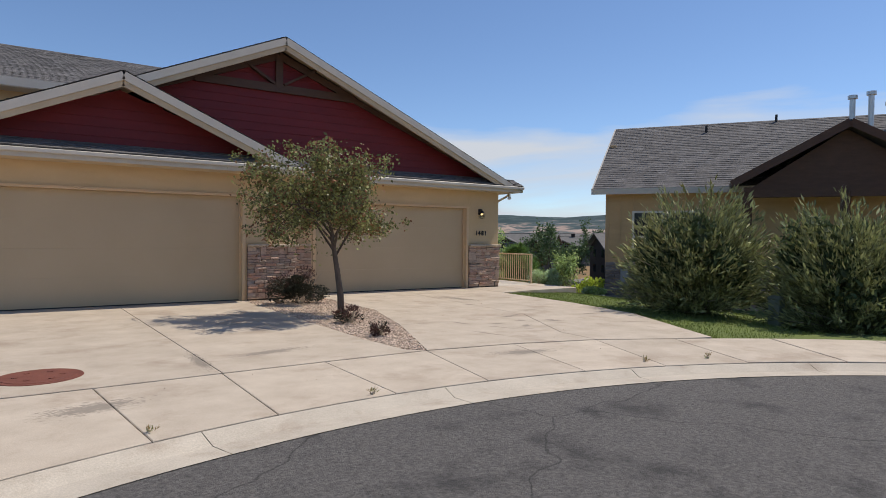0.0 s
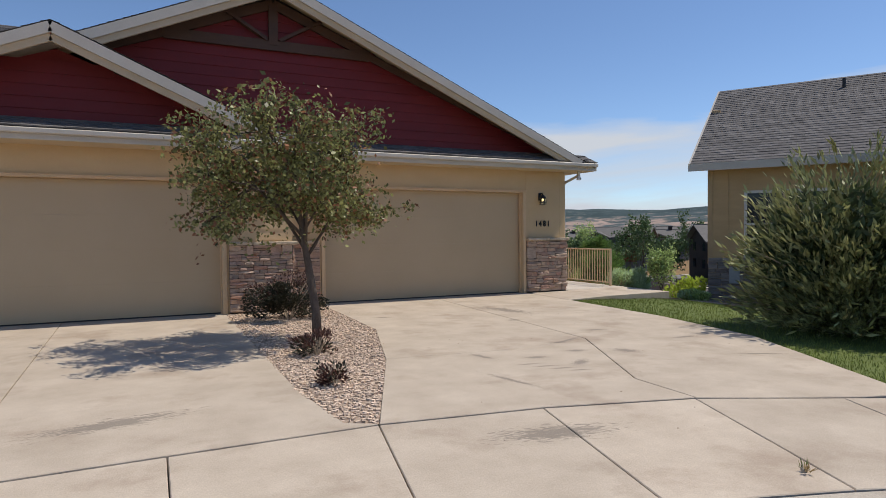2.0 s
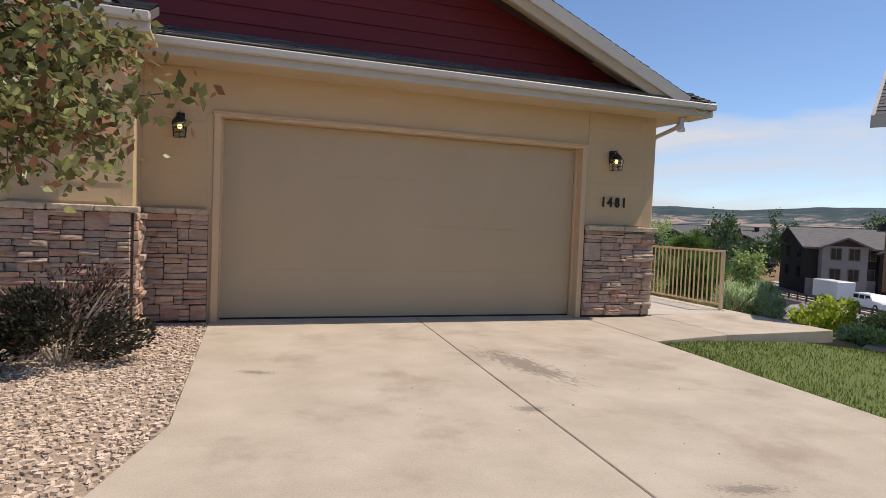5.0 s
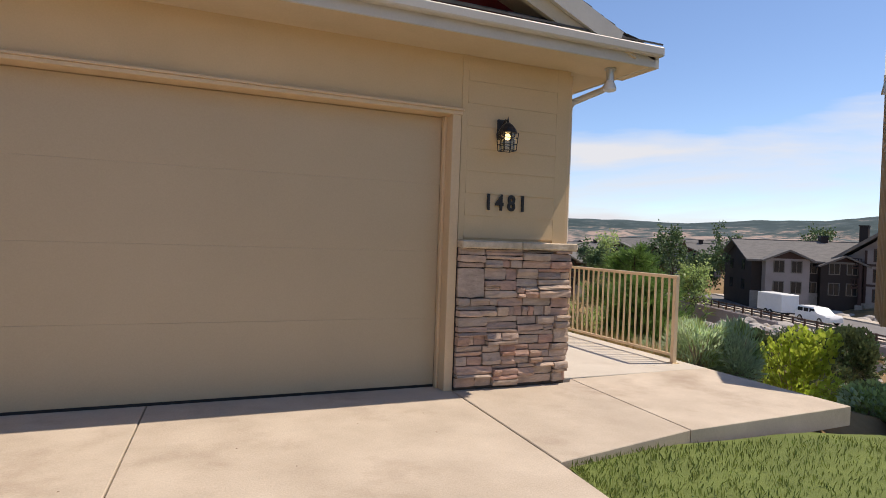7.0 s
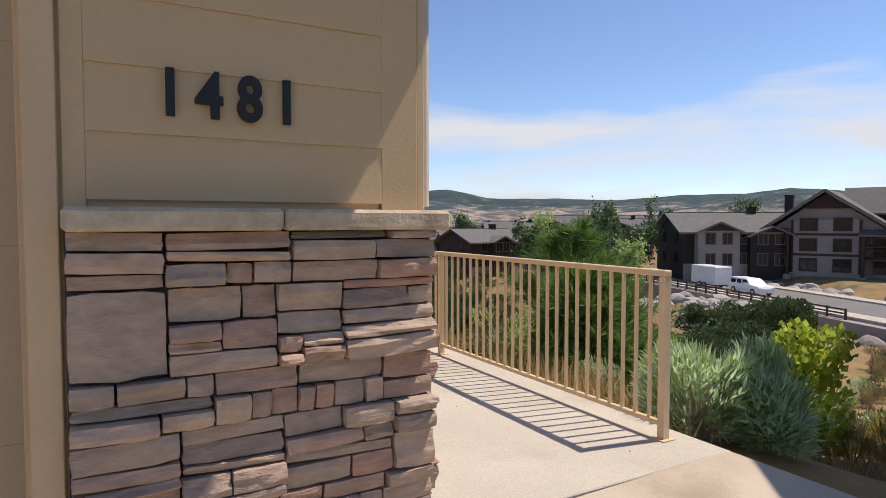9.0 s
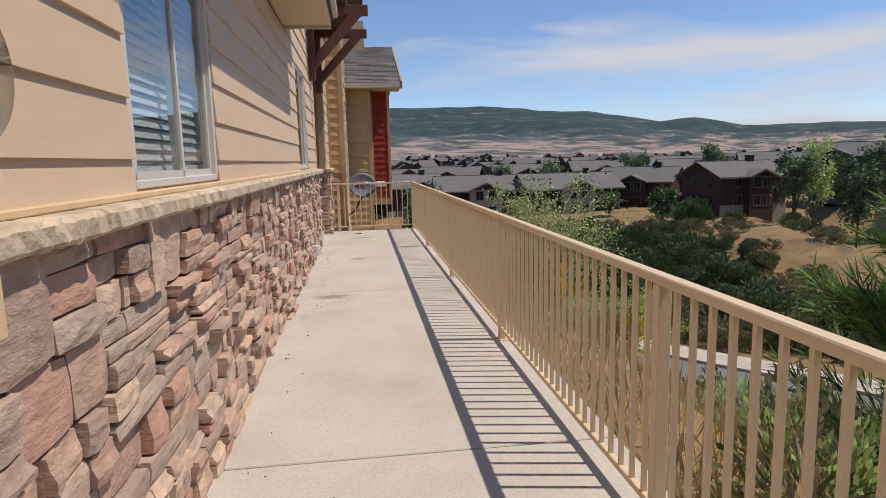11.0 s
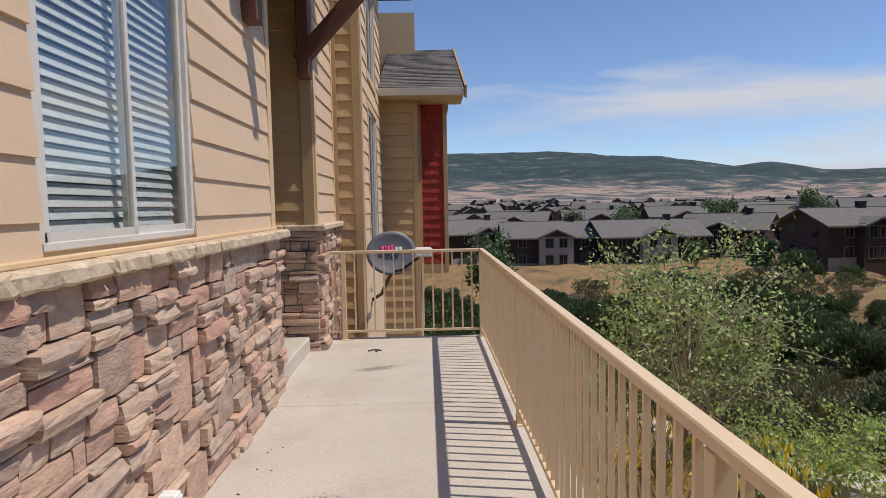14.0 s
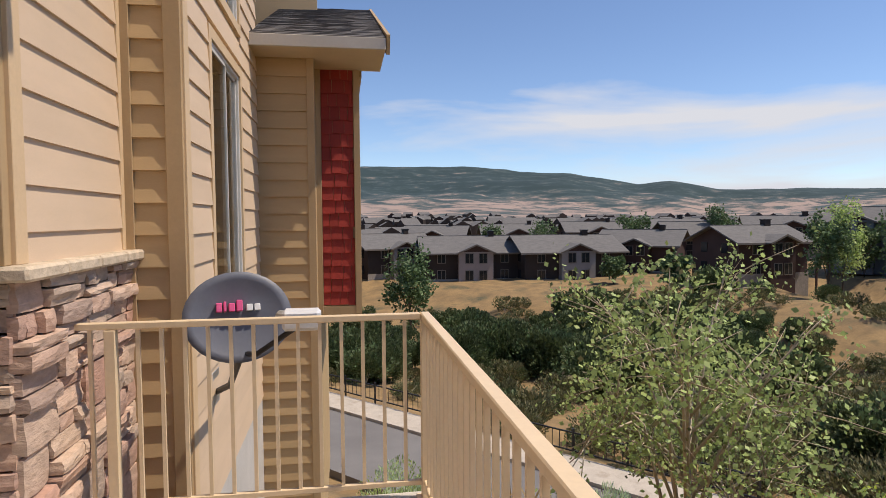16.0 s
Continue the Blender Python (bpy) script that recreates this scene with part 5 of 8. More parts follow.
def corner_spout():
    """Gutter outlet at the eave's corner, with the pipe back to the wall."""
    d = thing("downspout", "pale metal downspout from the eave to the wall", "downspout")
    line = [(0.50, 0.10, 3.06), (0.475, 0.10, 2.985), (0.42, 0.10, 2.94), (0.07, 0.10, 2.775), (0.03, 0.10, 2.72), (0.028, 0.10, 2.60)]
    part("elbow", tube(bmesh.new(), line, 0.033, 10), SPOUT, d)
    part("drop", tube(bmesh.new(), [(0.028, 0.10, 2.62), (0.028, 0.10, 1.385)], 0.033, 10), SPOUT, d)
    f = thing("flood_lamp", "clear reflector bulb in a grey socket under the eave", "lamp")
    part("socket", tube(bmesh.new(), [(0.20, -0.30, 3.036), (0.20, -0.30, 3.02), (0.20, -0.30, 3.018), (0.20, -0.30, 2.92)], [0.055, 0.055, 0.038, 0.036], 14), METERMETAL, f)
    part("bulb", tube(bmesh.new(), [(0.20, -0.30, 2.925), (0.20, -0.30, 2.89), (0.20, -0.30, 2.845), (0.20, -0.30, 2.825), (0.20, -0.30, 2.815)], [0.03, 0.045, 0.062, 0.058, 0.03], 16), LNBWHITE, f, "pale glass reflector bulb", None, True)


corner_spout()


def big_downspout():
    """Square corrugated downspout on the walkway wall, stepping out over the stone cap."""
    d = thing("downspout", "tan corrugated metal downspout stepping out over the stone cap", "downspout")

    def run(name, pts, rad=0.052):
        # a rounded pipe with pressed ribs on its outer side
        p = part(name, tube(bmesh.new(), pts, rad, 18), SPOUT, d, "", None, True)
        for turn in (-55, -20, 20, 55):
            off = Vector((rad * math.cos(radians(turn)), rad * math.sin(radians(turn)), 0))
            me = bpy.data.meshes.new("rib")
            bm = tube(bmesh.new(), [Vector(q) + off for q in pts], 0.007, 6)
            bm.to_mesh(me)
            bm.free()
            me.materials.append(SPOUT)
            hang("rib", me, p)
    run("upper_pipe", [(0.028, 0.84, 3.05), (0.028, 0.84, 1.66), (0.06, 0.84, 1.58), (0.135, 0.84, 1.45), (0.155, 0.84, 1.38)])
    run("lower_pipe", [(0.155, 0.84, 1.39), (0.155, 0.84, 0.02)], 0.056)
    part("strap", boxes(((0.0, 0.77, 1.29), (0.205, 0.91, 1.33)), bevel=0.004), SPOUT, d)
    part("screw", tube(bmesh.new(), [(0.198, 0.81, 1.31), (0.21, 0.81, 1.31)], 0.012, 8), METERMETAL, d)


big_downspout()


def utilities():
    """Service cabinet with the electric meter, conduits, pipes and loose cables on the walkway wall."""
    e = thing("electric_meter", "electric meter with a glass dome on a tan service cabinet", "electric meter")
    part("cabinet", boxes(((-0.02, 1.83, 1.20), (0.20, 2.19, 2.98)), bevel=0.006), TRIM, e, "tan painted service cabinet")
    part("meter_socket", boxes(((0.20, 1.86, 1.39), (0.23, 2.13, 1.79)), bevel=0.012), METERMETAL, e)
    part("meter_ring", tube(bmesh.new(), [(0.23, 1.99, 1.60), (0.245, 1.99, 1.60)], 0.125, 24), METERMETAL, e)
    part("dial", tube(bmesh.new(), [(0.245, 1.99, 1.60), (0.275, 1.99, 1.60)], 0.09, 24), LNBWHITE, e, "white meter face")
    g = part("dome", tube(bmesh.new(), [(0.245, 1.99, 1.60), (0.288, 1.99, 1.60), (0.304, 1.99, 1.60)], [0.115, 0.113, 0.095], 24), GLASS, e, "clear glass dome", smooth=True)
    g.visible_shadow = False
    c = thing("service_conduit", "grey steel conduit rising to the service cabinet", "conduit")
    part("pipe", tube(bmesh.new(), [(0.13, 2.12, -0.02), (0.13, 2.12, 1.14)], 0.048, 14), CONDUIT, c)
    for z in (0.62, 1.10):
        part("coupling", tube(bmesh.new(), [(0.13, 2.12, z), (0.13, 2.12, z + 0.06)], 0.056, 14), CONDUIT, c)
    part("hub", tube(bmesh.new(), [(0.13, 2.12, 1.14), (0.13, 2.12, 1.21)], 0.055, 14), METERMETAL, c)
    p = thing("pvc_pipe", "white plastic pipe dropping into a wider open pipe", "pipe")
    part("thin_pipe", tube(bmesh.new(), [(0.125, 1.375, 1.225), (0.132, 1.425, 0.99), (0.16, 1.50, 0.62)], 0.021, 10), PVC, p)
    part("clip", tube(bmesh.new(), [(0.130, 1.418, 1.01), (0.134, 1.428, 0.97)], 0.026, 10), PVC, p)
    part("wide_pipe", tube(bmesh.new(), [(0.165, 1.50, -0.02), (0.165, 1.50, 0.75)], 0.047, 16, caps=False), PVC, p)
    part("wide_pipe_lining", tube(bmesh.new(), [(0.165, 1.50, 0.1), (0.165, 1.50, 0.748)], 0.041, 16, caps=False), PVC, p)
    hang("stone", STONES[3], side, "", S1 @ Matrix.LocRotScale((1.70, -0.052, 0.99), Euler((0, 0.02, 0)), (0.66, 0.104, 0.46)))
    hang("stone", STONES[8], side, "", S1 @ Matrix.LocRotScale((1.82, -0.050, 0.56), Euler((0, -0.02, 0)), (0.44, 0.100, 0.36)))
    t = thing("telephone_box", "tan plastic telephone junction box on the siding", "junction box")
    part("housing", boxes(((-0.02, 1.56, 1.72), (0.09, 1.80, 2.10)), bevel=0.012), TRIM, t)
    part("lower_box", boxes(((-0.02, 1.70, 1.60), (0.07, 1.80, 1.72)), bevel=0.01), TRIM, t)
    part("gland", boxes(((0.0, 1.64, 1.67), (0.06, 1.75, 1.72)), bevel=0.01), TRIM, t)
    loops = [([(0.03, 1.68, 1.68), (0.04, 1.70, 1.58), (0.08, 1.80, 1.47), (0.16, 1.92, 1.385), (0.17, 1.96, 1.37), (0.19, 2.02, 1.36), (0.20, 2.08, 1.30), (0.19, 2.06, 1.21), (0.15, 2.0, 1.19)], 0.009, CABLE_TAN, "tan cable"),
             ([(0.02, 1.68, 1.67), (0.05, 1.76, 1.50), (0.12, 1.88, 1.40), (0.165, 1.93, 1.375), (0.165, 1.94, 1.30), (0.13, 1.93, 1.0), (0.12, 1.93, 0.5), (0.12, 1.93, 0.02)], 0.006, BLACK, "black cable"),
             ([(0.04, 1.78, 1.70), (0.09, 1.88, 1.60), (0.10, 1.98, 1.62), (0.08, 2.0, 1.70), (0.05, 1.90, 1.76)], 0.007, CABLE_TAN, "tan cable"),
             ([(0.04, 1.70, 1.68), (0.07, 1.82, 1.54), (0.16, 2.02, 1.54), (0.19, 2.16, 1.62), (0.20, 2.2, 1.85), (0.16, 2.3, 2.1)], 0.006, CABLE_TAN, "tan cable")]
    loops += [([(0.06, 1.62, 1.72), (0.09, 1.60, 1.62), (0.11, 1.66, 1.56), (0.10, 1.76, 1.62), (0.06, 1.80, 1.72)], 0.006, CABLE_TAN, "tan cable"),
              ([(0.05, 1.66, 1.70), (0.06, 1.62, 1.60), (0.07, 1.66, 1.48), (0.09, 1.76, 1.42), (0.13, 1.86, 1.40)], 0.008, CABLE_TAN, "tan cable")]
    for pts, rad, material, lab in loops:
        w = thing("cable", f"loose {lab} looping over the stone cap", "cable")
        v = [Vector((q[0] + (0.06 if q[1] > 1.9 and q[2] > 1.0 else 0.03), q[1] - 0.06, q[2])) for q in pts]
        fine = []
        for i in range(len(v) - 1):
            a, b, c2, d2 = v[max(i - 1, 0)], v[i], v[i + 1], v[min(i + 2, len(v) - 1)]
            for k in range(5):
                s = k / 5
                fine.append(0.5 * ((2 * b) + (c2 - a) * s + (2 * a - 5 * b + 4 * c2 - d2) * s * s + (3 * b - a - 3 * c2 + d2) * s ** 3))
        fine.append(v[-1])
        part("wire", tube(bmesh.new(), fine, rad, 6), material, w)


utilities()


def satellite_dish():
    d = thing("satellite_dish", "grey satellite dish with a white receiver on a wall arm", "satellite dish", (0.80, 15.05, 0.96))
    tilt = pose(0, 0, 0, -12, 0, 12)
    bm = bmesh.new()
    n, rings = 32, 6
    rows = []
    for back in (0, 1):
        for i in range(rings + 1):
            r = i / rings
            rows.append([bm.verts.new((0.315 * r * math.cos(a), 0.06 * (1 - r * r) + back * 0.012, 0.275 * r * math.sin(a))) for a in (2 * math.pi * k / n for k in range(n))])
    for s in (0, rings + 1):
        for i in range(rings):
            for k in range(n):
                bm.faces.new((rows[s + i][k], rows[s + i][(k + 1) % n], rows[s + i + 1][(k + 1) % n], rows[s + i + 1][k]))
    for k in range(n):
        bm.faces.new((rows[rings][k], rows[rings][(k + 1) % n], rows[-1][(k + 1) % n], rows[-1][k]))
    bmesh.ops.remove_doubles(bm, verts=bm.verts, dist=1e-5)
    bmesh.ops.recalc_face_normals(bm, faces=bm.faces)
    dish = part("reflector", bm, DISHGREY, d, "", tilt, True)
    # the maker's mark as plain strokes
    for i, (x, w, h) in enumerate(((-0.125, 0.035, 0.055), (-0.082, 0.016, 0.062), (-0.052, 0.035, 0.05), (-0.008, 0.035, 0.068))):
        part("mark_bar", boxes(((x, 0.0, 0.035), (x + w, 0.052, 0.035 + h)), bevel=0.004), PINK, dish, "pink bar of the mark")
    for x in (0.05, 0.095):
        part("mark_bar", boxes(((x, 0.0, 0.035), (x + 0.035, 0.050, 0.075)), bevel=0.003), WHITEPAINT, dish, "white bar of the mark")
    part("arm", tube(bmesh.new(), [(0.0, 0.08, -0.24), (0.12, -0.15, -0.20), (0.36, -0.32, -0.02)], 0.016, 8), BLACK, d)
    part("receiver", boxes(((0.29, -0.40, -0.03), (0.50, -0.28, 0.085)), bevel=0.018), LNBWHITE, d, "white plastic receiver head")
    part("horn", tube(bmesh.new(), [(0.33, -0.30, 0.03), (0.27, -0.23, 0.03)], [0.03, 0.038], 10), METERMETAL, d)
    part("mast", tube(bmesh.new(), [(0.0, 0.08, -0.05), (0.0, 0.16, -0.22), (-0.2, 0.8, -0.62), (-0.36, 1.12, -0.75)], 0.024, 10), BLACK, d, "black steel mast arm")
    part("wall_foot", boxes(((-0.39, 1.0, -0.95), (-0.36, 1.24, -0.58)), bevel=0.004), METERMETAL, d)


satellite_dish()


def manhole():
    m = thing("manhole_cover", "round rust-red iron manhole cover in the driveway", "manhole cover", (-12.5, -7.68, 0.0))
    part("ring", tube(bmesh.new(), [(0, 0, -0.03), (0, 0, 0.006)], [0.43, 0.42], 36), RUST, m)
    part("lid", tube(bmesh.new(), [(0, 0, 0.006), (0, 0, 0.012)], [0.36, 0.355], 36), RUST, m)
    for k in range(6):
        a = k * math.pi / 3
        part("boss", tube(bmesh.new(), [(0.22 * math.cos(a), 0.22 * math.sin(a), 0.012), (0.22 * math.cos(a), 0.22 * math.sin(a), 0.018)], 0.03, 8), RUST, m)


manhole()

# ---- planting by the drive ----
BED = [(-8.38, -0.80), (-7.12, -0.80), (-7.12, -0.06), (-6.365, -0.06), (-6.475, -3.85), (-7.115, -6.1), (-8.01, -8.40), (-8.26, -8.26), (-8.38, -7.1)]


def inside(p, poly):
    x, y = p
    hit = False
    for (x0, y0), (x1, y1) in zip(poly, poly[1:] + poly[:1]):
        if (y0 > y) != (y1 > y) and x < (x1 - x0) * (y - y0) / (y1 - y0) + x0:
            hit = not hit
    return hit


def pebbles(name, label, poly, n, z, lo, hi, seed, material=None):
    """Loose stones strewn over an outline, as one mass."""
    rnd = random.Random(seed)
    xs, ys = [p[0] for p in poly], [p[1] for p in poly]
    octa = [(1, 0, 0), (-1, 0, 0), (0, 1, 0), (0, -1, 0), (0, 0, 1), (0, 0, -1)]
    of = [(0, 2, 4), (2, 1, 4), (1, 3, 4), (3, 0, 4), (2, 0, 5), (1, 2, 5), (3, 1, 5), (0, 3, 5)]
    cube = [(x, y, zz) for x in (-0.75, 0.75) for y in (-0.75, 0.75) for zz in (-0.7, 0.7)]
    cf = [(0, 1, 3, 2), (4, 6, 7, 5), (0, 4, 5, 1), (2, 3, 7, 6), (0, 2, 6, 4), (1, 5, 7, 3)]
    verts, faces, made = [], [], 0
    while made < n:
        p = (rnd.uniform(min(xs), max(xs)), rnd.uniform(min(ys), max(ys)))
        if not inside(p, poly):
            continue
        base, a = len(verts), rnd.uniform(0, 6.28)
        s = [rnd.uniform(lo, hi) for _ in range(3)]
        sv, sf = (octa, of) if rnd.random() < 0.4 else (cube, cf)
        for x, y, zz in sv:
            x, y, zz = x * s[0] * rnd.uniform(0.75, 1.2), y * s[1] * rnd.uniform(0.75, 1.2), zz * s[2] * 0.7
            verts.append((p[0] + x * math.cos(a) - y * math.sin(a), p[1] + x * math.sin(a) + y * math.cos(a), z + zz + s[2] * 0.3))
        faces += [[base + i for i in f] for f in sf]
        made += 1
    ob = new(name, mesh_of(name, verts, faces, material or PEBBLE))
    return tagged(ob, label, "gravel", "", "stuff")


solo("gravel_bed", slab(bmesh.new(), BED, -0.18, -0.012), GRAVEL, "gravel planting bed between the driveways", "planting bed", "structure")
pebbles("pebbles", "buff and rose river pebbles covering the bed", BED, 9500, -0.012, 0.011, 0.026, 3)


def limb_tree(name, label, at, trunk, crown_mats, height, radii, crown_z, seed, n_leaf, leaf_size, bark, limbs=9, lean=(0, 0), spread=1.0, twigs=26, slim=0.5, lumps=16, r0=0.06, group="", split=False, loose=0.10, fill=0.33):
    """A tree: tapered trunk, limbs that fork to twigs, and a crown of loose leaves gathered on the twigs."""
    rnd = random.Random(seed)
    t = thing(name, label, "tree", at, group=group)
    top = Vector((lean[0], lean[1], height * 0.80))
    bm = bmesh.new()
    k = 7
    line = [Vector((lean[0] * (i / k) ** 1.5 + 0.009 * math.sin(i * 1.7), lean[1] * (i / k) ** 1.5, height * 0.80 * i / k)) for i in range(k + 1)]
    tube(bm, line, [r0 * (1 - 0.86 * i / k) for i in range(k + 1)], 10)
    part("trunk", bm, bark, t, "", None, True)
    bm = bmesh.new()
    tips = []
    for i in range(limbs):
        f = trunk + (0.75 - trunk) * i / max(1, limbs - 1)
        p = line[0].lerp(line[-1], f) if f < 1 else top
        p = Vector((lean[0] * f ** 1.5, lean[1] * f ** 1.5, height * 0.80 * f))
        a = i * 2.4 + rnd.uniform(-0.4, 0.4)
        end = Vector((math.cos(a) * radii[0] * rnd.uniform(0.5, 0.95) * spread + lean[0], math.sin(a) * radii[1] * rnd.uniform(0.5, 0.95) * spread + lean[1], crown_z + radii[2] * rnd.uniform(-0.5, 0.85)))
        mid = p.lerp(end, 0.5) + Vector((0, 0, 0.08 * height))
        if split and i:
            part("limb", bm, bark, t, "", None, True)
            bm = bmesh.new()
        tube(bm, [p, mid, end], [r0 * 0.42 * (1 - 0.5 * f), r0 * 0.26 * (1 - 0.4 * f), r0 * 0.07], 6)
        tips += [end, mid.lerp(end, 0.5)]
        for j in range(max(1, twigs // limbs)):
            q = mid.lerp(end, rnd.uniform(0.1, 0.95))
            e2 = q + Vector((rnd.uniform(-1, 1) * radii[0], rnd.uniform(-1, 1) * radii[1], rnd.uniform(-0.4, 0.9) * radii[2])) * 0.45
            tube(bm, [q, q.lerp(e2, 0.5) + Vector((0, 0, 0.03)), e2], [r0 * 0.12, r0 * 0.08, r0 * 0.03], 4)
            tips += [e2, q.lerp(e2, 0.6)]
    part("limb", bm, bark, t, "", None, True)
    rng = np.random.default_rng(seed)
    tp = np.array([tuple(v) for v in tips])
    for mi, (material, share) in enumerate(crown_mats):
        n = int(n_leaf * share)
        pick = tp[rng.integers(0, len(tp), n)]
        pts = pick + rng.normal(size=(n, 3)) * np.array(radii) * loose
        extra = blob_points(int(n * fill) + 8, radii, seed + 5 + mi, lumps) + np.array([lean[0], lean[1], crown_z])
        hang("crown", leaves(np.concatenate([pts, extra]), leaf_size, material, "crown", slim, 0.15, seed + mi), t)
    return t


limb_tree("tree", "young ornamental tree with olive and rusty leaves in the gravel bed", (-7.55, -4.55, -0.02), 0.40, [(LEAF_TREE, 0.84), (LEAF_RED, 0.16)], 3.75, (1.42, 1.38, 1.30), 2.18, 12, 21000, 0.062, BARK,
          limbs=17, lean=(-0.48, 0.10), twigs=240, r0=0.072, split=True, loose=0.052, fill=0.03, slim=0.6)


def shrub(name, label, at, radii, n, size, materials, seed, slim=0.45, lumps=12, stems=10, upward=0.0, category="shrub", group="", kind=""):
    """A shrub: stems out of one base, and leaves in uneven clumps."""
    rnd = random.Random(seed)
    t = thing(name, label, category, at, group=group, kind=kind)
    bm = bmesh.new()
    for i in range(stems):
        a, r = rnd.uniform(0, 6.28), rnd.uniform(0.2, 0.8)
        e = Vector((math.cos(a) * radii[0] * r, math.sin(a) * radii[1] * r, radii[2] * rnd.uniform(1.0, 1.7)))
        tube(bm, [(0, 0, -0.05), e * 0.5 + Vector((0, 0, 0.1 * radii[2])), e], [0.014 * radii[2] + 0.006, 0.012, 0.004], 5)
    part("stem_mass", bm, TWIG, t)["kind"] = "stuff"
    for k, (material, share) in enumerate(materials):
        p = blob_points(int(n * share), radii, seed + k, lumps)
        p[:, 2] += radii[2]
        p[:, 2] = np.maximum(p[:, 2], 0.01)
        along = p - np.array([0, 0, radii[2] * 0.3])
        along /= np.linalg.norm(along, axis=1, keepdims=True) + 1e-6
        along[:, 2] += upward
        hang("foliage", leaves(p, size, material, "foliage", slim, 0.0, seed + k, along), t)
    return t


shrub("shrub", "low dark barberry shrub beside the stone pier", (-7.45, -2.05, -0.02), (0.76, 0.66, 0.44), 8500, 0.048, [(LEAF_DARK, 0.85), (LEAF_BROWN, 0.15)], 5)
shrub("shrub", "sparse purple-brown shrub on the gravel", (-7.78, -5.45, -0.02), (0.34, 0.30, 0.16), 900, 0.05, [(LEAF_BROWN, 0.7), (LEAF_DARK, 0.3)], 6)
shrub("shrub", "small purple-brown shrub near the bed's tip", (-7.98, -7.0, -0.02), (0.20, 0.18, 0.13), 600, 0.042, [(LEAF_BROWN, 0.8), (LEAF_DARK, 0.2)], 7)
for k, (x, y) in enumerate(((-9.75, -10.16), (-11.78, -10.3), (-6.0, -10.5), (-5.1, -10.8))):
    shrub("weed", "tuft of dry weed in the kerb joint", (x, y, -0.02), (0.05, 0.04, 0.03), 45, 0.045, [(LEAF_STRAW, 0.6), (LEAF_GRASS, 0.4)], 60 + k, 0.12, 4, 3, 0.8, "weed", "weeds in the joints")

# ---- lawn ----


def lawn_edge(y):
    if y > -9.85:
        return lerp_table(-y, [(1.8, -1.22), (4.8, -1.48), (7.0, -1.92), (9.85, -3.40)])
    return CUL.x + math.sqrt(max(0.0, R_WALK ** 2 - (y - CUL.y) ** 2)) + 0.02


def lawn_z(x, y):
    d = max(0.0, x - lawn_edge(y))
    return -0.05 - 0.03 * min(d, 2.5) - 0.11 * max(0.0, min(d, 6.0) - 2.5) + 0.015 * noise.noise((x, y, 0))


def build_lawn():
    verts, faces, w = [], [], 16
    ys = [-1.62 - 0.25 * i for i in range(44)]
    for y in ys:
        x0 = lawn_edge(y)
        if y > -1.95:
            x0 = max(x0, -1.2)
        x1 = 5.6 + 0.35 * max(0.0, -y - 3)
        for k in range(w + 1):
            x = x0 + (x1 - x0) * k / w
            verts.append((x, y, lawn_z(x, y)))
    for i in range(len(ys) - 1):
        for k in range(w):
            p = i * (w + 1) + k
            faces.append((p, p + w + 1, p + w + 2, p + 1))
    tagged(new("lawn", mesh_of("lawn", verts, faces, LAWN, True)), "short green lawn between the driveway and the neighbouring house", "lawn", "", "structure")
    rng = np.random.default_rng(4)
    pts = []
    while len(pts) < 26000:
        y = -1.7 - 8.5 * rng.random() ** 1.3
        x = lawn_edge(y) + 0.02 + 5.0 * rng.random() ** 1.5
        if y > -1.62 - 0.06 * (x + 1.2) and x < 2.2:
            continue
        if -((x - 4.06) * 0.83 + (y + 0.92) * 0.558) < 1.9:
            continue
        pts.append((x, y, lawn_z(x, y)))
    up = np.tile(np.array([[0, 0, 1.2]]), (len(pts), 1))
    tagged(new("grass", leaves(np.array(pts), 0.042, LEAF_GRASS, "grass", 0.16, 0.0, 4, up)), "mown grass blades", "grass", "", "stuff")


build_lawn()

# ---- neighbouring house ----
NO, NA, NB = Vector((4.06, -0.92, 0)), Vector((0.558, -0.83, 0)), Vector((0.83, 0.558, 0))


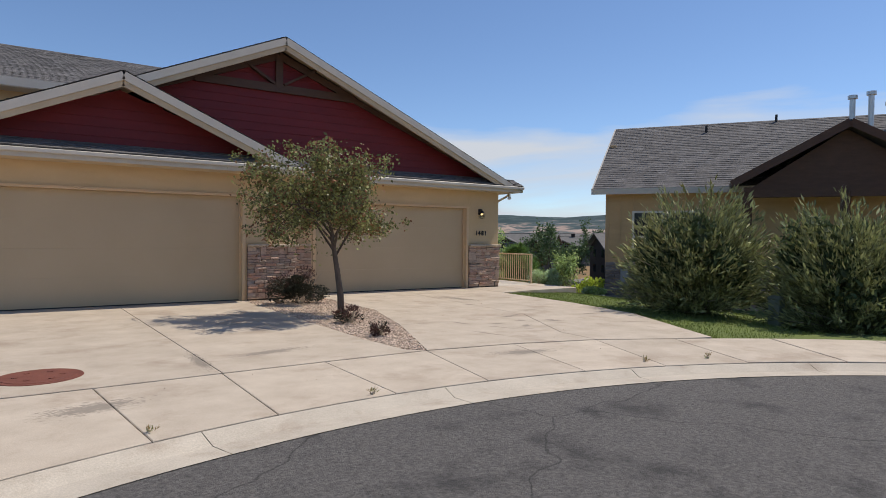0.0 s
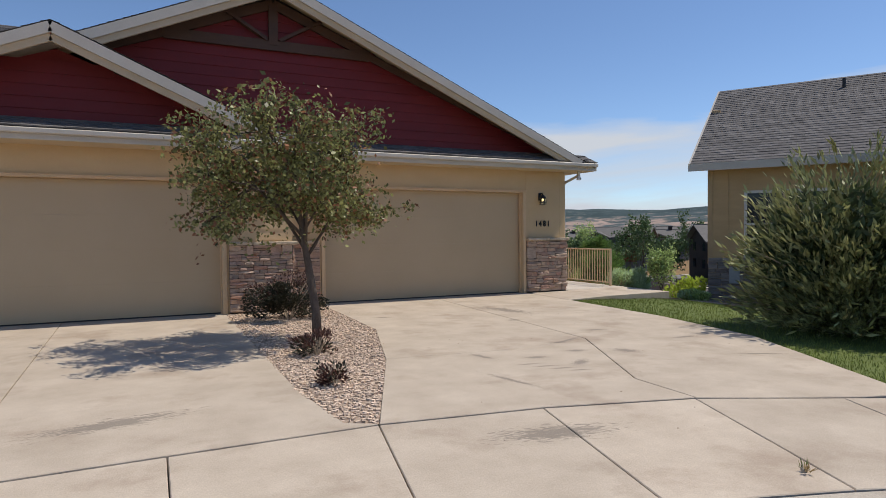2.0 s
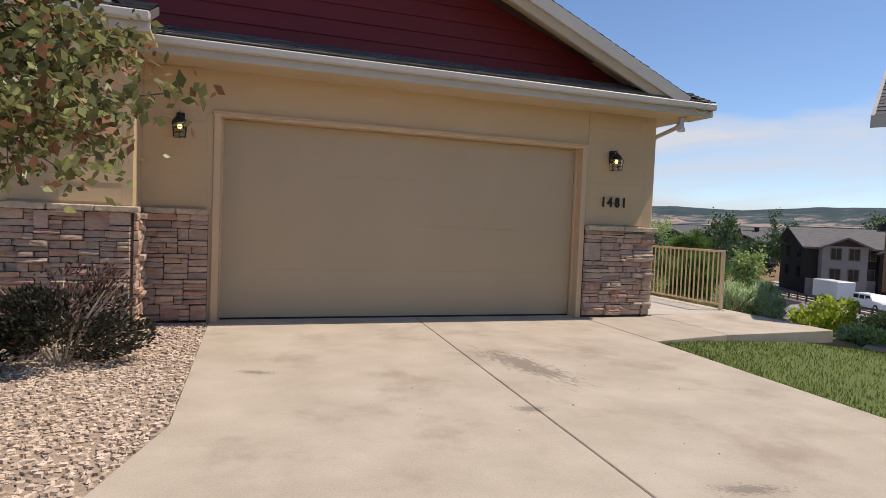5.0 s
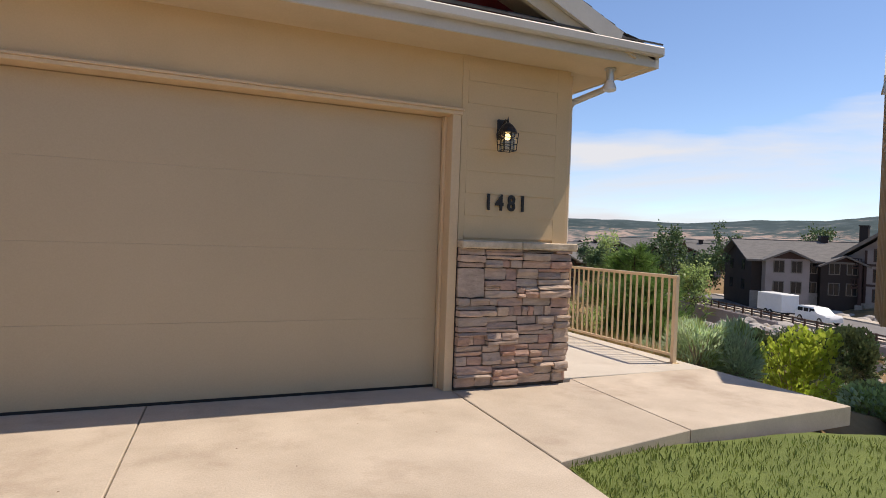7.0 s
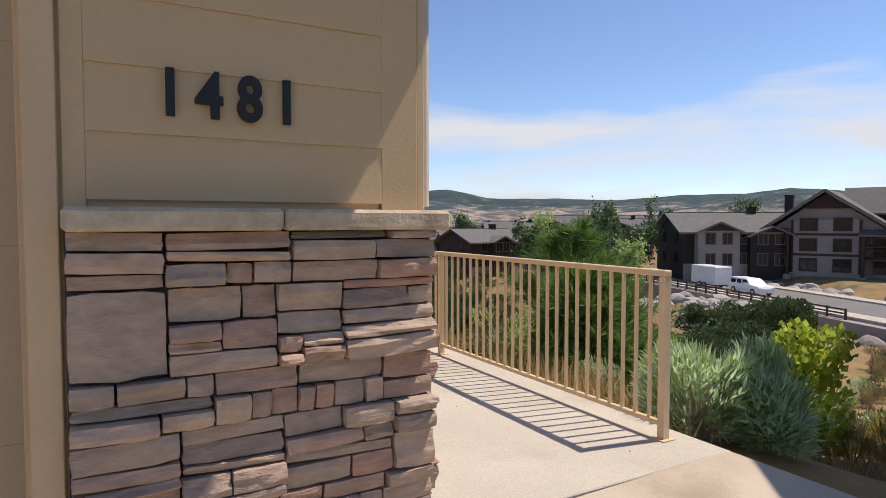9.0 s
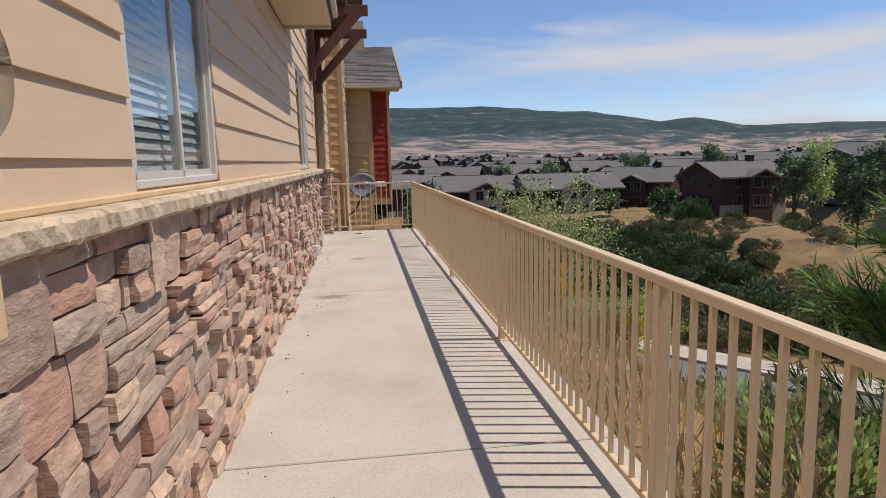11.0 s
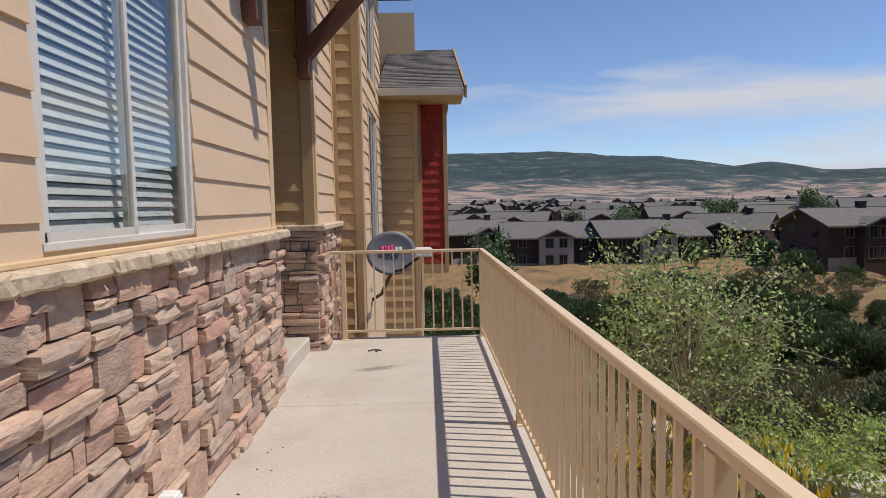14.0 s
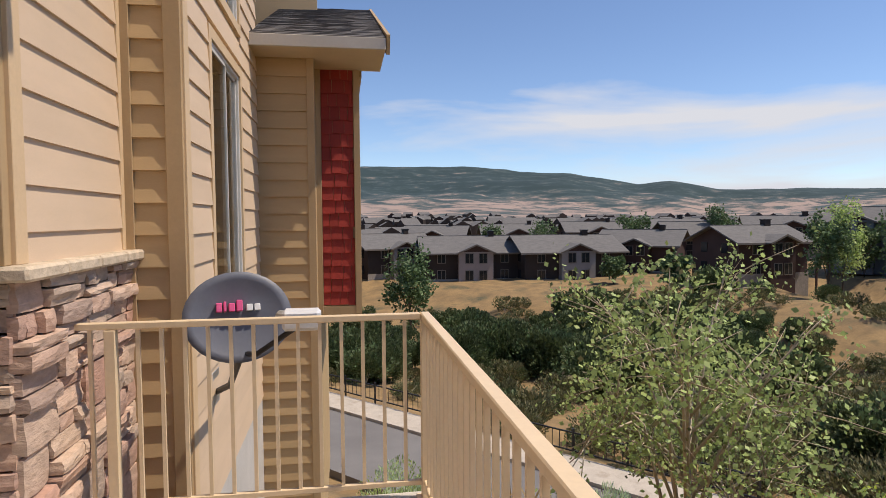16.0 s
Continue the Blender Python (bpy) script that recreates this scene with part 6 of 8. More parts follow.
def neighbour():
    def at(s, d, z):
        return NO + NA * s + NB * d + Vector((0, 0, z))
    h = thing("neighbour_house", "single-storey tan house with grey shingled roof and dark porch gable", "house")
    M = frame_of(NO, (NA.x, NA.y), (-NB.x, -NB.y))
    holes = [(0.94, 1.84, 0.86, 2.48), (2.05, 2.95, 0.86, 2.48)]
    wall_panel(M, 16.0, -1.4, 3.22, holes, h, 0.2, SIDING_DARK, "wall")
    E = frame_of(NO + NB * 4.4, (-NB.x, -NB.y), (-NA.x, -NA.y))
    wall_panel(E, 4.4, -3.5, 3.22, [], h, 0.2, SIDING_DARK, "wall")
    for k in range(4):
        part("batten", boxes(((k * 0.42 + 0.02, -0.022, 0.8), (k * 0.42 + 0.07, 0.0, 3.2))), SIDING_DARK, h, "", M) if k < 3 else None
    part("batten", boxes(((0.0, -0.024, 0.8), (0.09, 0.0, 3.2))), TRIM_DARK, h, "", M)
    for k in range(6):
        part("batten", boxes(((4.4 - 0.05 - k * 0.4, -0.022, 0.6), (4.4 - k * 0.4, 0.0, 3.2 + 0.2 * k))), SIDING_DARK, h, "", E)
    ledge_stone(h, M @ pose(0, -0.004, 0), 4.0, -0.75, 0.78, 51, STONES_DARK, size=1.25)
    part("stone_base", boxes(((4.0, -0.06, -1.2), (16, 0, 0.78))), STONE_DARK, h, "", M)
    part("foundation", boxes(((0.0, -0.02, -1.4), (4.0, 0.0, -0.75))), FOUND, h, "", M)
    for a, b, lo, hi in holes:
        w = part("window", boxes(((a - 0.07, -0.03, lo - 0.07), (a, 0.05, hi + 0.07)), ((b, -0.03, lo - 0.07), (b + 0.07, 0.05, hi + 0.07)), ((a, -0.03, hi), (b, 0.05, hi + 0.07)), ((a, -0.03, lo - 0.07), (b, 0.05, lo))), VINYL, h, "white framed window", M)
        hang("meeting_rail", boxes_mesh(((a, 0.0, (lo + hi) / 2 - 0.03), (b, 0.05, (lo + hi) / 2 + 0.03)), VINYL), w)
        hang("pane", boxes_mesh(((a, 0.03, lo), (b, 0.04, hi)), GLASS_DARK), w)
    part("utility_box", boxes(((0.52, -0.12, 0.1), (0.78, 0.0, 0.55)), bevel=0.01), CONDUIT, h, "grey utility box", M)
    # roof: long slope to the street side, a gable end facing the walkway
    r = SLOPE * 1.56
    ev, rd = -0.42, 4.15
    ze, zr = 3.30, 3.30 + (rd - ev) * r * 0.92
    bm = roof_plane(bmesh.new(), at(-0.40, ev, ze), at(16.5, ev, ze), at(16.5, rd, zr), at(-0.2, rd, zr), 0.15, 0.014)
    part("roof", bm, SHINGLE, h, "grey asphalt shingle roof")
    bm = roof_plane(bmesh.new(), at(-0.2, 4.7, zr - 0.36), at(16.5, 4.7, zr - 0.36), at(16.5, rd, zr), at(-0.2, rd, zr), 0.3, 0.014)
    part("roof", bm, SHINGLE, h)
    part("fascia", beam(bmesh.new(), at(-0.45, ev - 0.02, ze - 0.10), at(16.5, ev - 0.02, ze - 0.10), 0.04, 0.20), FASCIA, h)
    part("barge_board", beam(bmesh.new(), at(-0.42, ev, ze - 0.1), at(-0.22, rd, zr - 0.1), 0.05, 0.2), FASCIA, h)
    bm = bmesh.new()
    vs = [bm.verts.new(at(0.0, 0.1, 3.2)), bm.verts.new(at(0.0, 4.4, 3.2)), bm.verts.new(at(0.0, rd, zr - 0.15))]
    bm.faces.new(vs)
    ex = bmesh.ops.extrude_face_region(bm, geom=bm.faces[:])
    bmesh.ops.translate(bm, vec=NA * 0.15, verts=[v for v in ex["geom"] if isinstance(v, bmesh.types.BMVert)])
    part("gable", bm, SIDING_DARK, h)
    part("soffit", slab(bmesh.new(), [tuple(at(-0.45, ev, 0))[:2], tuple(at(16.4, ev, 0))[:2], tuple(at(16.4, 0.02, 0))[:2], tuple(at(-0.45, 0.02, 0))[:2]], 3.19, 3.215), SOFFIT, h)
    # rear half, set back behind the end gable
    bm = roof_plane(bmesh.new(), at(1.0, 8.7, ze), at(16.5, 8.7, ze), at(16.5, rd + 0.3, zr - 0.2), at(1.0, rd + 0.3, zr - 0.2), 0.3, 0.014)
    part("roof", bm, SHINGLE, h)
    R = frame_of(NO + NB * 8.3 + NA * 16.0, (-NA.x, -NA.y), (NB.x, NB.y))
    wall_panel(R, 14.6, -3.5, 3.22, [], h, 0.2, SIDING_DARK, "wall")
    wall_panel(frame_of(NO + NB * 8.3 + NA * 1.4, (-NB.x, -NB.y), (-NA.x, -NA.y)), 4.0, -3.5, 4.6, [], h, 0.2, SIDING_DARK, "wall")
    wall_panel(frame_of(NO + NA * 16.0, (NB.x, NB.y), (NA.x, NA.y)), 8.3, -3.5, 3.4, [], h, 0.2, SIDING_DARK, "wall")
    # shallow boxed-out bay on the end wall
    part("bay_box", boxes(((0.0, -0.2, 0.3), (1.9, 0.0, 5.2)), bevel=0.01), SIDING_DARK, h, "boxed-out bay", E)
    for k in range(6):
        part("batten", boxes(((k * 0.36, -0.225, 0.3), (k * 0.36 + 0.07, -0.2, 5.2))), TRIM_DARK, h, "", E)
    # porch gable
    s0, s1, f = 4.2, 9.4, -1.6
    sm, zg = (s0 + s1) / 2, 4.95
    for s in (s0 - 0.35, s1 + 0.35):
        bm = roof_plane(bmesh.new(), at(s, f - 0.4, 3.30), at(s, 2.6, 3.30), at(sm, 2.6, zg), at(sm, f - 0.4, zg), 0.15, 0.014)
        part("roof", bm, SHINGLE, h)
        part("barge_board", beam(bmesh.new(), at(s, f - 0.42, 3.22), at(sm, f - 0.42, zg - 0.08), 0.05, 0.22), TIMBER, h)
    bm = bmesh.new()
    vs = [bm.verts.new(at(s0, f, 3.0)), bm.verts.new(at(s1, f, 3.0)), bm.verts.new(at(sm, f, zg - 0.2))]
    bm.faces.new(vs)
    ex = bmesh.ops.extrude_face_region(bm, geom=bm.faces[:])
    bmesh.ops.translate(bm, vec=NB * 0.15, verts=[v for v in ex["geom"] if isinstance(v, bmesh.types.BMVert)])
    part("gable", bm, TIMBER, h, "dark brown porch gable")
    for s in (s0 + 0.1, sm, s1 - 0.1):
        p = at(s, f, 0)
        part("post", beam(bmesh.new(), (p.x, p.y, -1.2), (p.x, p.y, 3.0), 0.2, 0.2, (1, 0, 0)), TIMBER, h)
    p0, p1 = at(s0, f + 0.05, 3.0), at(s1, f + 0.05, 3.0)
    part("porch_beam", beam(bmesh.new(), p0, p1, 0.2, 0.3), TIMBER, h)
    for s, d, hh in ((7.85, 3.2, 1.10), (8.4, 3.2, 1.20), (8.9, 3.0, 0.9)):
        p = at(s, d, ze + (d - ev) * r * 0.92 - 0.1)
        v = part("flue", tube(bmesh.new(), [p, p + Vector((0, 0, hh))], 0.09 if hh > 1 else 0.06, 12), METERMETAL, h, "galvanised flue pipe")
        hang("cap", tube_mesh([p + Vector((0, 0, hh)), p + Vector((0, 0, hh + 0.12))], 0.15, METERMETAL), v)
    for s, d in ((3.2, 3.4), (5.6, 4.0)):
        p = at(s, d, ze + (d - ev) * r * 0.92 - 0.05)
        part("vent", tube(bmesh.new(), [p, p + Vector((0, 0, 0.32))], 0.045, 8), BLACK, h)


def boxes_mesh(item, material):
    me = bpy.data.meshes.new("piece")
    bm = boxes(item)
    bm.to_mesh(me)
    bm.free()
    me.materials.append(material)
    return me


def tube_mesh(pts, r, material):
    me = bpy.data.meshes.new("piece")
    bm = tube(bmesh.new(), pts, r, 12)
    bm.to_mesh(me)
    bm.free()
    me.materials.append(material)
    return me


neighbour()


def willow(at, radii, seed):
    """A big arching shrub of long slim leaves."""
    t = thing("willow_shrub", "large arching grey-green willow shrub beside the lawn", "shrub", at, group="willow shrubs")
    rng = np.random.default_rng(seed)
    rnd = random.Random(seed)
    bm = bmesh.new()
    pts, along = [], []
    for i in range(560):
        a, out, up = rnd.uniform(0, 6.28), rnd.uniform(0.25, 1.0) ** 0.7, rnd.uniform(0.12, 1.0)
        e = Vector((math.cos(a) * radii[0] * out, math.sin(a) * radii[1] * out, radii[2] * 2 * up * math.sqrt(max(0.05, 1 - 0.80 * out * out))))
        m = Vector((e.x * 0.35, e.y * 0.35, e.z * 0.62))
        if i < 70:
            tube(bm, [(e.x * 0.05, e.y * 0.05, -0.1), m, e], [0.022, 0.014, 0.003], 4)
        for k in range(56):
            s = rnd.uniform(0.25, 1.02)
            p = Vector((e.x * 0.05, e.y * 0.05, 0)) * (1 - s) ** 2 + m * 2 * s * (1 - s) + e * s * s
            d = (e - m).normalized()
            pts.append((p.x + rnd.gauss(0, 0.045), p.y + rnd.gauss(0, 0.045), max(0.05, p.z + rnd.gauss(0, 0.045))))
            along.append((d.x, d.y, d.z + 0.3))
    part("stem_mass", bm, TWIG, t)["kind"] = "stuff"
    hang("foliage", leaves(np.array(pts), 0.15, LEAF_WILLOW, "foliage", 0.24, 0.0, seed, np.array(along)), t)
    # a core of darker leaves puts the shrub's inner shade into colour
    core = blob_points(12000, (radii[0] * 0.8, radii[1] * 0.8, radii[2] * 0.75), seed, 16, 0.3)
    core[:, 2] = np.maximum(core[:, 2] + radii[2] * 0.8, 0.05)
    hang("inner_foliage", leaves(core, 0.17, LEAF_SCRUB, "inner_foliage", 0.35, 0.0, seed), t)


def gravel_strip():
    """A gravel bed between the lawn and the neighbouring wall."""
    verts, faces, rows, cols = [], [], 30, 6
    for i in range(rows + 1):
        for k in range(cols + 1):
            p = NO + NA * (-0.3 + 9.0 * i / rows) - NB * (0.12 + 1.75 * k / cols + 0.05 * noise.noise((i * 0.4, k, 2)))
            verts.append((p.x, p.y, lawn_z(p.x, p.y) + 0.025))
    for i in range(rows):
        for k in range(cols):
            a = i * (cols + 1) + k
            faces.append((a, a + 1, a + cols + 2, a + cols + 1))
    tagged(new("ground_gravel", mesh_of("ground_gravel", verts, faces, GRAVEL, True)), "pale gravel strip along the neighbouring wall", "gravel", "", "structure")


gravel_strip()
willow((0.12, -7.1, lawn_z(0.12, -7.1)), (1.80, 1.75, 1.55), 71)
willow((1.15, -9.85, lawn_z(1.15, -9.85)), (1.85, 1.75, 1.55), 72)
b = thing("utility_pedestal", "short grey-green utility pedestal in front of the shrubs", "utility box", (0.2, -8.9, lawn_z(0.2, -8.9) - 0.05))
part("body", boxes(((-0.12, -0.12, 0.0), (0.12, 0.12, 0.60)), bevel=0.02), PEDESTAL, b)
part("lid", boxes(((-0.14, -0.14, 0.58), (0.14, 0.14, 0.67)), bevel=0.03), PEDESTAL, b, "domed lid")

outlet = thing("outlet_cover", "white outlet cover low on the stone wall", "outlet", (0.105, 10.1, 0.22))
part("plate", boxes(((-0.06, -0.035, -0.075), (0.02, 0.035, 0.075)), bevel=0.006), WHITEPAINT, outlet)
part("flap", boxes(((0.02, -0.028, -0.06), (0.03, 0.028, 0.06)), bevel=0.004), PVC, outlet)
pebbles("debris", "fallen stone chips and dry leaves along the foot of the wall", [(0.12, 0.4), (0.34, 0.4), (0.30, 12.4), (0.12, 12.4)], 50, 0.004, 0.003, 0.010, 19, MORTAR)
pebbles("grit", "scattered grit on the walkway", [(0.2, 0.4), (1.8, 0.4), (1.8, 14.3), (0.2, 14.3)], 30, 0.004, 0.002, 0.006, 20, MORTAR)
pebbles("grit", "scattered pebbles and grit on the driveway", [(-6.3, -0.3), (-1.4, -0.3), (-1.9, -6.8), (-4.5, -9.8), (-12.5, -9.8), (-12.5, -8), (-7.6, -8.4)], 70, 0.0, 0.003, 0.008, 21, GRAVEL)
twig = thing("fallen_twig", "small dry twig lying on the walkway", "twig", (0.66, 13.9, 0.008))
part("stick", tube(bmesh.new(), [(-0.07, 0.0, 0.0), (0.0, 0.02, 0.012), (0.08, 0.01, 0.0)], 0.008, 6), BARK, twig)
part("shoot", tube(bmesh.new(), [(0.0, 0.02, 0.01), (0.03, -0.04, 0.0)], 0.006, 6), BARK, twig)

# ---- slope below the railing ----


def on_land(x, y):
    return (x, y, land(x, y) - 0.02)


def pine(at, height, seed):
    """A young pine: whorls of limbs with long needles."""
    t = thing("pine_tree", "young bright green pine growing below the railing", "tree", at)
    rnd = random.Random(seed)
    bm = bmesh.new()
    tube(bm, [(0, 0, -0.1), (0.03, 0, height * 0.5), (0, 0.02, height)], [0.09, 0.06, 0.012], 9)
    part("trunk", bm, BARK, t)
    bm, pts, along = bmesh.new(), [], []
    for k in range(135):
        f = rnd.uniform(0.08, 0.98)
        z = height * f
        a = rnd.uniform(0, 6.28)
        ln = (1 - f) ** 0.7 * height * 0.50 + 0.16
        ln *= rnd.uniform(0.65, 1.1)
        e = Vector((math.cos(a) * ln, math.sin(a) * ln, z + ln * rnd.uniform(0.25, 0.75)))
        m = Vector((math.cos(a) * ln * 0.55, math.sin(a) * ln * 0.55, z + ln * 0.1))
        tube(bm, [(0, 0, z), m, e], [0.018, 0.012, 0.005], 5)
        for j in range(130):
            s = rnd.uniform(0.25, 1.0)
            p = Vector((0, 0, z)) * (1 - s) ** 2 + m * 2 * s * (1 - s) + e * s * s
            d = (e - m).normalized()
            pts.append(tuple(p))
            along.append((d.x * 0.9 + rnd.gauss(0, 0.45), d.y * 0.9 + rnd.gauss(0, 0.45), d.z * 0.9 + rnd.gauss(0, 0.45)))
    part("limb_whorl", bm, BARK, t)
    hang("needles", leaves(np.array(pts), 0.19, LEAF_PINE, "needles", 0.065, 0.0, seed, np.array(along)), t)


pine((4.9, 4.7, land(4.9, 4.7) - 0.1), 3.0, 5)
pine((3.9, 3.4, land(3.9, 3.4) - 0.1), 1.6, 6)

limb_tree("tree", "thin tree with pale twigs and fresh green leaves on the slope", (6.45, 19.5, land(6.45, 19.5) - 0.1), 0.2, [(LEAF_FRESH, 0.85), (LEAF_OLIVE, 0.15)], 6.8, (2.1, 2.1, 2.4), 4.05, 33, 7500, 0.08, TWIG, limbs=24, twigs=200, r0=0.10, slim=0.75, lumps=12, split=True, loose=0.06, fill=0.04)
limb_tree("tree", "leafy green sapling below the walkway", (8.4, 18.6, land(8.4, 18.6) - 0.1), 0.2, [(LEAF_FRESH, 0.8), (LEAF_LIME, 0.2)], 3.7, (1.7, 1.6, 1.2), 2.2, 34, 7500, 0.07, TWIG, limbs=16, twigs=80, r0=0.06, slim=0.75, lumps=12, split=True, loose=0.07, fill=0.08)
shrub("rabbitbrush", "feathery blue-green rabbitbrush at the end of the railing", on_land(2.66, 0.84), (0.46, 0.42, 0.36), 5200, 0.10, [(LEAF_SAGE, 0.7), (LEAF_FRESH, 0.3)], 41, 0.16, 14, 20, 0.3)
shrub("rabbitbrush", "feathery blue-green rabbitbrush against the landing's edge", on_land(3.02, 0.52), (0.36, 0.36, 0.36), 5000, 0.10, [(LEAF_SAGE, 0.85), (LEAF_FRESH, 0.15)], 47, 0.16, 12, 18, 0.3)
shrub("rabbitbrush", "grey-green rabbitbrush by the landing", on_land(5.3, -0.2), (0.5, 0.5, 0.36), 5000, 0.09, [(LEAF_SAGE, 1.0)], 42, 0.09, 12, 16, 1.0)
shrub("currant_bush", "yellow-green leafy bush below the landing", (7.55, 3.12, -1.98), (1.05, 1.0, 1.06), 3000, 0.10, [(LEAF_LIME, 1.0)], 43, 0.8, 14, 14, 0.3)
shrub("currant_bush", "low green bush beside the neighbour's wall", on_land(3.7, -0.75)[:2] + (-0.6,), (0.55, 0.42, 0.28), 2600, 0.07, [(LEAF_FRESH, 0.6), (LEAF_SAGE, 0.4)], 44, 0.6, 9, 8, 0.3)


def brush_master(name, label, radii, n, size, mats, seed, slim, up):
    return shrub(name, label, (0, 0, 0), radii, n, size, mats, seed, slim, 10, 8, up)


def scatter():
    """Brush over the near slope and scrub oak over the ravine."""
    rnd = random.Random(77)
    near = [brush_master("sagebrush", "silver-green sagebrush on the dry slope", (0.42, 0.42, 0.30), 1500, 0.06, [(LEAF_SAGE, 0.8), (LEAF_OLIVE, 0.2)], 81, 0.2, 0.7),
            brush_master("dry_brush", "dry straw-coloured brush on the slope", (0.38, 0.38, 0.32), 1100, 0.16, [(LEAF_STRAW, 0.85), (LEAF_OLIVE, 0.15)], 82, 0.05, 1.4),
            brush_master("flowering_brush", "yellow-flowered rabbitbrush on the slope", (0.42, 0.42, 0.36), 1500, 0.06, [(LEAF_OLIVE, 0.5), (LEAF_YELLOW, 0.5)], 83, 0.3, 0.6),
            brush_master("green_brush", "olive green brush on the slope", (0.5, 0.5, 0.42), 1500, 0.07, [(LEAF_OLIVE, 0.6), (LEAF_FRESH, 0.4)], 84, 0.4, 0.5)]
    used = [False] * 4

    def put(master, i, x, y, s, sz=1.0):
        m = Matrix.Translation(on_land(x, y)) @ Matrix.Rotation(rnd.uniform(0, 6.28), 4, "Z")
        if not used[i]:
            used[i] = True
            master.matrix_basis = m
            ob = master
        else:
            ob = copy_thing(master, m)
        ob.scale = (s, s, s * sz)

    made = 0
    while made < 190:
        x, y = rnd.uniform(2.5, 17), rnd.uniform(0.8, 29)
        dx, dy = x - ROAD_AT.x, y - ROAD_AT.y
        s = -(dx * ROAD_OUT.x + dy * ROAD_OUT.y)
        if s < 5.0 or (y < 2.5 and x < 6):
            continue
        close = x < 4.2
        i = rnd.choices((0, 1, 2, 3), (3, 4, 1.0 if y < 7 else 1.8, 3))[0]
        put(near[i], i, x, y, rnd.uniform(0.6, 1.15) * (0.85 if close else 1.25))
        made += 1
    made = 0
    while made < 70:
        x, y = rnd.uniform(11, 44), rnd.uniform(-2, 26)
        if -((x - ROAD_AT.x) * ROAD_OUT.x + (y - ROAD_AT.y) * ROAD_OUT.y) < 4.5 and ((x - ROAD_AT.x) * ROAD_OUT.x + (y - ROAD_AT.y) * ROAD_OUT.y) < 5:
            continue
        i = rnd.choices((0, 1, 2, 3), (2, 3, 0.5, 3))[0]
        put(near[i], i, x, y, rnd.uniform(1.2, 2.2))
        made += 1
    for k in range(70):
        r, deg = 13.5 + 22 * rnd.random(), rnd.uniform(56.5, 70)
        i = rnd.choices((0, 1, 3), (2, 2, 3))[0]
        put(near[i], i, -2.4 + r * math.sin(radians(deg)), -3.3 + r * math.cos(radians(deg)), rnd.uniform(0.9, 1.6))
    for x, y in ((3.0, 8.6), (3.5, 9.3), (3.1, 10.1), (3.8, 8.2), (3.4, 11.0)):
        put(near[2], 2, x, y, rnd.uniform(0.9, 1.2))
    scrub = [shrub("scrub_oak", "rounded dark green scrub oak in the ravine", (0, 0, 0), (1.6, 1.5, 1.05), 6500, 0.13, [(LEAF_SCRUB, 0.85), (LEAF_FAR, 0.15)], 91 + k, 0.7, 18, 6, 0.2) for k in range(3)]
    sage = shrub("far_sagebrush", "grey-green sagebrush across the ravine", (0, 0, 0), (0.9, 0.9, 0.5), 1700, 0.11, [(LEAF_OLIVE, 0.75), (LEAF_SCRUB, 0.25)], 96, 0.4, 12, 3, 0.4)
    masters = [*scrub, sage]
    used2 = [False] * 4
    made = 0
    count = [0, 0]
    while made < 470:
        deg, r = rnd.uniform(-6, 70), 26 + 52 * rnd.random() ** 1.2
        x, y = 1.5 + r * math.sin(radians(deg)), 8 + r * math.cos(radians(deg))
        dx, dy = x - ROAD_AT.x, y - ROAD_AT.y
        s = dx * ROAD_OUT.x + dy * ROAD_OUT.y
        if s < 6 or s > 58 or (deg > 44 and r > 44):
            continue
        if deg < 9 and rnd.random() < 0.75:
            continue
        thick = noise.noise((x * 0.06, y * 0.06, 7.7))
        i = rnd.randrange(3) if thick + rnd.uniform(-0.2, 0.2) > 0.06 else 3
        if deg > 22 and s < 30 and rnd.random() < 0.7:
            i = 3
        if math.hypot(x - 44, y - 55) < 11:
            if rnd.random() < 0.5:
                continue
        if count[i == 3] >= 285:
            continue
        count[i == 3] += 1
        m = Matrix.Translation(on_land(x, y)) @ Matrix.Rotation(rnd.uniform(0, 6.28), 4, "Z")
        if not used2[i]:
            used2[i] = True
            masters[i].matrix_basis = m
            ob = masters[i]
        else:
            ob = copy_thing(masters[i], m)
        k = rnd.uniform(0.8, 1.75) if i < 3 else rnd.uniform(0.8, 1.8)
        ob.scale = (k, k, k * rnd.uniform(0.85, 1.2))
        made += 1
    # dry grass as one mass over the near slope
    rng = np.random.default_rng(9)
    pts = []
    while len(pts) < 30000:
        x, y = 2.2 + 12 * rng.random() ** 1.5, rng.uniform(0.6, 28)
        if -((x - ROAD_AT.x) * ROAD_OUT.x + (y - ROAD_AT.y) * ROAD_OUT.y) > 4.6:
            pts.append((x, y, land(x, y) - 0.01))
    up = np.tile(np.array([[0, 0, 1.1]]), (len(pts), 1))
    tagged(new("dry_grass", leaves(np.array(pts), 0.26, LEAF_STRAW, "dry_grass", 0.045, 0.0, 9, up)), "thin dry straw grass on the slope", "grass", "", "stuff")


scatter()

# ---- lower road ----


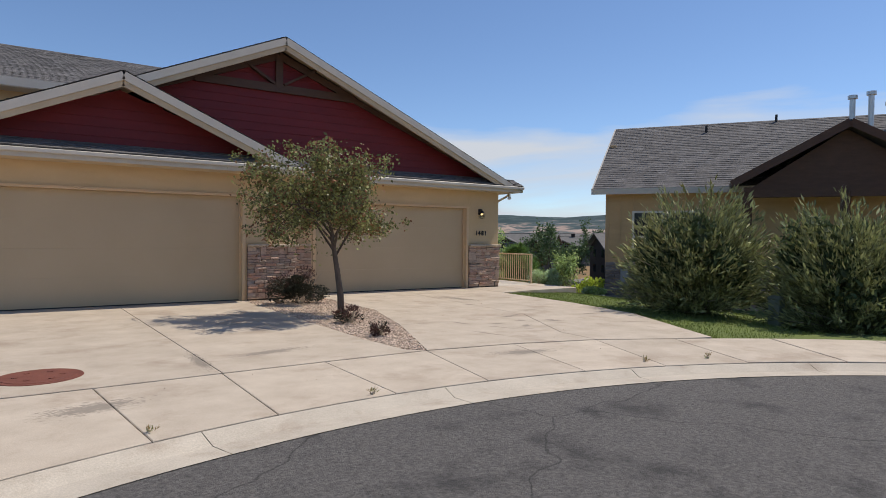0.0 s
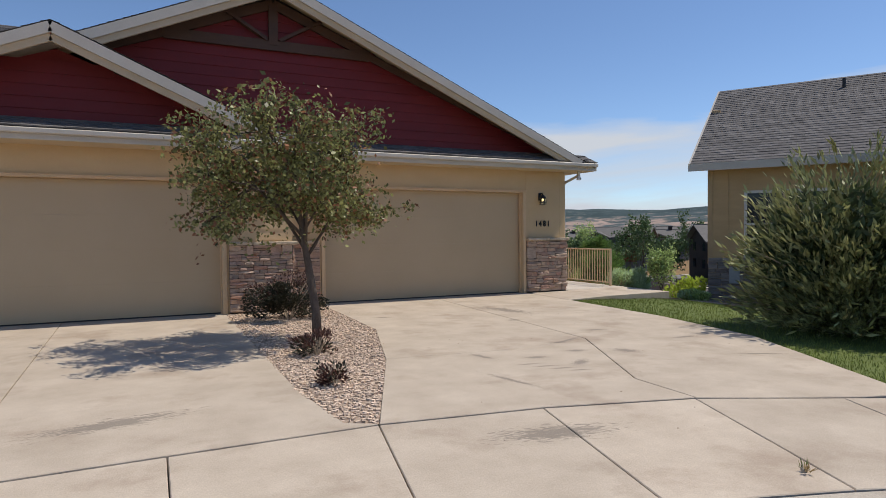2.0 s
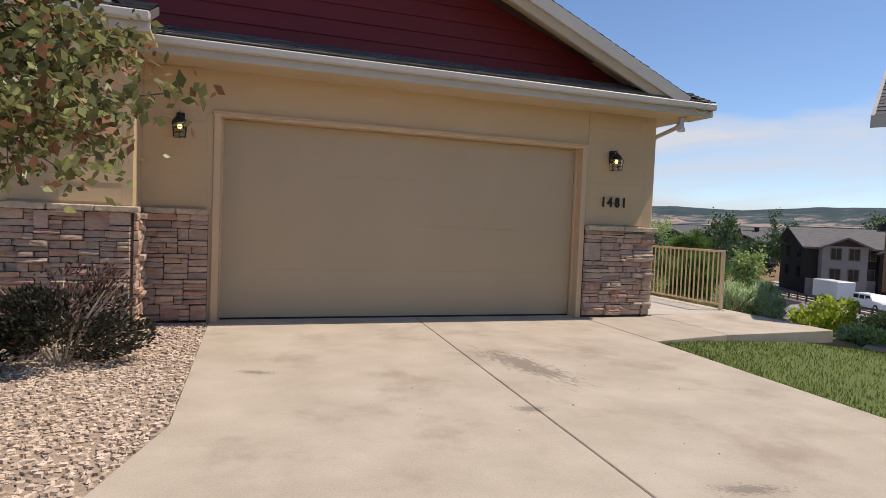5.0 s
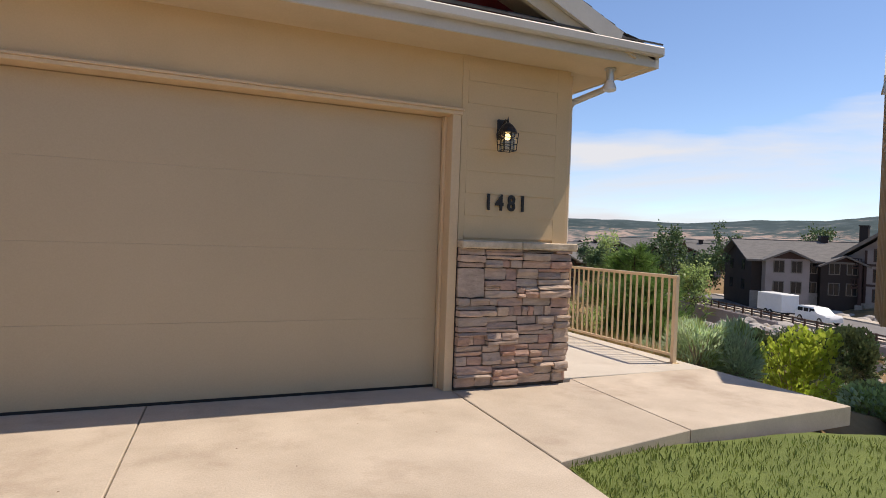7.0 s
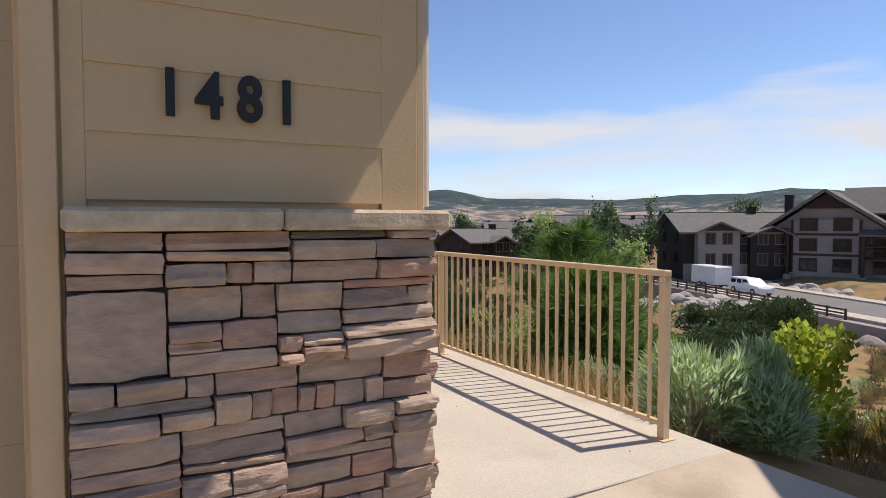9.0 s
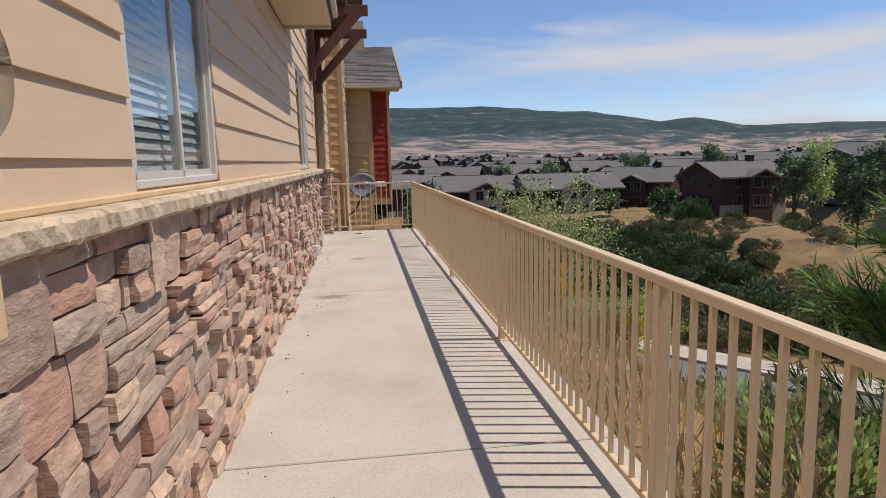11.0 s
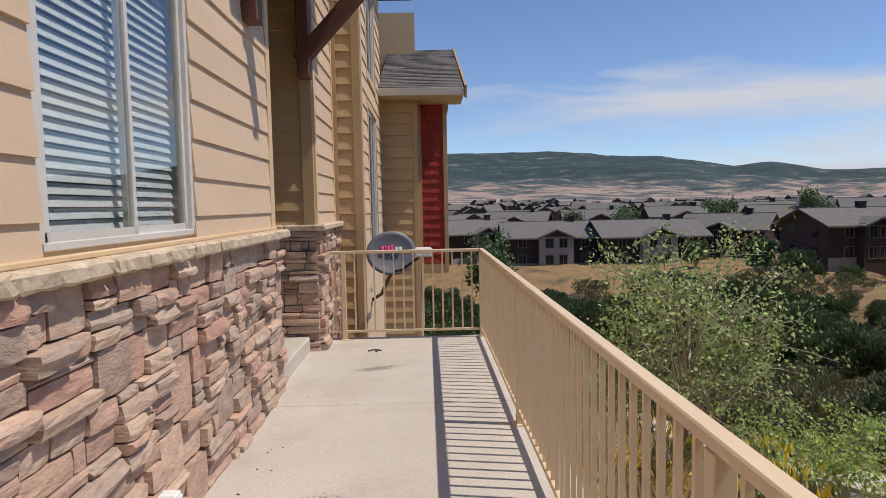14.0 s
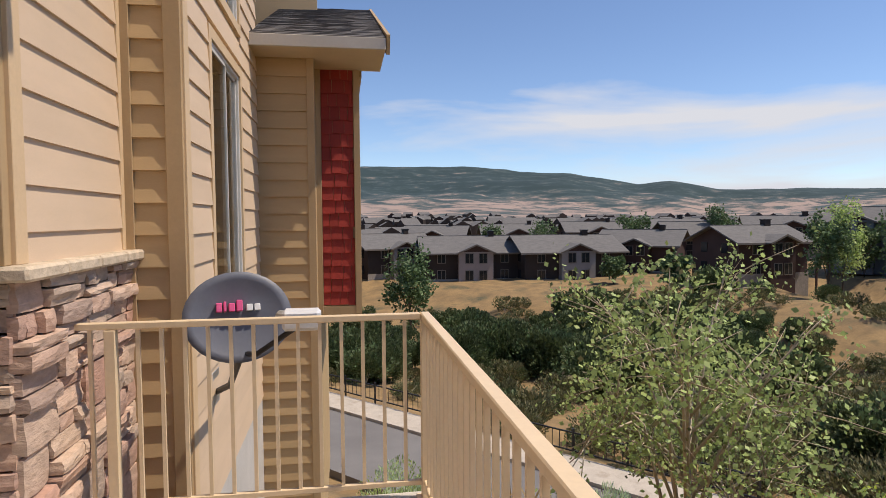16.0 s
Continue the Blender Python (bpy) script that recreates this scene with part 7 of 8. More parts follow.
def lower_road():
    def along(q, off, z):
        p = ROAD_AT + ROAD_DIR * q
        return (p.x + ROAD_OUT.x * off, p.y + ROAD_OUT.y * off, z - 1.97)
    strips = (("road_lower", -2.6, 1.7, -4.96, ROADFAR, "grey asphalt lane below the slope", "road"), ("pavement_lower", 1.85, 3.3, -4.86, GUTTERC, "pale concrete footway beside the lower lane", "footway"),
              ("kerb_lower", 1.7, 1.85, -4.84, GUTTERC, "concrete kerb of the lower lane", "kerb"))
    for name, o0, o1, z, material, label, cat in strips:
        bm = bmesh.new()
        rows = [(bm.verts.new(along(q, o0, z)), bm.verts.new(along(q, o1, z)), bm.verts.new(along(q, o1, z - 0.4)), bm.verts.new(along(q, o0, z - 0.4))) for q in range(-60, 40, 2)]
        for a, b in zip(rows, rows[1:]):
            for i in range(4):
                bm.faces.new((a[i], b[i], b[(i + 1) % 4], a[(i + 1) % 4]))
        bmesh.ops.recalc_face_normals(bm, faces=bm.faces)
        solo(name, bm, material, label, cat, "structure")
    f = thing("roadside_fence", "low dark metal fence beside the lower footway", "fence")
    for q in range(0, 32, 2):
        part("post", beam(bmesh.new(), along(q, 3.5, -5.1), along(q, 3.5, -3.95), 0.08, 0.08, (1, 0, 0)), BLACK, f)
    for z in (-4.1, -4.75):
        part("rail", beam(bmesh.new(), along(0, 3.5, z), along(30, 3.5, z), 0.05, 0.05), BLACK, f)
    bar = part("bar", beam(bmesh.new(), (0, 0, 0), (0, 0, 0.66), 0.025, 0.025, (1, 0, 0)), BLACK, f, "", Matrix.Translation(along(0.3, 3.5, -4.75)))
    for k in range(1, 100):
        hang("bar", bar.data, f, "", Matrix.Translation(along(0.3 + k * 0.297, 3.5, -4.75)))


lower_road()
ac = thing("air_conditioner", "round-topped grey air conditioner unit beside the wing", "air conditioner", (1.56, 21.3, land(1.56, 21.3)))
part("casing", boxes(((-0.42, -0.42, 0.0), (0.42, 0.42, 0.72)), bevel=0.06), CONDUIT, ac)
part("fan_guard", tube(bmesh.new(), [(0, 0, 0.72), (0, 0, 0.77), (0, 0, 0.775)], [0.36, 0.34, 0.2], 24), METERMETAL, ac)
part("fan_hub", tube(bmesh.new(), [(0, 0, 0.77), (0, 0, 0.80)], 0.12, 16), BLACK, ac)
shrub("green_brush", "pale green bush in front of the lower lane", on_land(2.6, 26.0), (1.2, 1.1, 0.9), 3000, 0.1, [(LEAF_FRESH, 0.5), (LEAF_SAGE, 0.5)], 102, 0.3, 12, 10, 0.6)
shrub("green_brush", "light green bush beside the air conditioner", on_land(2.3, 23.4), (0.9, 0.9, 0.7), 3000, 0.08, [(LEAF_FRESH, 0.6), (LEAF_SAGE, 0.4)], 101, 0.3, 12, 10, 0.6)

# ---- houses across the ravine ----
H_DARK = surf("dark_house_wall", (0.026, 0.019, 0.016), (0.040, 0.028, 0.023), 0.6, 0.8, 0.1, 6)
H_BROWN = surf("brown_house_wall", (0.048, 0.026, 0.022), (0.064, 0.034, 0.028), 0.6, 0.8, 0.1, 6)
H_GREY = surf("grey_house_wall", (0.23, 0.22, 0.215), (0.28, 0.265, 0.26), 0.6, 0.8, 0.1, 6)
H_MAUVE = surf("mauve_house_wall", (0.27, 0.228, 0.21), (0.33, 0.28, 0.26), 0.6, 0.8, 0.1, 6)
H_BLUE = surf("blue_grey_house_wall", (0.14, 0.16, 0.19), (0.17, 0.19, 0.225), 0.6, 0.8, 0.1, 6)
H_STONE = surf("house_stone", (0.27, 0.235, 0.20), (0.34, 0.30, 0.26), 2.0, 0.9, 0.4, 5)
H_ROOF = surf("far_shingle", (0.125, 0.12, 0.115), (0.18, 0.17, 0.16), 1.2, 0.95, 0.2, 7, stretch=(1, 1, 6))
H_TRIM = surf("house_trim", (0.15, 0.13, 0.11), (0.19, 0.165, 0.14), 1.0, 0.7, 0.0)
H_GARAGE = surf("rust_garage_door", (0.20, 0.055, 0.035), (0.23, 0.065, 0.042), 1.0, 0.6, 0.0)


def town_house(name, label, deg, dist, base, turn, w, d, storeys, wall, gables=2, stone=True, chimney=True, eye=(1.3, 8.0), garage=None, lower=None):
    """A house of the estate: body, eaved gable roof, cross gables, porch, rows of windows, chimney."""
    x, y = eye[0] + dist * math.sin(radians(deg)), eye[1] + dist * math.cos(radians(deg))
    h = thing(name, label, "house", (x, y, base), -deg + turn)
    sh = 2.55
    H = storeys * sh
    part("wall", boxes(((-w / 2, -d / 2, -2.5), (w / 2, d / 2, H))), wall, h)
    if stone:
        part("stone_base", boxes(((-w / 2 - 0.12, -d / 2 - 0.12, -2.5), (w / 2 + 0.12, -d / 2, 0.9))), H_STONE, h)
    slope, ov = 0.40, 0.9
    rise = d / 2 * slope

    def plane(bm, pts, t=0.16):
        lo = [bm.verts.new((p[0], p[1], p[2] - t)) for p in pts]
        hi = [bm.verts.new(p) for p in pts]
        k = len(pts)
        bm.faces.new(hi)
        bm.faces.new(lo[::-1])
        for i in range(k):
            bm.faces.new((lo[i], lo[(i + 1) % k], hi[(i + 1) % k], hi[i]))
        bmesh.ops.recalc_face_normals(bm, faces=bm.faces)

    bm = bmesh.new()
    for s in (-1, 1):
        plane(bm, [(-w / 2 - ov, s * (d / 2 + ov), H - ov * slope + 0.1), (w / 2 + ov, s * (d / 2 + ov), H - ov * slope + 0.1), (w / 2 + ov, 0, H + rise + 0.1), (-w / 2 - ov, 0, H + rise + 0.1)])
    part("roof", bm, H_ROOF, h, "grey shingled roof")
    for s in (-1, 1):
        bm = bmesh.new()
        vs = [bm.verts.new((s * w / 2 - o, y, z)) for o in (0, s * 0.1) for y, z in ((-d / 2, H), (d / 2, H), (0, H + rise))]
        for f in ((0, 1, 2), (5, 4, 3), (0, 3, 4, 1), (1, 4, 5, 2), (2, 5, 3, 0)):
            bm.faces.new([vs[i] for i in f])
        bmesh.ops.recalc_face_normals(bm, faces=bm.faces)
        part("gable_wall", bm, wall, h)
    fascia = boxes(((-w / 2 - ov, -d / 2 - ov - 0.04, H - ov * slope - 0.12), (w / 2 + ov, -d / 2 - ov + 0.02, H - ov * slope + 0.12)))
    part("fascia", fascia, H_TRIM, h)
    front_x = []
    for k in range(gables):
        gw = min(w * 0.36, 5.2)
        gx = (k + 0.5) / gables * w - w / 2
        gx += 0.25 * (-1) ** k
        out = 1.3 if k % 2 == 0 else 0.8
        gh = H - (0.0 if k % 2 == 0 else 0.5)
        y0 = -d / 2 - out
        front_x.append((gx, gw, y0))
        part("bay", boxes(((gx - gw / 2, y0, -2.5), (gx + gw / 2, -d / 2 + 0.1, gh))), wall if k % 2 else (lower if lower is not None else wall), h)
        gr = gw / 2 * 0.42
        bm = bmesh.new()
        for s in (-1, 1):
            plane(bm, [(gx + s * (gw / 2 + 0.5), y0 - 0.6, gh - 0.25), (gx + s * (gw / 2 + 0.5), 0, gh - 0.25), (gx, 0, gh + gr), (gx, y0 - 0.6, gh + gr)], 0.14)
        part("cross_roof", bm, H_ROOF, h)
        bm = bmesh.new()
        vs = [bm.verts.new(p) for p in ((gx - gw / 2, y0 - 0.02, gh - 0.05), (gx + gw / 2, y0 - 0.02, gh - 0.05), (gx, y0 - 0.02, gh + gr - 0.2))]
        bm.faces.new(vs)
        part("gable_wall", bm, H_BROWN if wall is not H_BROWN else H_DARK, h)
        for s in (-1, 1):
            part("barge_board", beam(bmesh.new(), (gx + s * (gw / 2 + 0.5), y0 - 0.62, gh - 0.34), (gx, y0 - 0.62, gh + gr - 0.08), 0.06, 0.22), H_TRIM, h)
    # windows, storey by storey, with frames and panes

    def win(wx, wy, wz, ww=1.1, hh=1.35):
        f = part("window", boxes(((wx - ww / 2 - 0.1, wy - 0.07, wz - 0.1), (wx - ww / 2, wy, wz + hh + 0.1)), ((wx + ww / 2, wy - 0.07, wz - 0.1), (wx + ww / 2 + 0.1, wy, wz + hh + 0.1)),
                                 ((wx - ww / 2, wy - 0.07, wz + hh), (wx + ww / 2, wy, wz + hh + 0.1)), ((wx - ww / 2, wy - 0.07, wz - 0.1), (wx + ww / 2, wy, wz)), ((wx - 0.03, wy - 0.06, wz), (wx + 0.03, wy, wz + hh))), H_TRIM, h)
        hang("pane", boxes_mesh(((wx - ww / 2, wy - 0.04, wz), (wx + ww / 2, wy - 0.01, wz + hh)), GLASS_DARK), f)

    for st in range(storeys):
        z = st * sh + 0.85
        for gx, gw, y0 in front_x:
            if st == 0 and garage is not None:
                continue
            win(gx - gw * 0.2, y0, z)
            win(gx + gw * 0.2, y0, z)
        k = max(1, int(w / 4.5))
        for i in range(k):
            wx = (i + 0.5) / k * w - w / 2
            if all(abs(wx - gx) > gw / 2 + 0.7 for gx, gw, _ in front_x):
                win(wx, -d / 2, z)
        for wy in (-d * 0.22, d * 0.22):
            bm = boxes(((-w / 2 - 0.07, wy - 0.6, z), (-w / 2, wy + 0.6, z + 1.3)))
            part("side_window", bm, GLASS_DARK, h)
    if garage is not None:
        for gx, gw, y0 in front_x:
            part("garage_door", boxes(((gx - gw * 0.42, y0 - 0.06, 0.0), (gx + gw * 0.42, y0, 2.2))), H_GARAGE, h, "rust-red garage door")
    part("porch", boxes(((w / 2 - 0.1, -d / 2, 2.4), (w / 2 + 1.8, d / 2, 2.6)), ((w / 2 + 1.5, -d / 2, -2.0), (w / 2 + 1.7, -d / 2 + 0.2, 2.4)), ((w / 2 + 1.5, d / 2 - 0.2, -2.0), (w / 2 + 1.7, d / 2, 2.4))), H_BROWN, h)
    if chimney:
        c = part("chimney", boxes(((w * 0.22, -0.45, H), (w * 0.22 + 0.85, 0.5, H + rise + 0.7))), H_DARK, h)
        hang("chimney_cap", boxes_mesh(((w * 0.22 - 0.08, -0.52, H + rise + 0.7), (w * 0.22 + 0.93, 0.57, H + rise + 0.85)), BLACK), c)
    part("ridge_cap", boxes(((-w / 2 - ov, -0.14, H + rise + 0.06), (w / 2 + ov, 0.14, H + rise + 0.15))), H_ROOF, h)
    return h


def roof_slab(bm, pts, t=0.18):
    """A roof plane with its thickness."""
    lo, hi = [bm.verts.new((p[0], p[1], p[2] - t)) for p in pts], [bm.verts.new(p) for p in pts]
    k = len(pts)
    bm.faces.new(hi)
    bm.faces.new(lo[::-1])
    for i in range(k):
        bm.faces.new((lo[i], lo[(i + 1) % k], hi[(i + 1) % k], hi[i]))
    bmesh.ops.recalc_face_normals(bm, faces=bm.faces)
    return bm


def gable_prism(xm, half, y0, y1, z0, apex):
    """The upright triangle under a gable, drawn back from y0 to y1."""
    bm = bmesh.new()
    vs = [bm.verts.new((x, y, z)) for y in (y0, y1) for x, z in ((xm - half, z0), (xm + half, z0), (xm, apex))]
    for f in ((0, 1, 2), (5, 4, 3), (0, 3, 4, 1), (1, 4, 5, 2), (2, 5, 3, 0)):
        bm.faces.new([vs[i] for i in f])
    bmesh.ops.recalc_face_normals(bm, faces=bm.faces)
    return bm


def apartment_house(deg, dist, base, turn):
    """The large house by the estate road: a broad front gable over a mauve bay, balconies at its sides, a higher roof behind."""
    x, y = -2.2 + dist * math.sin(radians(deg)), -3.1 + dist * math.cos(radians(deg))
    h = thing("apartment_house", "three-storey mauve and brown gabled house with timber balconies", "house", (x, y, base), -deg + turn)
    part("wall", boxes(((-7.0, -4.0, -2.5), (7.0, 8.0, 6.2))), H_MAUVE, h)
    part("rear_wall", boxes(((-1.0, 1.5, 6.0), (11.5, 8.0, 8.6)), ((7.0, 1.5, -2.5), (11.5, 8.0, 6.0))), H_BROWN, h)
    part("bay", boxes(((-3.6, -5.6, -2.5), (3.6, -4.0, 7.4))), H_MAUVE, h, "mauve boarded bay")
    part("gable_wall", gable_prism(0.0, 6.3, -5.2, -4.0, 6.0, 10.4), H_MAUVE, h)
    part("gable_top", gable_prism(0.0, 2.6, -5.7, -5.2, 8.75, 10.5), H_BROWN, h, "brown boarded gable point")
    part("stone_base", boxes(((-7.1, -4.15, -2.5), (7.1, -4.0, 1.0)), ((-3.75, -5.75, -2.5), (3.75, -5.6, 1.0))), H_STONE, h)
    for sgn in (-1, 1):
        part("roof", roof_slab(bmesh.new(), [(sgn * 7.9, -6.6, 5.5), (sgn * 7.9, 6.0, 5.5), (0, 6.0, 11.0), (0, -6.6, 11.0)]), H_ROOF, h, "grey shingled roof")
        part("barge_board", beam(bmesh.new(), (sgn * 7.95, -6.65, 5.35), (0, -6.65, 10.85), 0.08, 0.36), H_TRIM, h)
    part("rear_roof", roof_slab(bmesh.new(), [(0.5, 0.6, 8.2), (12.6, 0.6, 8.2), (12.6, 5.5, 11.6), (0.5, 5.5, 11.6)]), H_ROOF, h)
    part("rear_roof", roof_slab(bmesh.new(), [(0.5, 10.4, 8.2), (12.6, 10.4, 8.2), (12.6, 5.5, 11.6), (0.5, 5.5, 11.6)]), H_ROOF, h)
    part("porch_roof", roof_slab(bmesh.new(), [(3.4, -6.8, 5.6), (9.6, -6.8, 5.6), (9.6, -2.6, 7.3), (3.4, -2.6, 7.3)]), H_ROOF, h)
    for z in (3.05, 5.5):
        part("band", boxes(((-3.66, -5.68, z), (3.66, -5.6, z + 0.28))), H_BROWN, h, "brown band board")
    for bx in (-3.6, 3.35):
        part("corner_board", boxes(((bx, -5.67, 1.0), (bx + 0.25, -5.6, 7.4))), H_BROWN, h)
    for z in (1.3, 3.7, 6.15):
        for wx in (-1.75, 1.75):
            w = part("window", boxes(((wx - 0.95, -5.7, z - 0.12), (wx + 0.95, -5.6, z)), ((wx - 0.95, -5.7, z + 1.35), (wx + 0.95, -5.6, z + 1.47)), ((wx - 0.95, -5.7, z), (wx - 0.84, -5.6, z + 1.35)),
                                     ((wx + 0.84, -5.7, z), (wx + 0.95, -5.6, z + 1.35)), ((wx - 0.05, -5.68, z), (wx + 0.05, -5.6, z + 1.35))), H_BROWN, h, "brown framed window")
            for a, b in ((wx - 0.84, wx - 0.05), (wx + 0.05, wx + 0.84)):
                hang("pane", boxes_mesh(((a, -5.64, z), (b, -5.61, z + 1.35)), GLASS_DARK), w)
    for sgn in (-1, 1):
        lo, hi = sorted((sgn * 3.7, sgn * 7.6))
        for z in (2.9, 5.35 if sgn < 0 else 4.4):
            b = part("balcony", boxes(((lo, -6.3, z - 0.2), (hi, -4.0, z)), ((lo, -6.3, z + 0.95), (hi, -6.2, z + 1.05)), ((lo, -6.3, z + 0.12), (hi, -6.2, z + 0.2))), H_BROWN, h, "brown timber balcony")
            for k in range(14):
                px = lo + 0.14 + (hi - lo - 0.28) * k / 13
                hang("baluster", boxes_mesh(((px - 0.04, -6.28, z + 0.2), (px + 0.04, -6.22, z + 0.95)), H_BROWN), b)
        for px in (lo + 0.12, hi - 0.12):
            part("post", boxes(((px - 0.17, -6.4, 0.7), (px + 0.17, -6.06, 5.6))), H_BROWN, h)
            part("stone_pier", boxes(((px - 0.4, -6.62, -2.5), (px + 0.4, -5.84, 0.75))), H_STONE, h)
        for z in (0.4, 3.05):
            part("balcony_door", boxes(((sgn * 5.6 - 1.0, -4.08, z), (sgn * 5.6 + 1.0, -4.0, z + 2.1))), GLASS_DARK, h)
    for cx, cy, top in ((8.3, 0.8, 9.6), (-5.5, 3.0, 10.6)):
        c = part("chimney", boxes(((cx - 0.5, cy - 0.5, 5.0), (cx + 0.5, cy + 0.5, top))), H_DARK, h)
        hang("chimney_cap", boxes_mesh(((cx - 0.6, cy - 0.6, top), (cx + 0.6, cy + 0.6, top + 0.15)), BLACK), c)


ROWS = [  # bearing, distance, base height, turn, width, depth, storeys, wall, gables, lower
    (4.2, 96, -7.4, 22, 11, 9, 2, H_DARK, 1, H_GREY), (11.3, 92, -7.9, 8, 14.5, 10, 2, H_DARK, 2, H_MAUVE), (19.6, 92, -7.8, 20, 15, 10, 2, H_DARK, 2, H_GREY),
    (26.6, 100, -7.2, -14, 12, 10, 2, H_BROWN, 1, None), (34.6, 86, -6.1, 40, 10.5, 8.5, 2, H_BROWN, 1, None), (31.0, 108, -5.9, 20, 12, 9, 2, H_DARK, 2, None),
    (8.5, 128, -6.6, -10, 13, 9, 2, H_DARK, 2, None), (15.5, 130, -6.4, 8, 14, 9, 2, H_DARK, 2, None), (22.5, 132, -6.0, 14, 13, 9, 2, H_DARK, 2, None),
    (28.5, 136, -5.4, 20, 14, 9, 2, H_DARK, 2, None), (37.5, 126, -5.0, 10, 14, 9, 2, H_DARK, 2, None), (47.2, 122, -4.4, 8, 14, 9, 2, H_BLUE, 2, None),
    (0.5, 120, -7.0, 10, 12, 9, 2, H_DARK, 2, None), (-3.5, 100, -7.4, 10, 12, 9, 2, H_DARK, 2, None), (49.5, 150, -3.4, 8, 14, 9, 2, H_DARK, 2, None), (44.0, 156, -3.6, 4, 14, 9, 2, H_GREY, 2, None)]
for deg, dist, base, turn, w, d, st, wall, g, lower in ROWS:
    dist, base, d, g = dist * 1.1, (base - 1.5) * 1.07 + 1.5, d + 0.5, 1
    town_house("house", "dark brown two-storey house with grey shingled gables" if wall in (H_DARK, H_BROWN) else "grey two-storey house with shingled gables", deg, dist, base, turn, w, d, st, wall, g, lower=lower, chimney=wall is not H_GREY)
town_house("house", "blue-grey two-storey house with rust-red garage doors", 41.6, 118, -4.2, -12, 13, 9, 2, H_BLUE, 2, stone=False, chimney=False, garage=True, eye=(0.3, -0.1))
town_house("house", "dark timber house with a tall chimney and stone base", 54.2, 88, -4.7, 22, 14.0, 11, 2, H_DARK, 2, eye=(0.3, -0.1), lower=H_MAUVE)
apartment_house(61.3, 93, -5.7, -8)
town_house("house", "dark house on the rise behind", 63.5, 130, -3.2, 8, 15, 10, 2, H_DARK, 2, eye=(-2.2, -3.1))


def far_town():
    """Roofs of the further estate, too small to tell apart."""
    rnd = random.Random(55)
    verts, faces = [], []
    for _ in range(430):
        deg, r = rnd.uniform(-12, 66), rnd.uniform(175, 620)
        x, y = 1.5 + r * math.sin(radians(deg)), 6 + r * math.cos(radians(deg))
        z, a = land(x, y) - 0.3, rnd.uniform(-0.4, 0.4) + rnd.choice((0, 1.57))
        w, d, h, rise = rnd.uniform(3.5, 6), rnd.uniform(3, 4.5), rnd.uniform(2.6, 5.2), rnd.uniform(1.6, 2.6)
        base = len(verts)
        for px, py, pz in ((-w, -d, 0), (w, -d, 0), (w, d, 0), (-w, d, 0), (-w, -d, h), (w, -d, h), (w, d, h), (-w, d, h), (-w, 0, h + rise), (w, 0, h + rise)):
            verts.append((x + px * math.cos(a) - py * math.sin(a), y + px * math.sin(a) + py * math.cos(a), z + pz))
        faces += [[base + i for i in f] for f in ((0, 1, 5, 4), (1, 2, 6, 5), (2, 3, 7, 6), (3, 0, 4, 7), (4, 5, 9, 8), (7, 8, 9, 6), (4, 8, 7), (5, 6, 9))]
    me = mesh_of("far_town", verts, faces, H_DARK)
    me.materials.append(H_ROOF)
    idx = [1 if (i % 8) in (4, 5) else 0 for i in range(len(faces))]
    me.polygons.foreach_set("material_index", idx)
    tagged(new("far_town", me), "dense far estate of dark houses with grey roofs", "town", "", "stuff")


far_town()


def far_tree(deg, dist, top_deg, width, seed, material=None, eye=(1.3, 8.0), dense=1.0):
    x, y = eye[0] + dist * math.sin(radians(deg)), eye[1] + dist * math.cos(radians(deg))
    z = land(x, y) - 0.1
    h = max(3.0, 1.5 + dist * math.tan(radians(top_deg)) - z)
    limb_tree("tree", "green leafy tree among the far houses", (x, y, z), 0.25, [(material or LEAF_FAR, 1.0)], h, (width / 2, width / 2, h * 0.40), h * 0.58, seed, int(1900 * dense), 0.34, BARK, limbs=10, twigs=30, r0=0.16, slim=0.75, lumps=20, group="trees of the estate")


for k, row in enumerate(((5.9, 62, -2.0, 5.5), (33.0, 118, 1.0, 6.0), (40.8, 112, 0.5, 4.4), (42.6, 104, -0.8, 4.2), (26.0, 118, 0.5, 6.0), (24.0, 90, -3.4, 3.2), (29.0, 82, -3.0, 3.6), (45.5, 104, 0.6, 6), (18.0, 118, -0.2, 5), (13.5, 118, -0.4, 5))):
    far_tree(*row, 300 + k)
for k, row in enumerate(((44.2, 92, 1.9, 5.5), (41.2, 84, -0.6, 4.5), (46.8, 90, -0.1, 5.5), (38.4, 100, 0.9, 5.5), (37.2, 92, 0.2, 5.0), (46.0, 80, -0.8, 4.6), (48.4, 108, 2.0, 5), (55, 118, 2.2, 6))):
    far_tree(*row, 330 + k, LEAF_FRESH if k in (3, 5) else None, (-2.2, -3.1))

# ---- road with the parked trailer ----


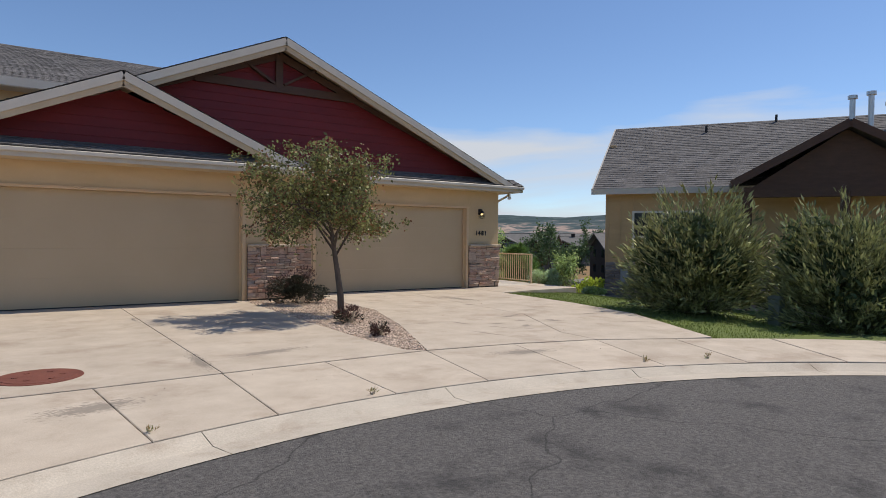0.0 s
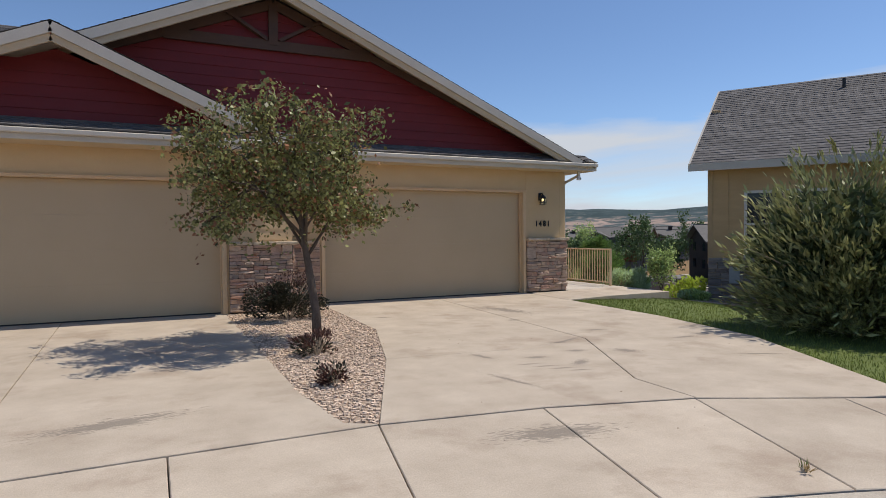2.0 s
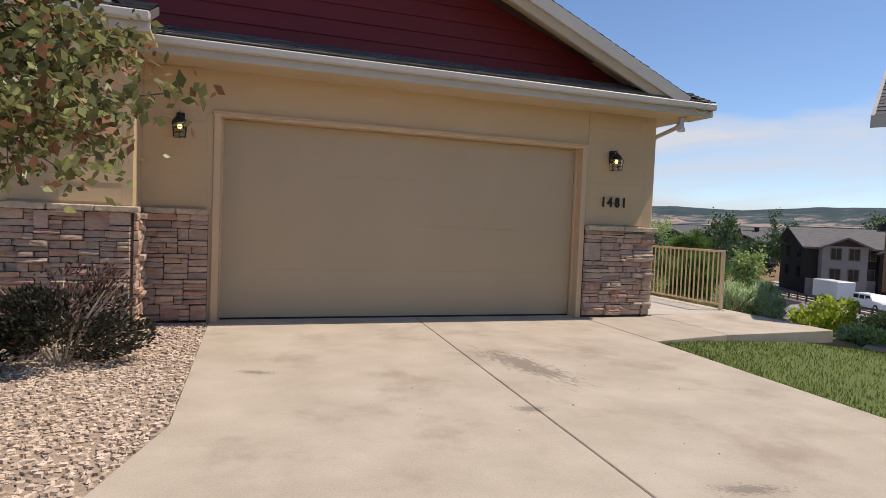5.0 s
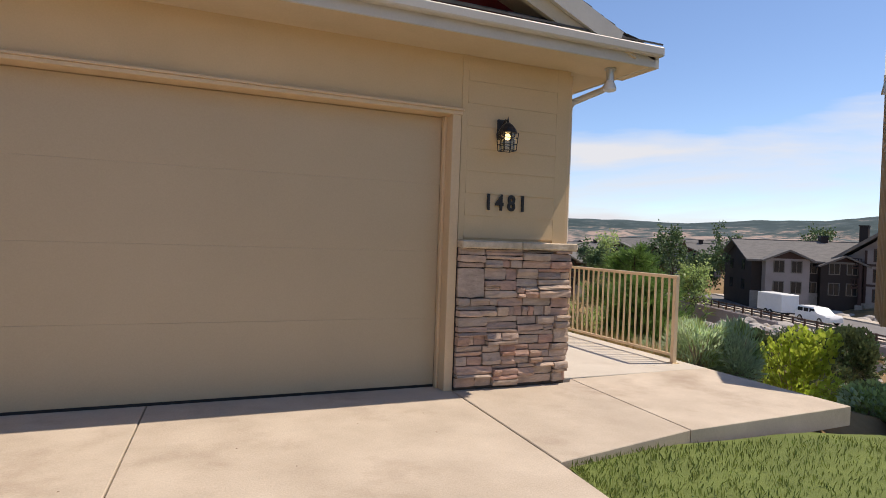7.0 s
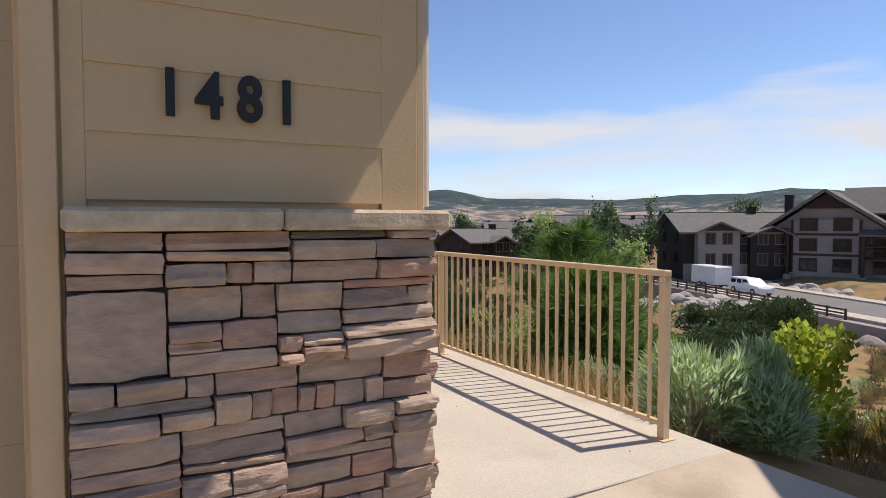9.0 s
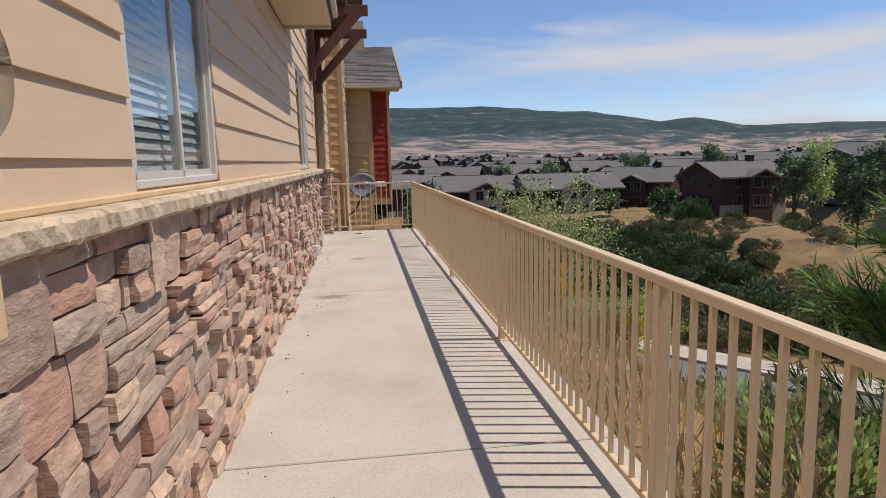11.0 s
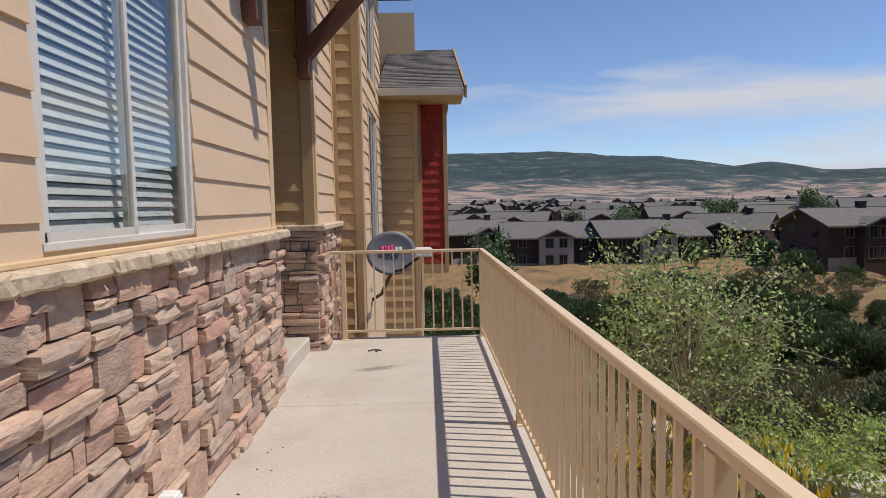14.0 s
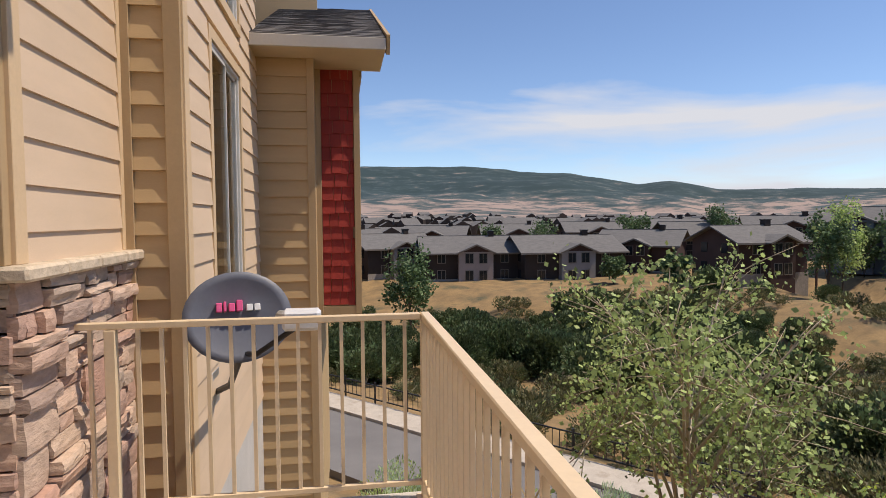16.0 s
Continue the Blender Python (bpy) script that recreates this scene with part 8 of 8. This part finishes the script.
def upper_road():
    """The estate road across the ravine, with its wall, rail fence and verge rocks."""
    a, b = Vector((*EST_A, EST_Z)), Vector((*EST_B, EST_Z))
    d = (b - a).normalized()
    nrm = Vector((*EST_N, 0))

    def strip(o0, o1, dz, name, material, label, cat, thick=0.3):
        bm = bmesh.new()
        p = [a - d * 9 + nrm * o0, b + d * 30 + nrm * o0, b + d * 30 + nrm * o1, a - d * 9 + nrm * o1]
        slab(bm, [(v.x, v.y) for v in p], -thick, dz)
        for v in bm.verts:
            t = ((Vector((v.co.x, v.co.y, 0)) - Vector((a.x, a.y, 0))).dot(d)) / (b - a).length
            v.co.z += a.z + (b.z - a.z) * t
        solo(name, bm, material, label, cat, "structure")
    strip(-3.6, 3.6, 0.0, "road_estate", ROADFAR, "grey estate road across the ravine", "road", 0.5)
    strip(3.6, 5.4, 0.14, "pavement_estate", GUTTERC, "pale footway along the estate road", "footway", 0.4)
    strip(-5.2, -3.6, 0.14, "pavement_estate", GUTTERC, "pale footway along the estate road", "footway", 0.4)
    strip(5.4, 6.4, -0.1, "wall_verge", H_MAUVE, "dark retaining wall below the road", "wall", 3.6)
    f = thing("rail_fence", "low brown rail fence along the road's edge", "fence")
    n = 22
    for i in range(n + 1):
        p = a.lerp(b, i / n) + nrm * 5.7
        part("post", beam(bmesh.new(), p - Vector((0, 0, 0.4)), p + Vector((0, 0, 0.75)), 0.14, 0.14, (1, 0, 0)), TIMBER, f)
    for z in (0.35, 0.65):
        part("rail", beam(bmesh.new(), a + nrm * 5.7 + Vector((0, 0, z)), b + nrm * 5.7 + Vector((0, 0, z)), 0.08, 0.12), TIMBER, f)
    yaw = math.degrees(math.atan2(d.y, d.x))

    def where(deg):
        r = Vector((math.sin(radians(deg)), math.cos(radians(deg)), 0))
        o = Vector((-2.38, -3.3, 0))
        p = a + nrm * 2.4
        den = r.x * d.y - r.y * d.x
        s = ((p.x - o.x) * d.y - (p.y - o.y) * d.x) / den
        q = o + r * s
        t = (Vector((q.x, q.y, 0)) - Vector((a.x, a.y, 0))).dot(d) / (b - a).length
        return (q.x, q.y, a.z + (b.z - a.z) * t)
    tp = where(52.6)
    t = thing("cargo_trailer", "white enclosed cargo trailer parked on the road", "trailer", tp, yaw)
    part("body", boxes(((-2.3, -1.0, 0.45), (2.3, 1.0, 2.45)), bevel=0.06), WHITEPAINT, t)
    part("skirt", boxes(((-2.3, -1.02, 0.38), (2.3, 1.02, 0.47))), BLACK, t)
    part("tongue", boxes(((2.3, -0.08, 0.4), (3.5, 0.08, 0.5))), BLACK, t)
    for x in (-0.5, 0.35):
        for y in (-0.98, 0.98):
            wl = part("wheel", tube(bmesh.new(), [(x, y - 0.1, 0.34), (x, y + 0.1, 0.34)], 0.34, 16), TYRE, t)
            hang("rim", tube_mesh([(x, y - 0.11, 0.34), (x, y + 0.11, 0.34)], 0.19, METERMETAL), wl)
    sp = where(55.6)
    c = thing("car", "white estate car parked behind the trailer", "car", sp, yaw)
    bm = bmesh.new()
    prof = [(-2.4, 0.35), (2.4, 0.35), (2.42, 0.75), (2.25, 0.98), (1.15, 1.08), (0.45, 1.62), (-2.05, 1.66), (-2.38, 1.05)]
    lo = [bm.verts.new((x, -0.92 + (0.12 if z > 1.2 else 0), z)) for x, z in prof]
    hi = [bm.verts.new((x, 0.92 - (0.12 if z > 1.2 else 0), z)) for x, z in prof]
    bm.faces.new(lo)
    bm.faces.new(hi[::-1])
    for i in range(len(prof)):
        bm.faces.new((lo[i], hi[i], hi[(i + 1) % len(prof)], lo[(i + 1) % len(prof)]))
    bmesh.ops.recalc_face_normals(bm, faces=bm.faces)
    bmesh.ops.bevel(bm, geom=bm.edges[:], offset=0.05, segments=2, affect="EDGES")
    part("body", bm, WHITEPAINT, c)
    for y in (-0.875, 0.875):
        for x0, x1 in ((-1.95, -1.1), (-1.0, -0.2), (-0.1, 0.7)):
            part("window", boxes(((x0, y - 0.012, 1.12), (x1 - 0.1, y + 0.012, 1.50))), GLASS_DARK, c)
        for x in (-1.5, 1.5):
            wl = part("wheel", tube(bmesh.new(), [(x, y - 0.08, 0.36), (x, y + 0.08, 0.36)], 0.36, 16), TYRE, c)
            hang("rim", tube_mesh([(x, y - 0.09, 0.36), (x, y + 0.09, 0.36)], 0.21, METERMETAL), wl)
    for y in (-0.68, 0.68):
        part("headlight", boxes(((2.36, y - 0.16, 0.72), (2.43, y + 0.16, 0.86)), bevel=0.02), LNBWHITE, c)
    rnd = random.Random(12)
    rocks = [bpy.data.meshes.new("rock") for _ in range(3)]
    for k, me in enumerate(rocks):
        bm = bmesh.new()
        bmesh.ops.create_icosphere(bm, subdivisions=2, radius=0.6)
        for v in bm.verts:
            v.co *= 1 + 0.35 * noise.noise(v.co * 1.7 + Vector((k * 5, 0, 0)))
            v.co.z *= 0.7
        bm.to_mesh(me)
        bm.free()
        me.materials.append(ROCK)
    for k in range(130):
        near = k % 3 > 0
        p = a.lerp(b, rnd.uniform(0.5, 1.15) if near else rnd.uniform(0.2, 1.15)) + nrm * (rnd.uniform(6.8, 14) if near else rnd.uniform(-8.5, -5.6))
        z = land(p.x, p.y)
        o = new("boulder", rnd.choice(rocks))
        tagged(o, "grey-brown boulder on the road verge", "boulder", "verge boulders")
        s = rnd.uniform(0.7, 1.8)
        top = a.z + (b.z - a.z) * 0.5
        o.matrix_world = Matrix.LocRotScale((p.x, p.y, max(z, (top - 0.5 - (0.22 * (rnd.random() * 4))) if not near else z)), Euler((rnd.uniform(-0.3, 0.3), rnd.uniform(-0.3, 0.3), rnd.uniform(0, 6.28))), (s, s, s))


upper_road()
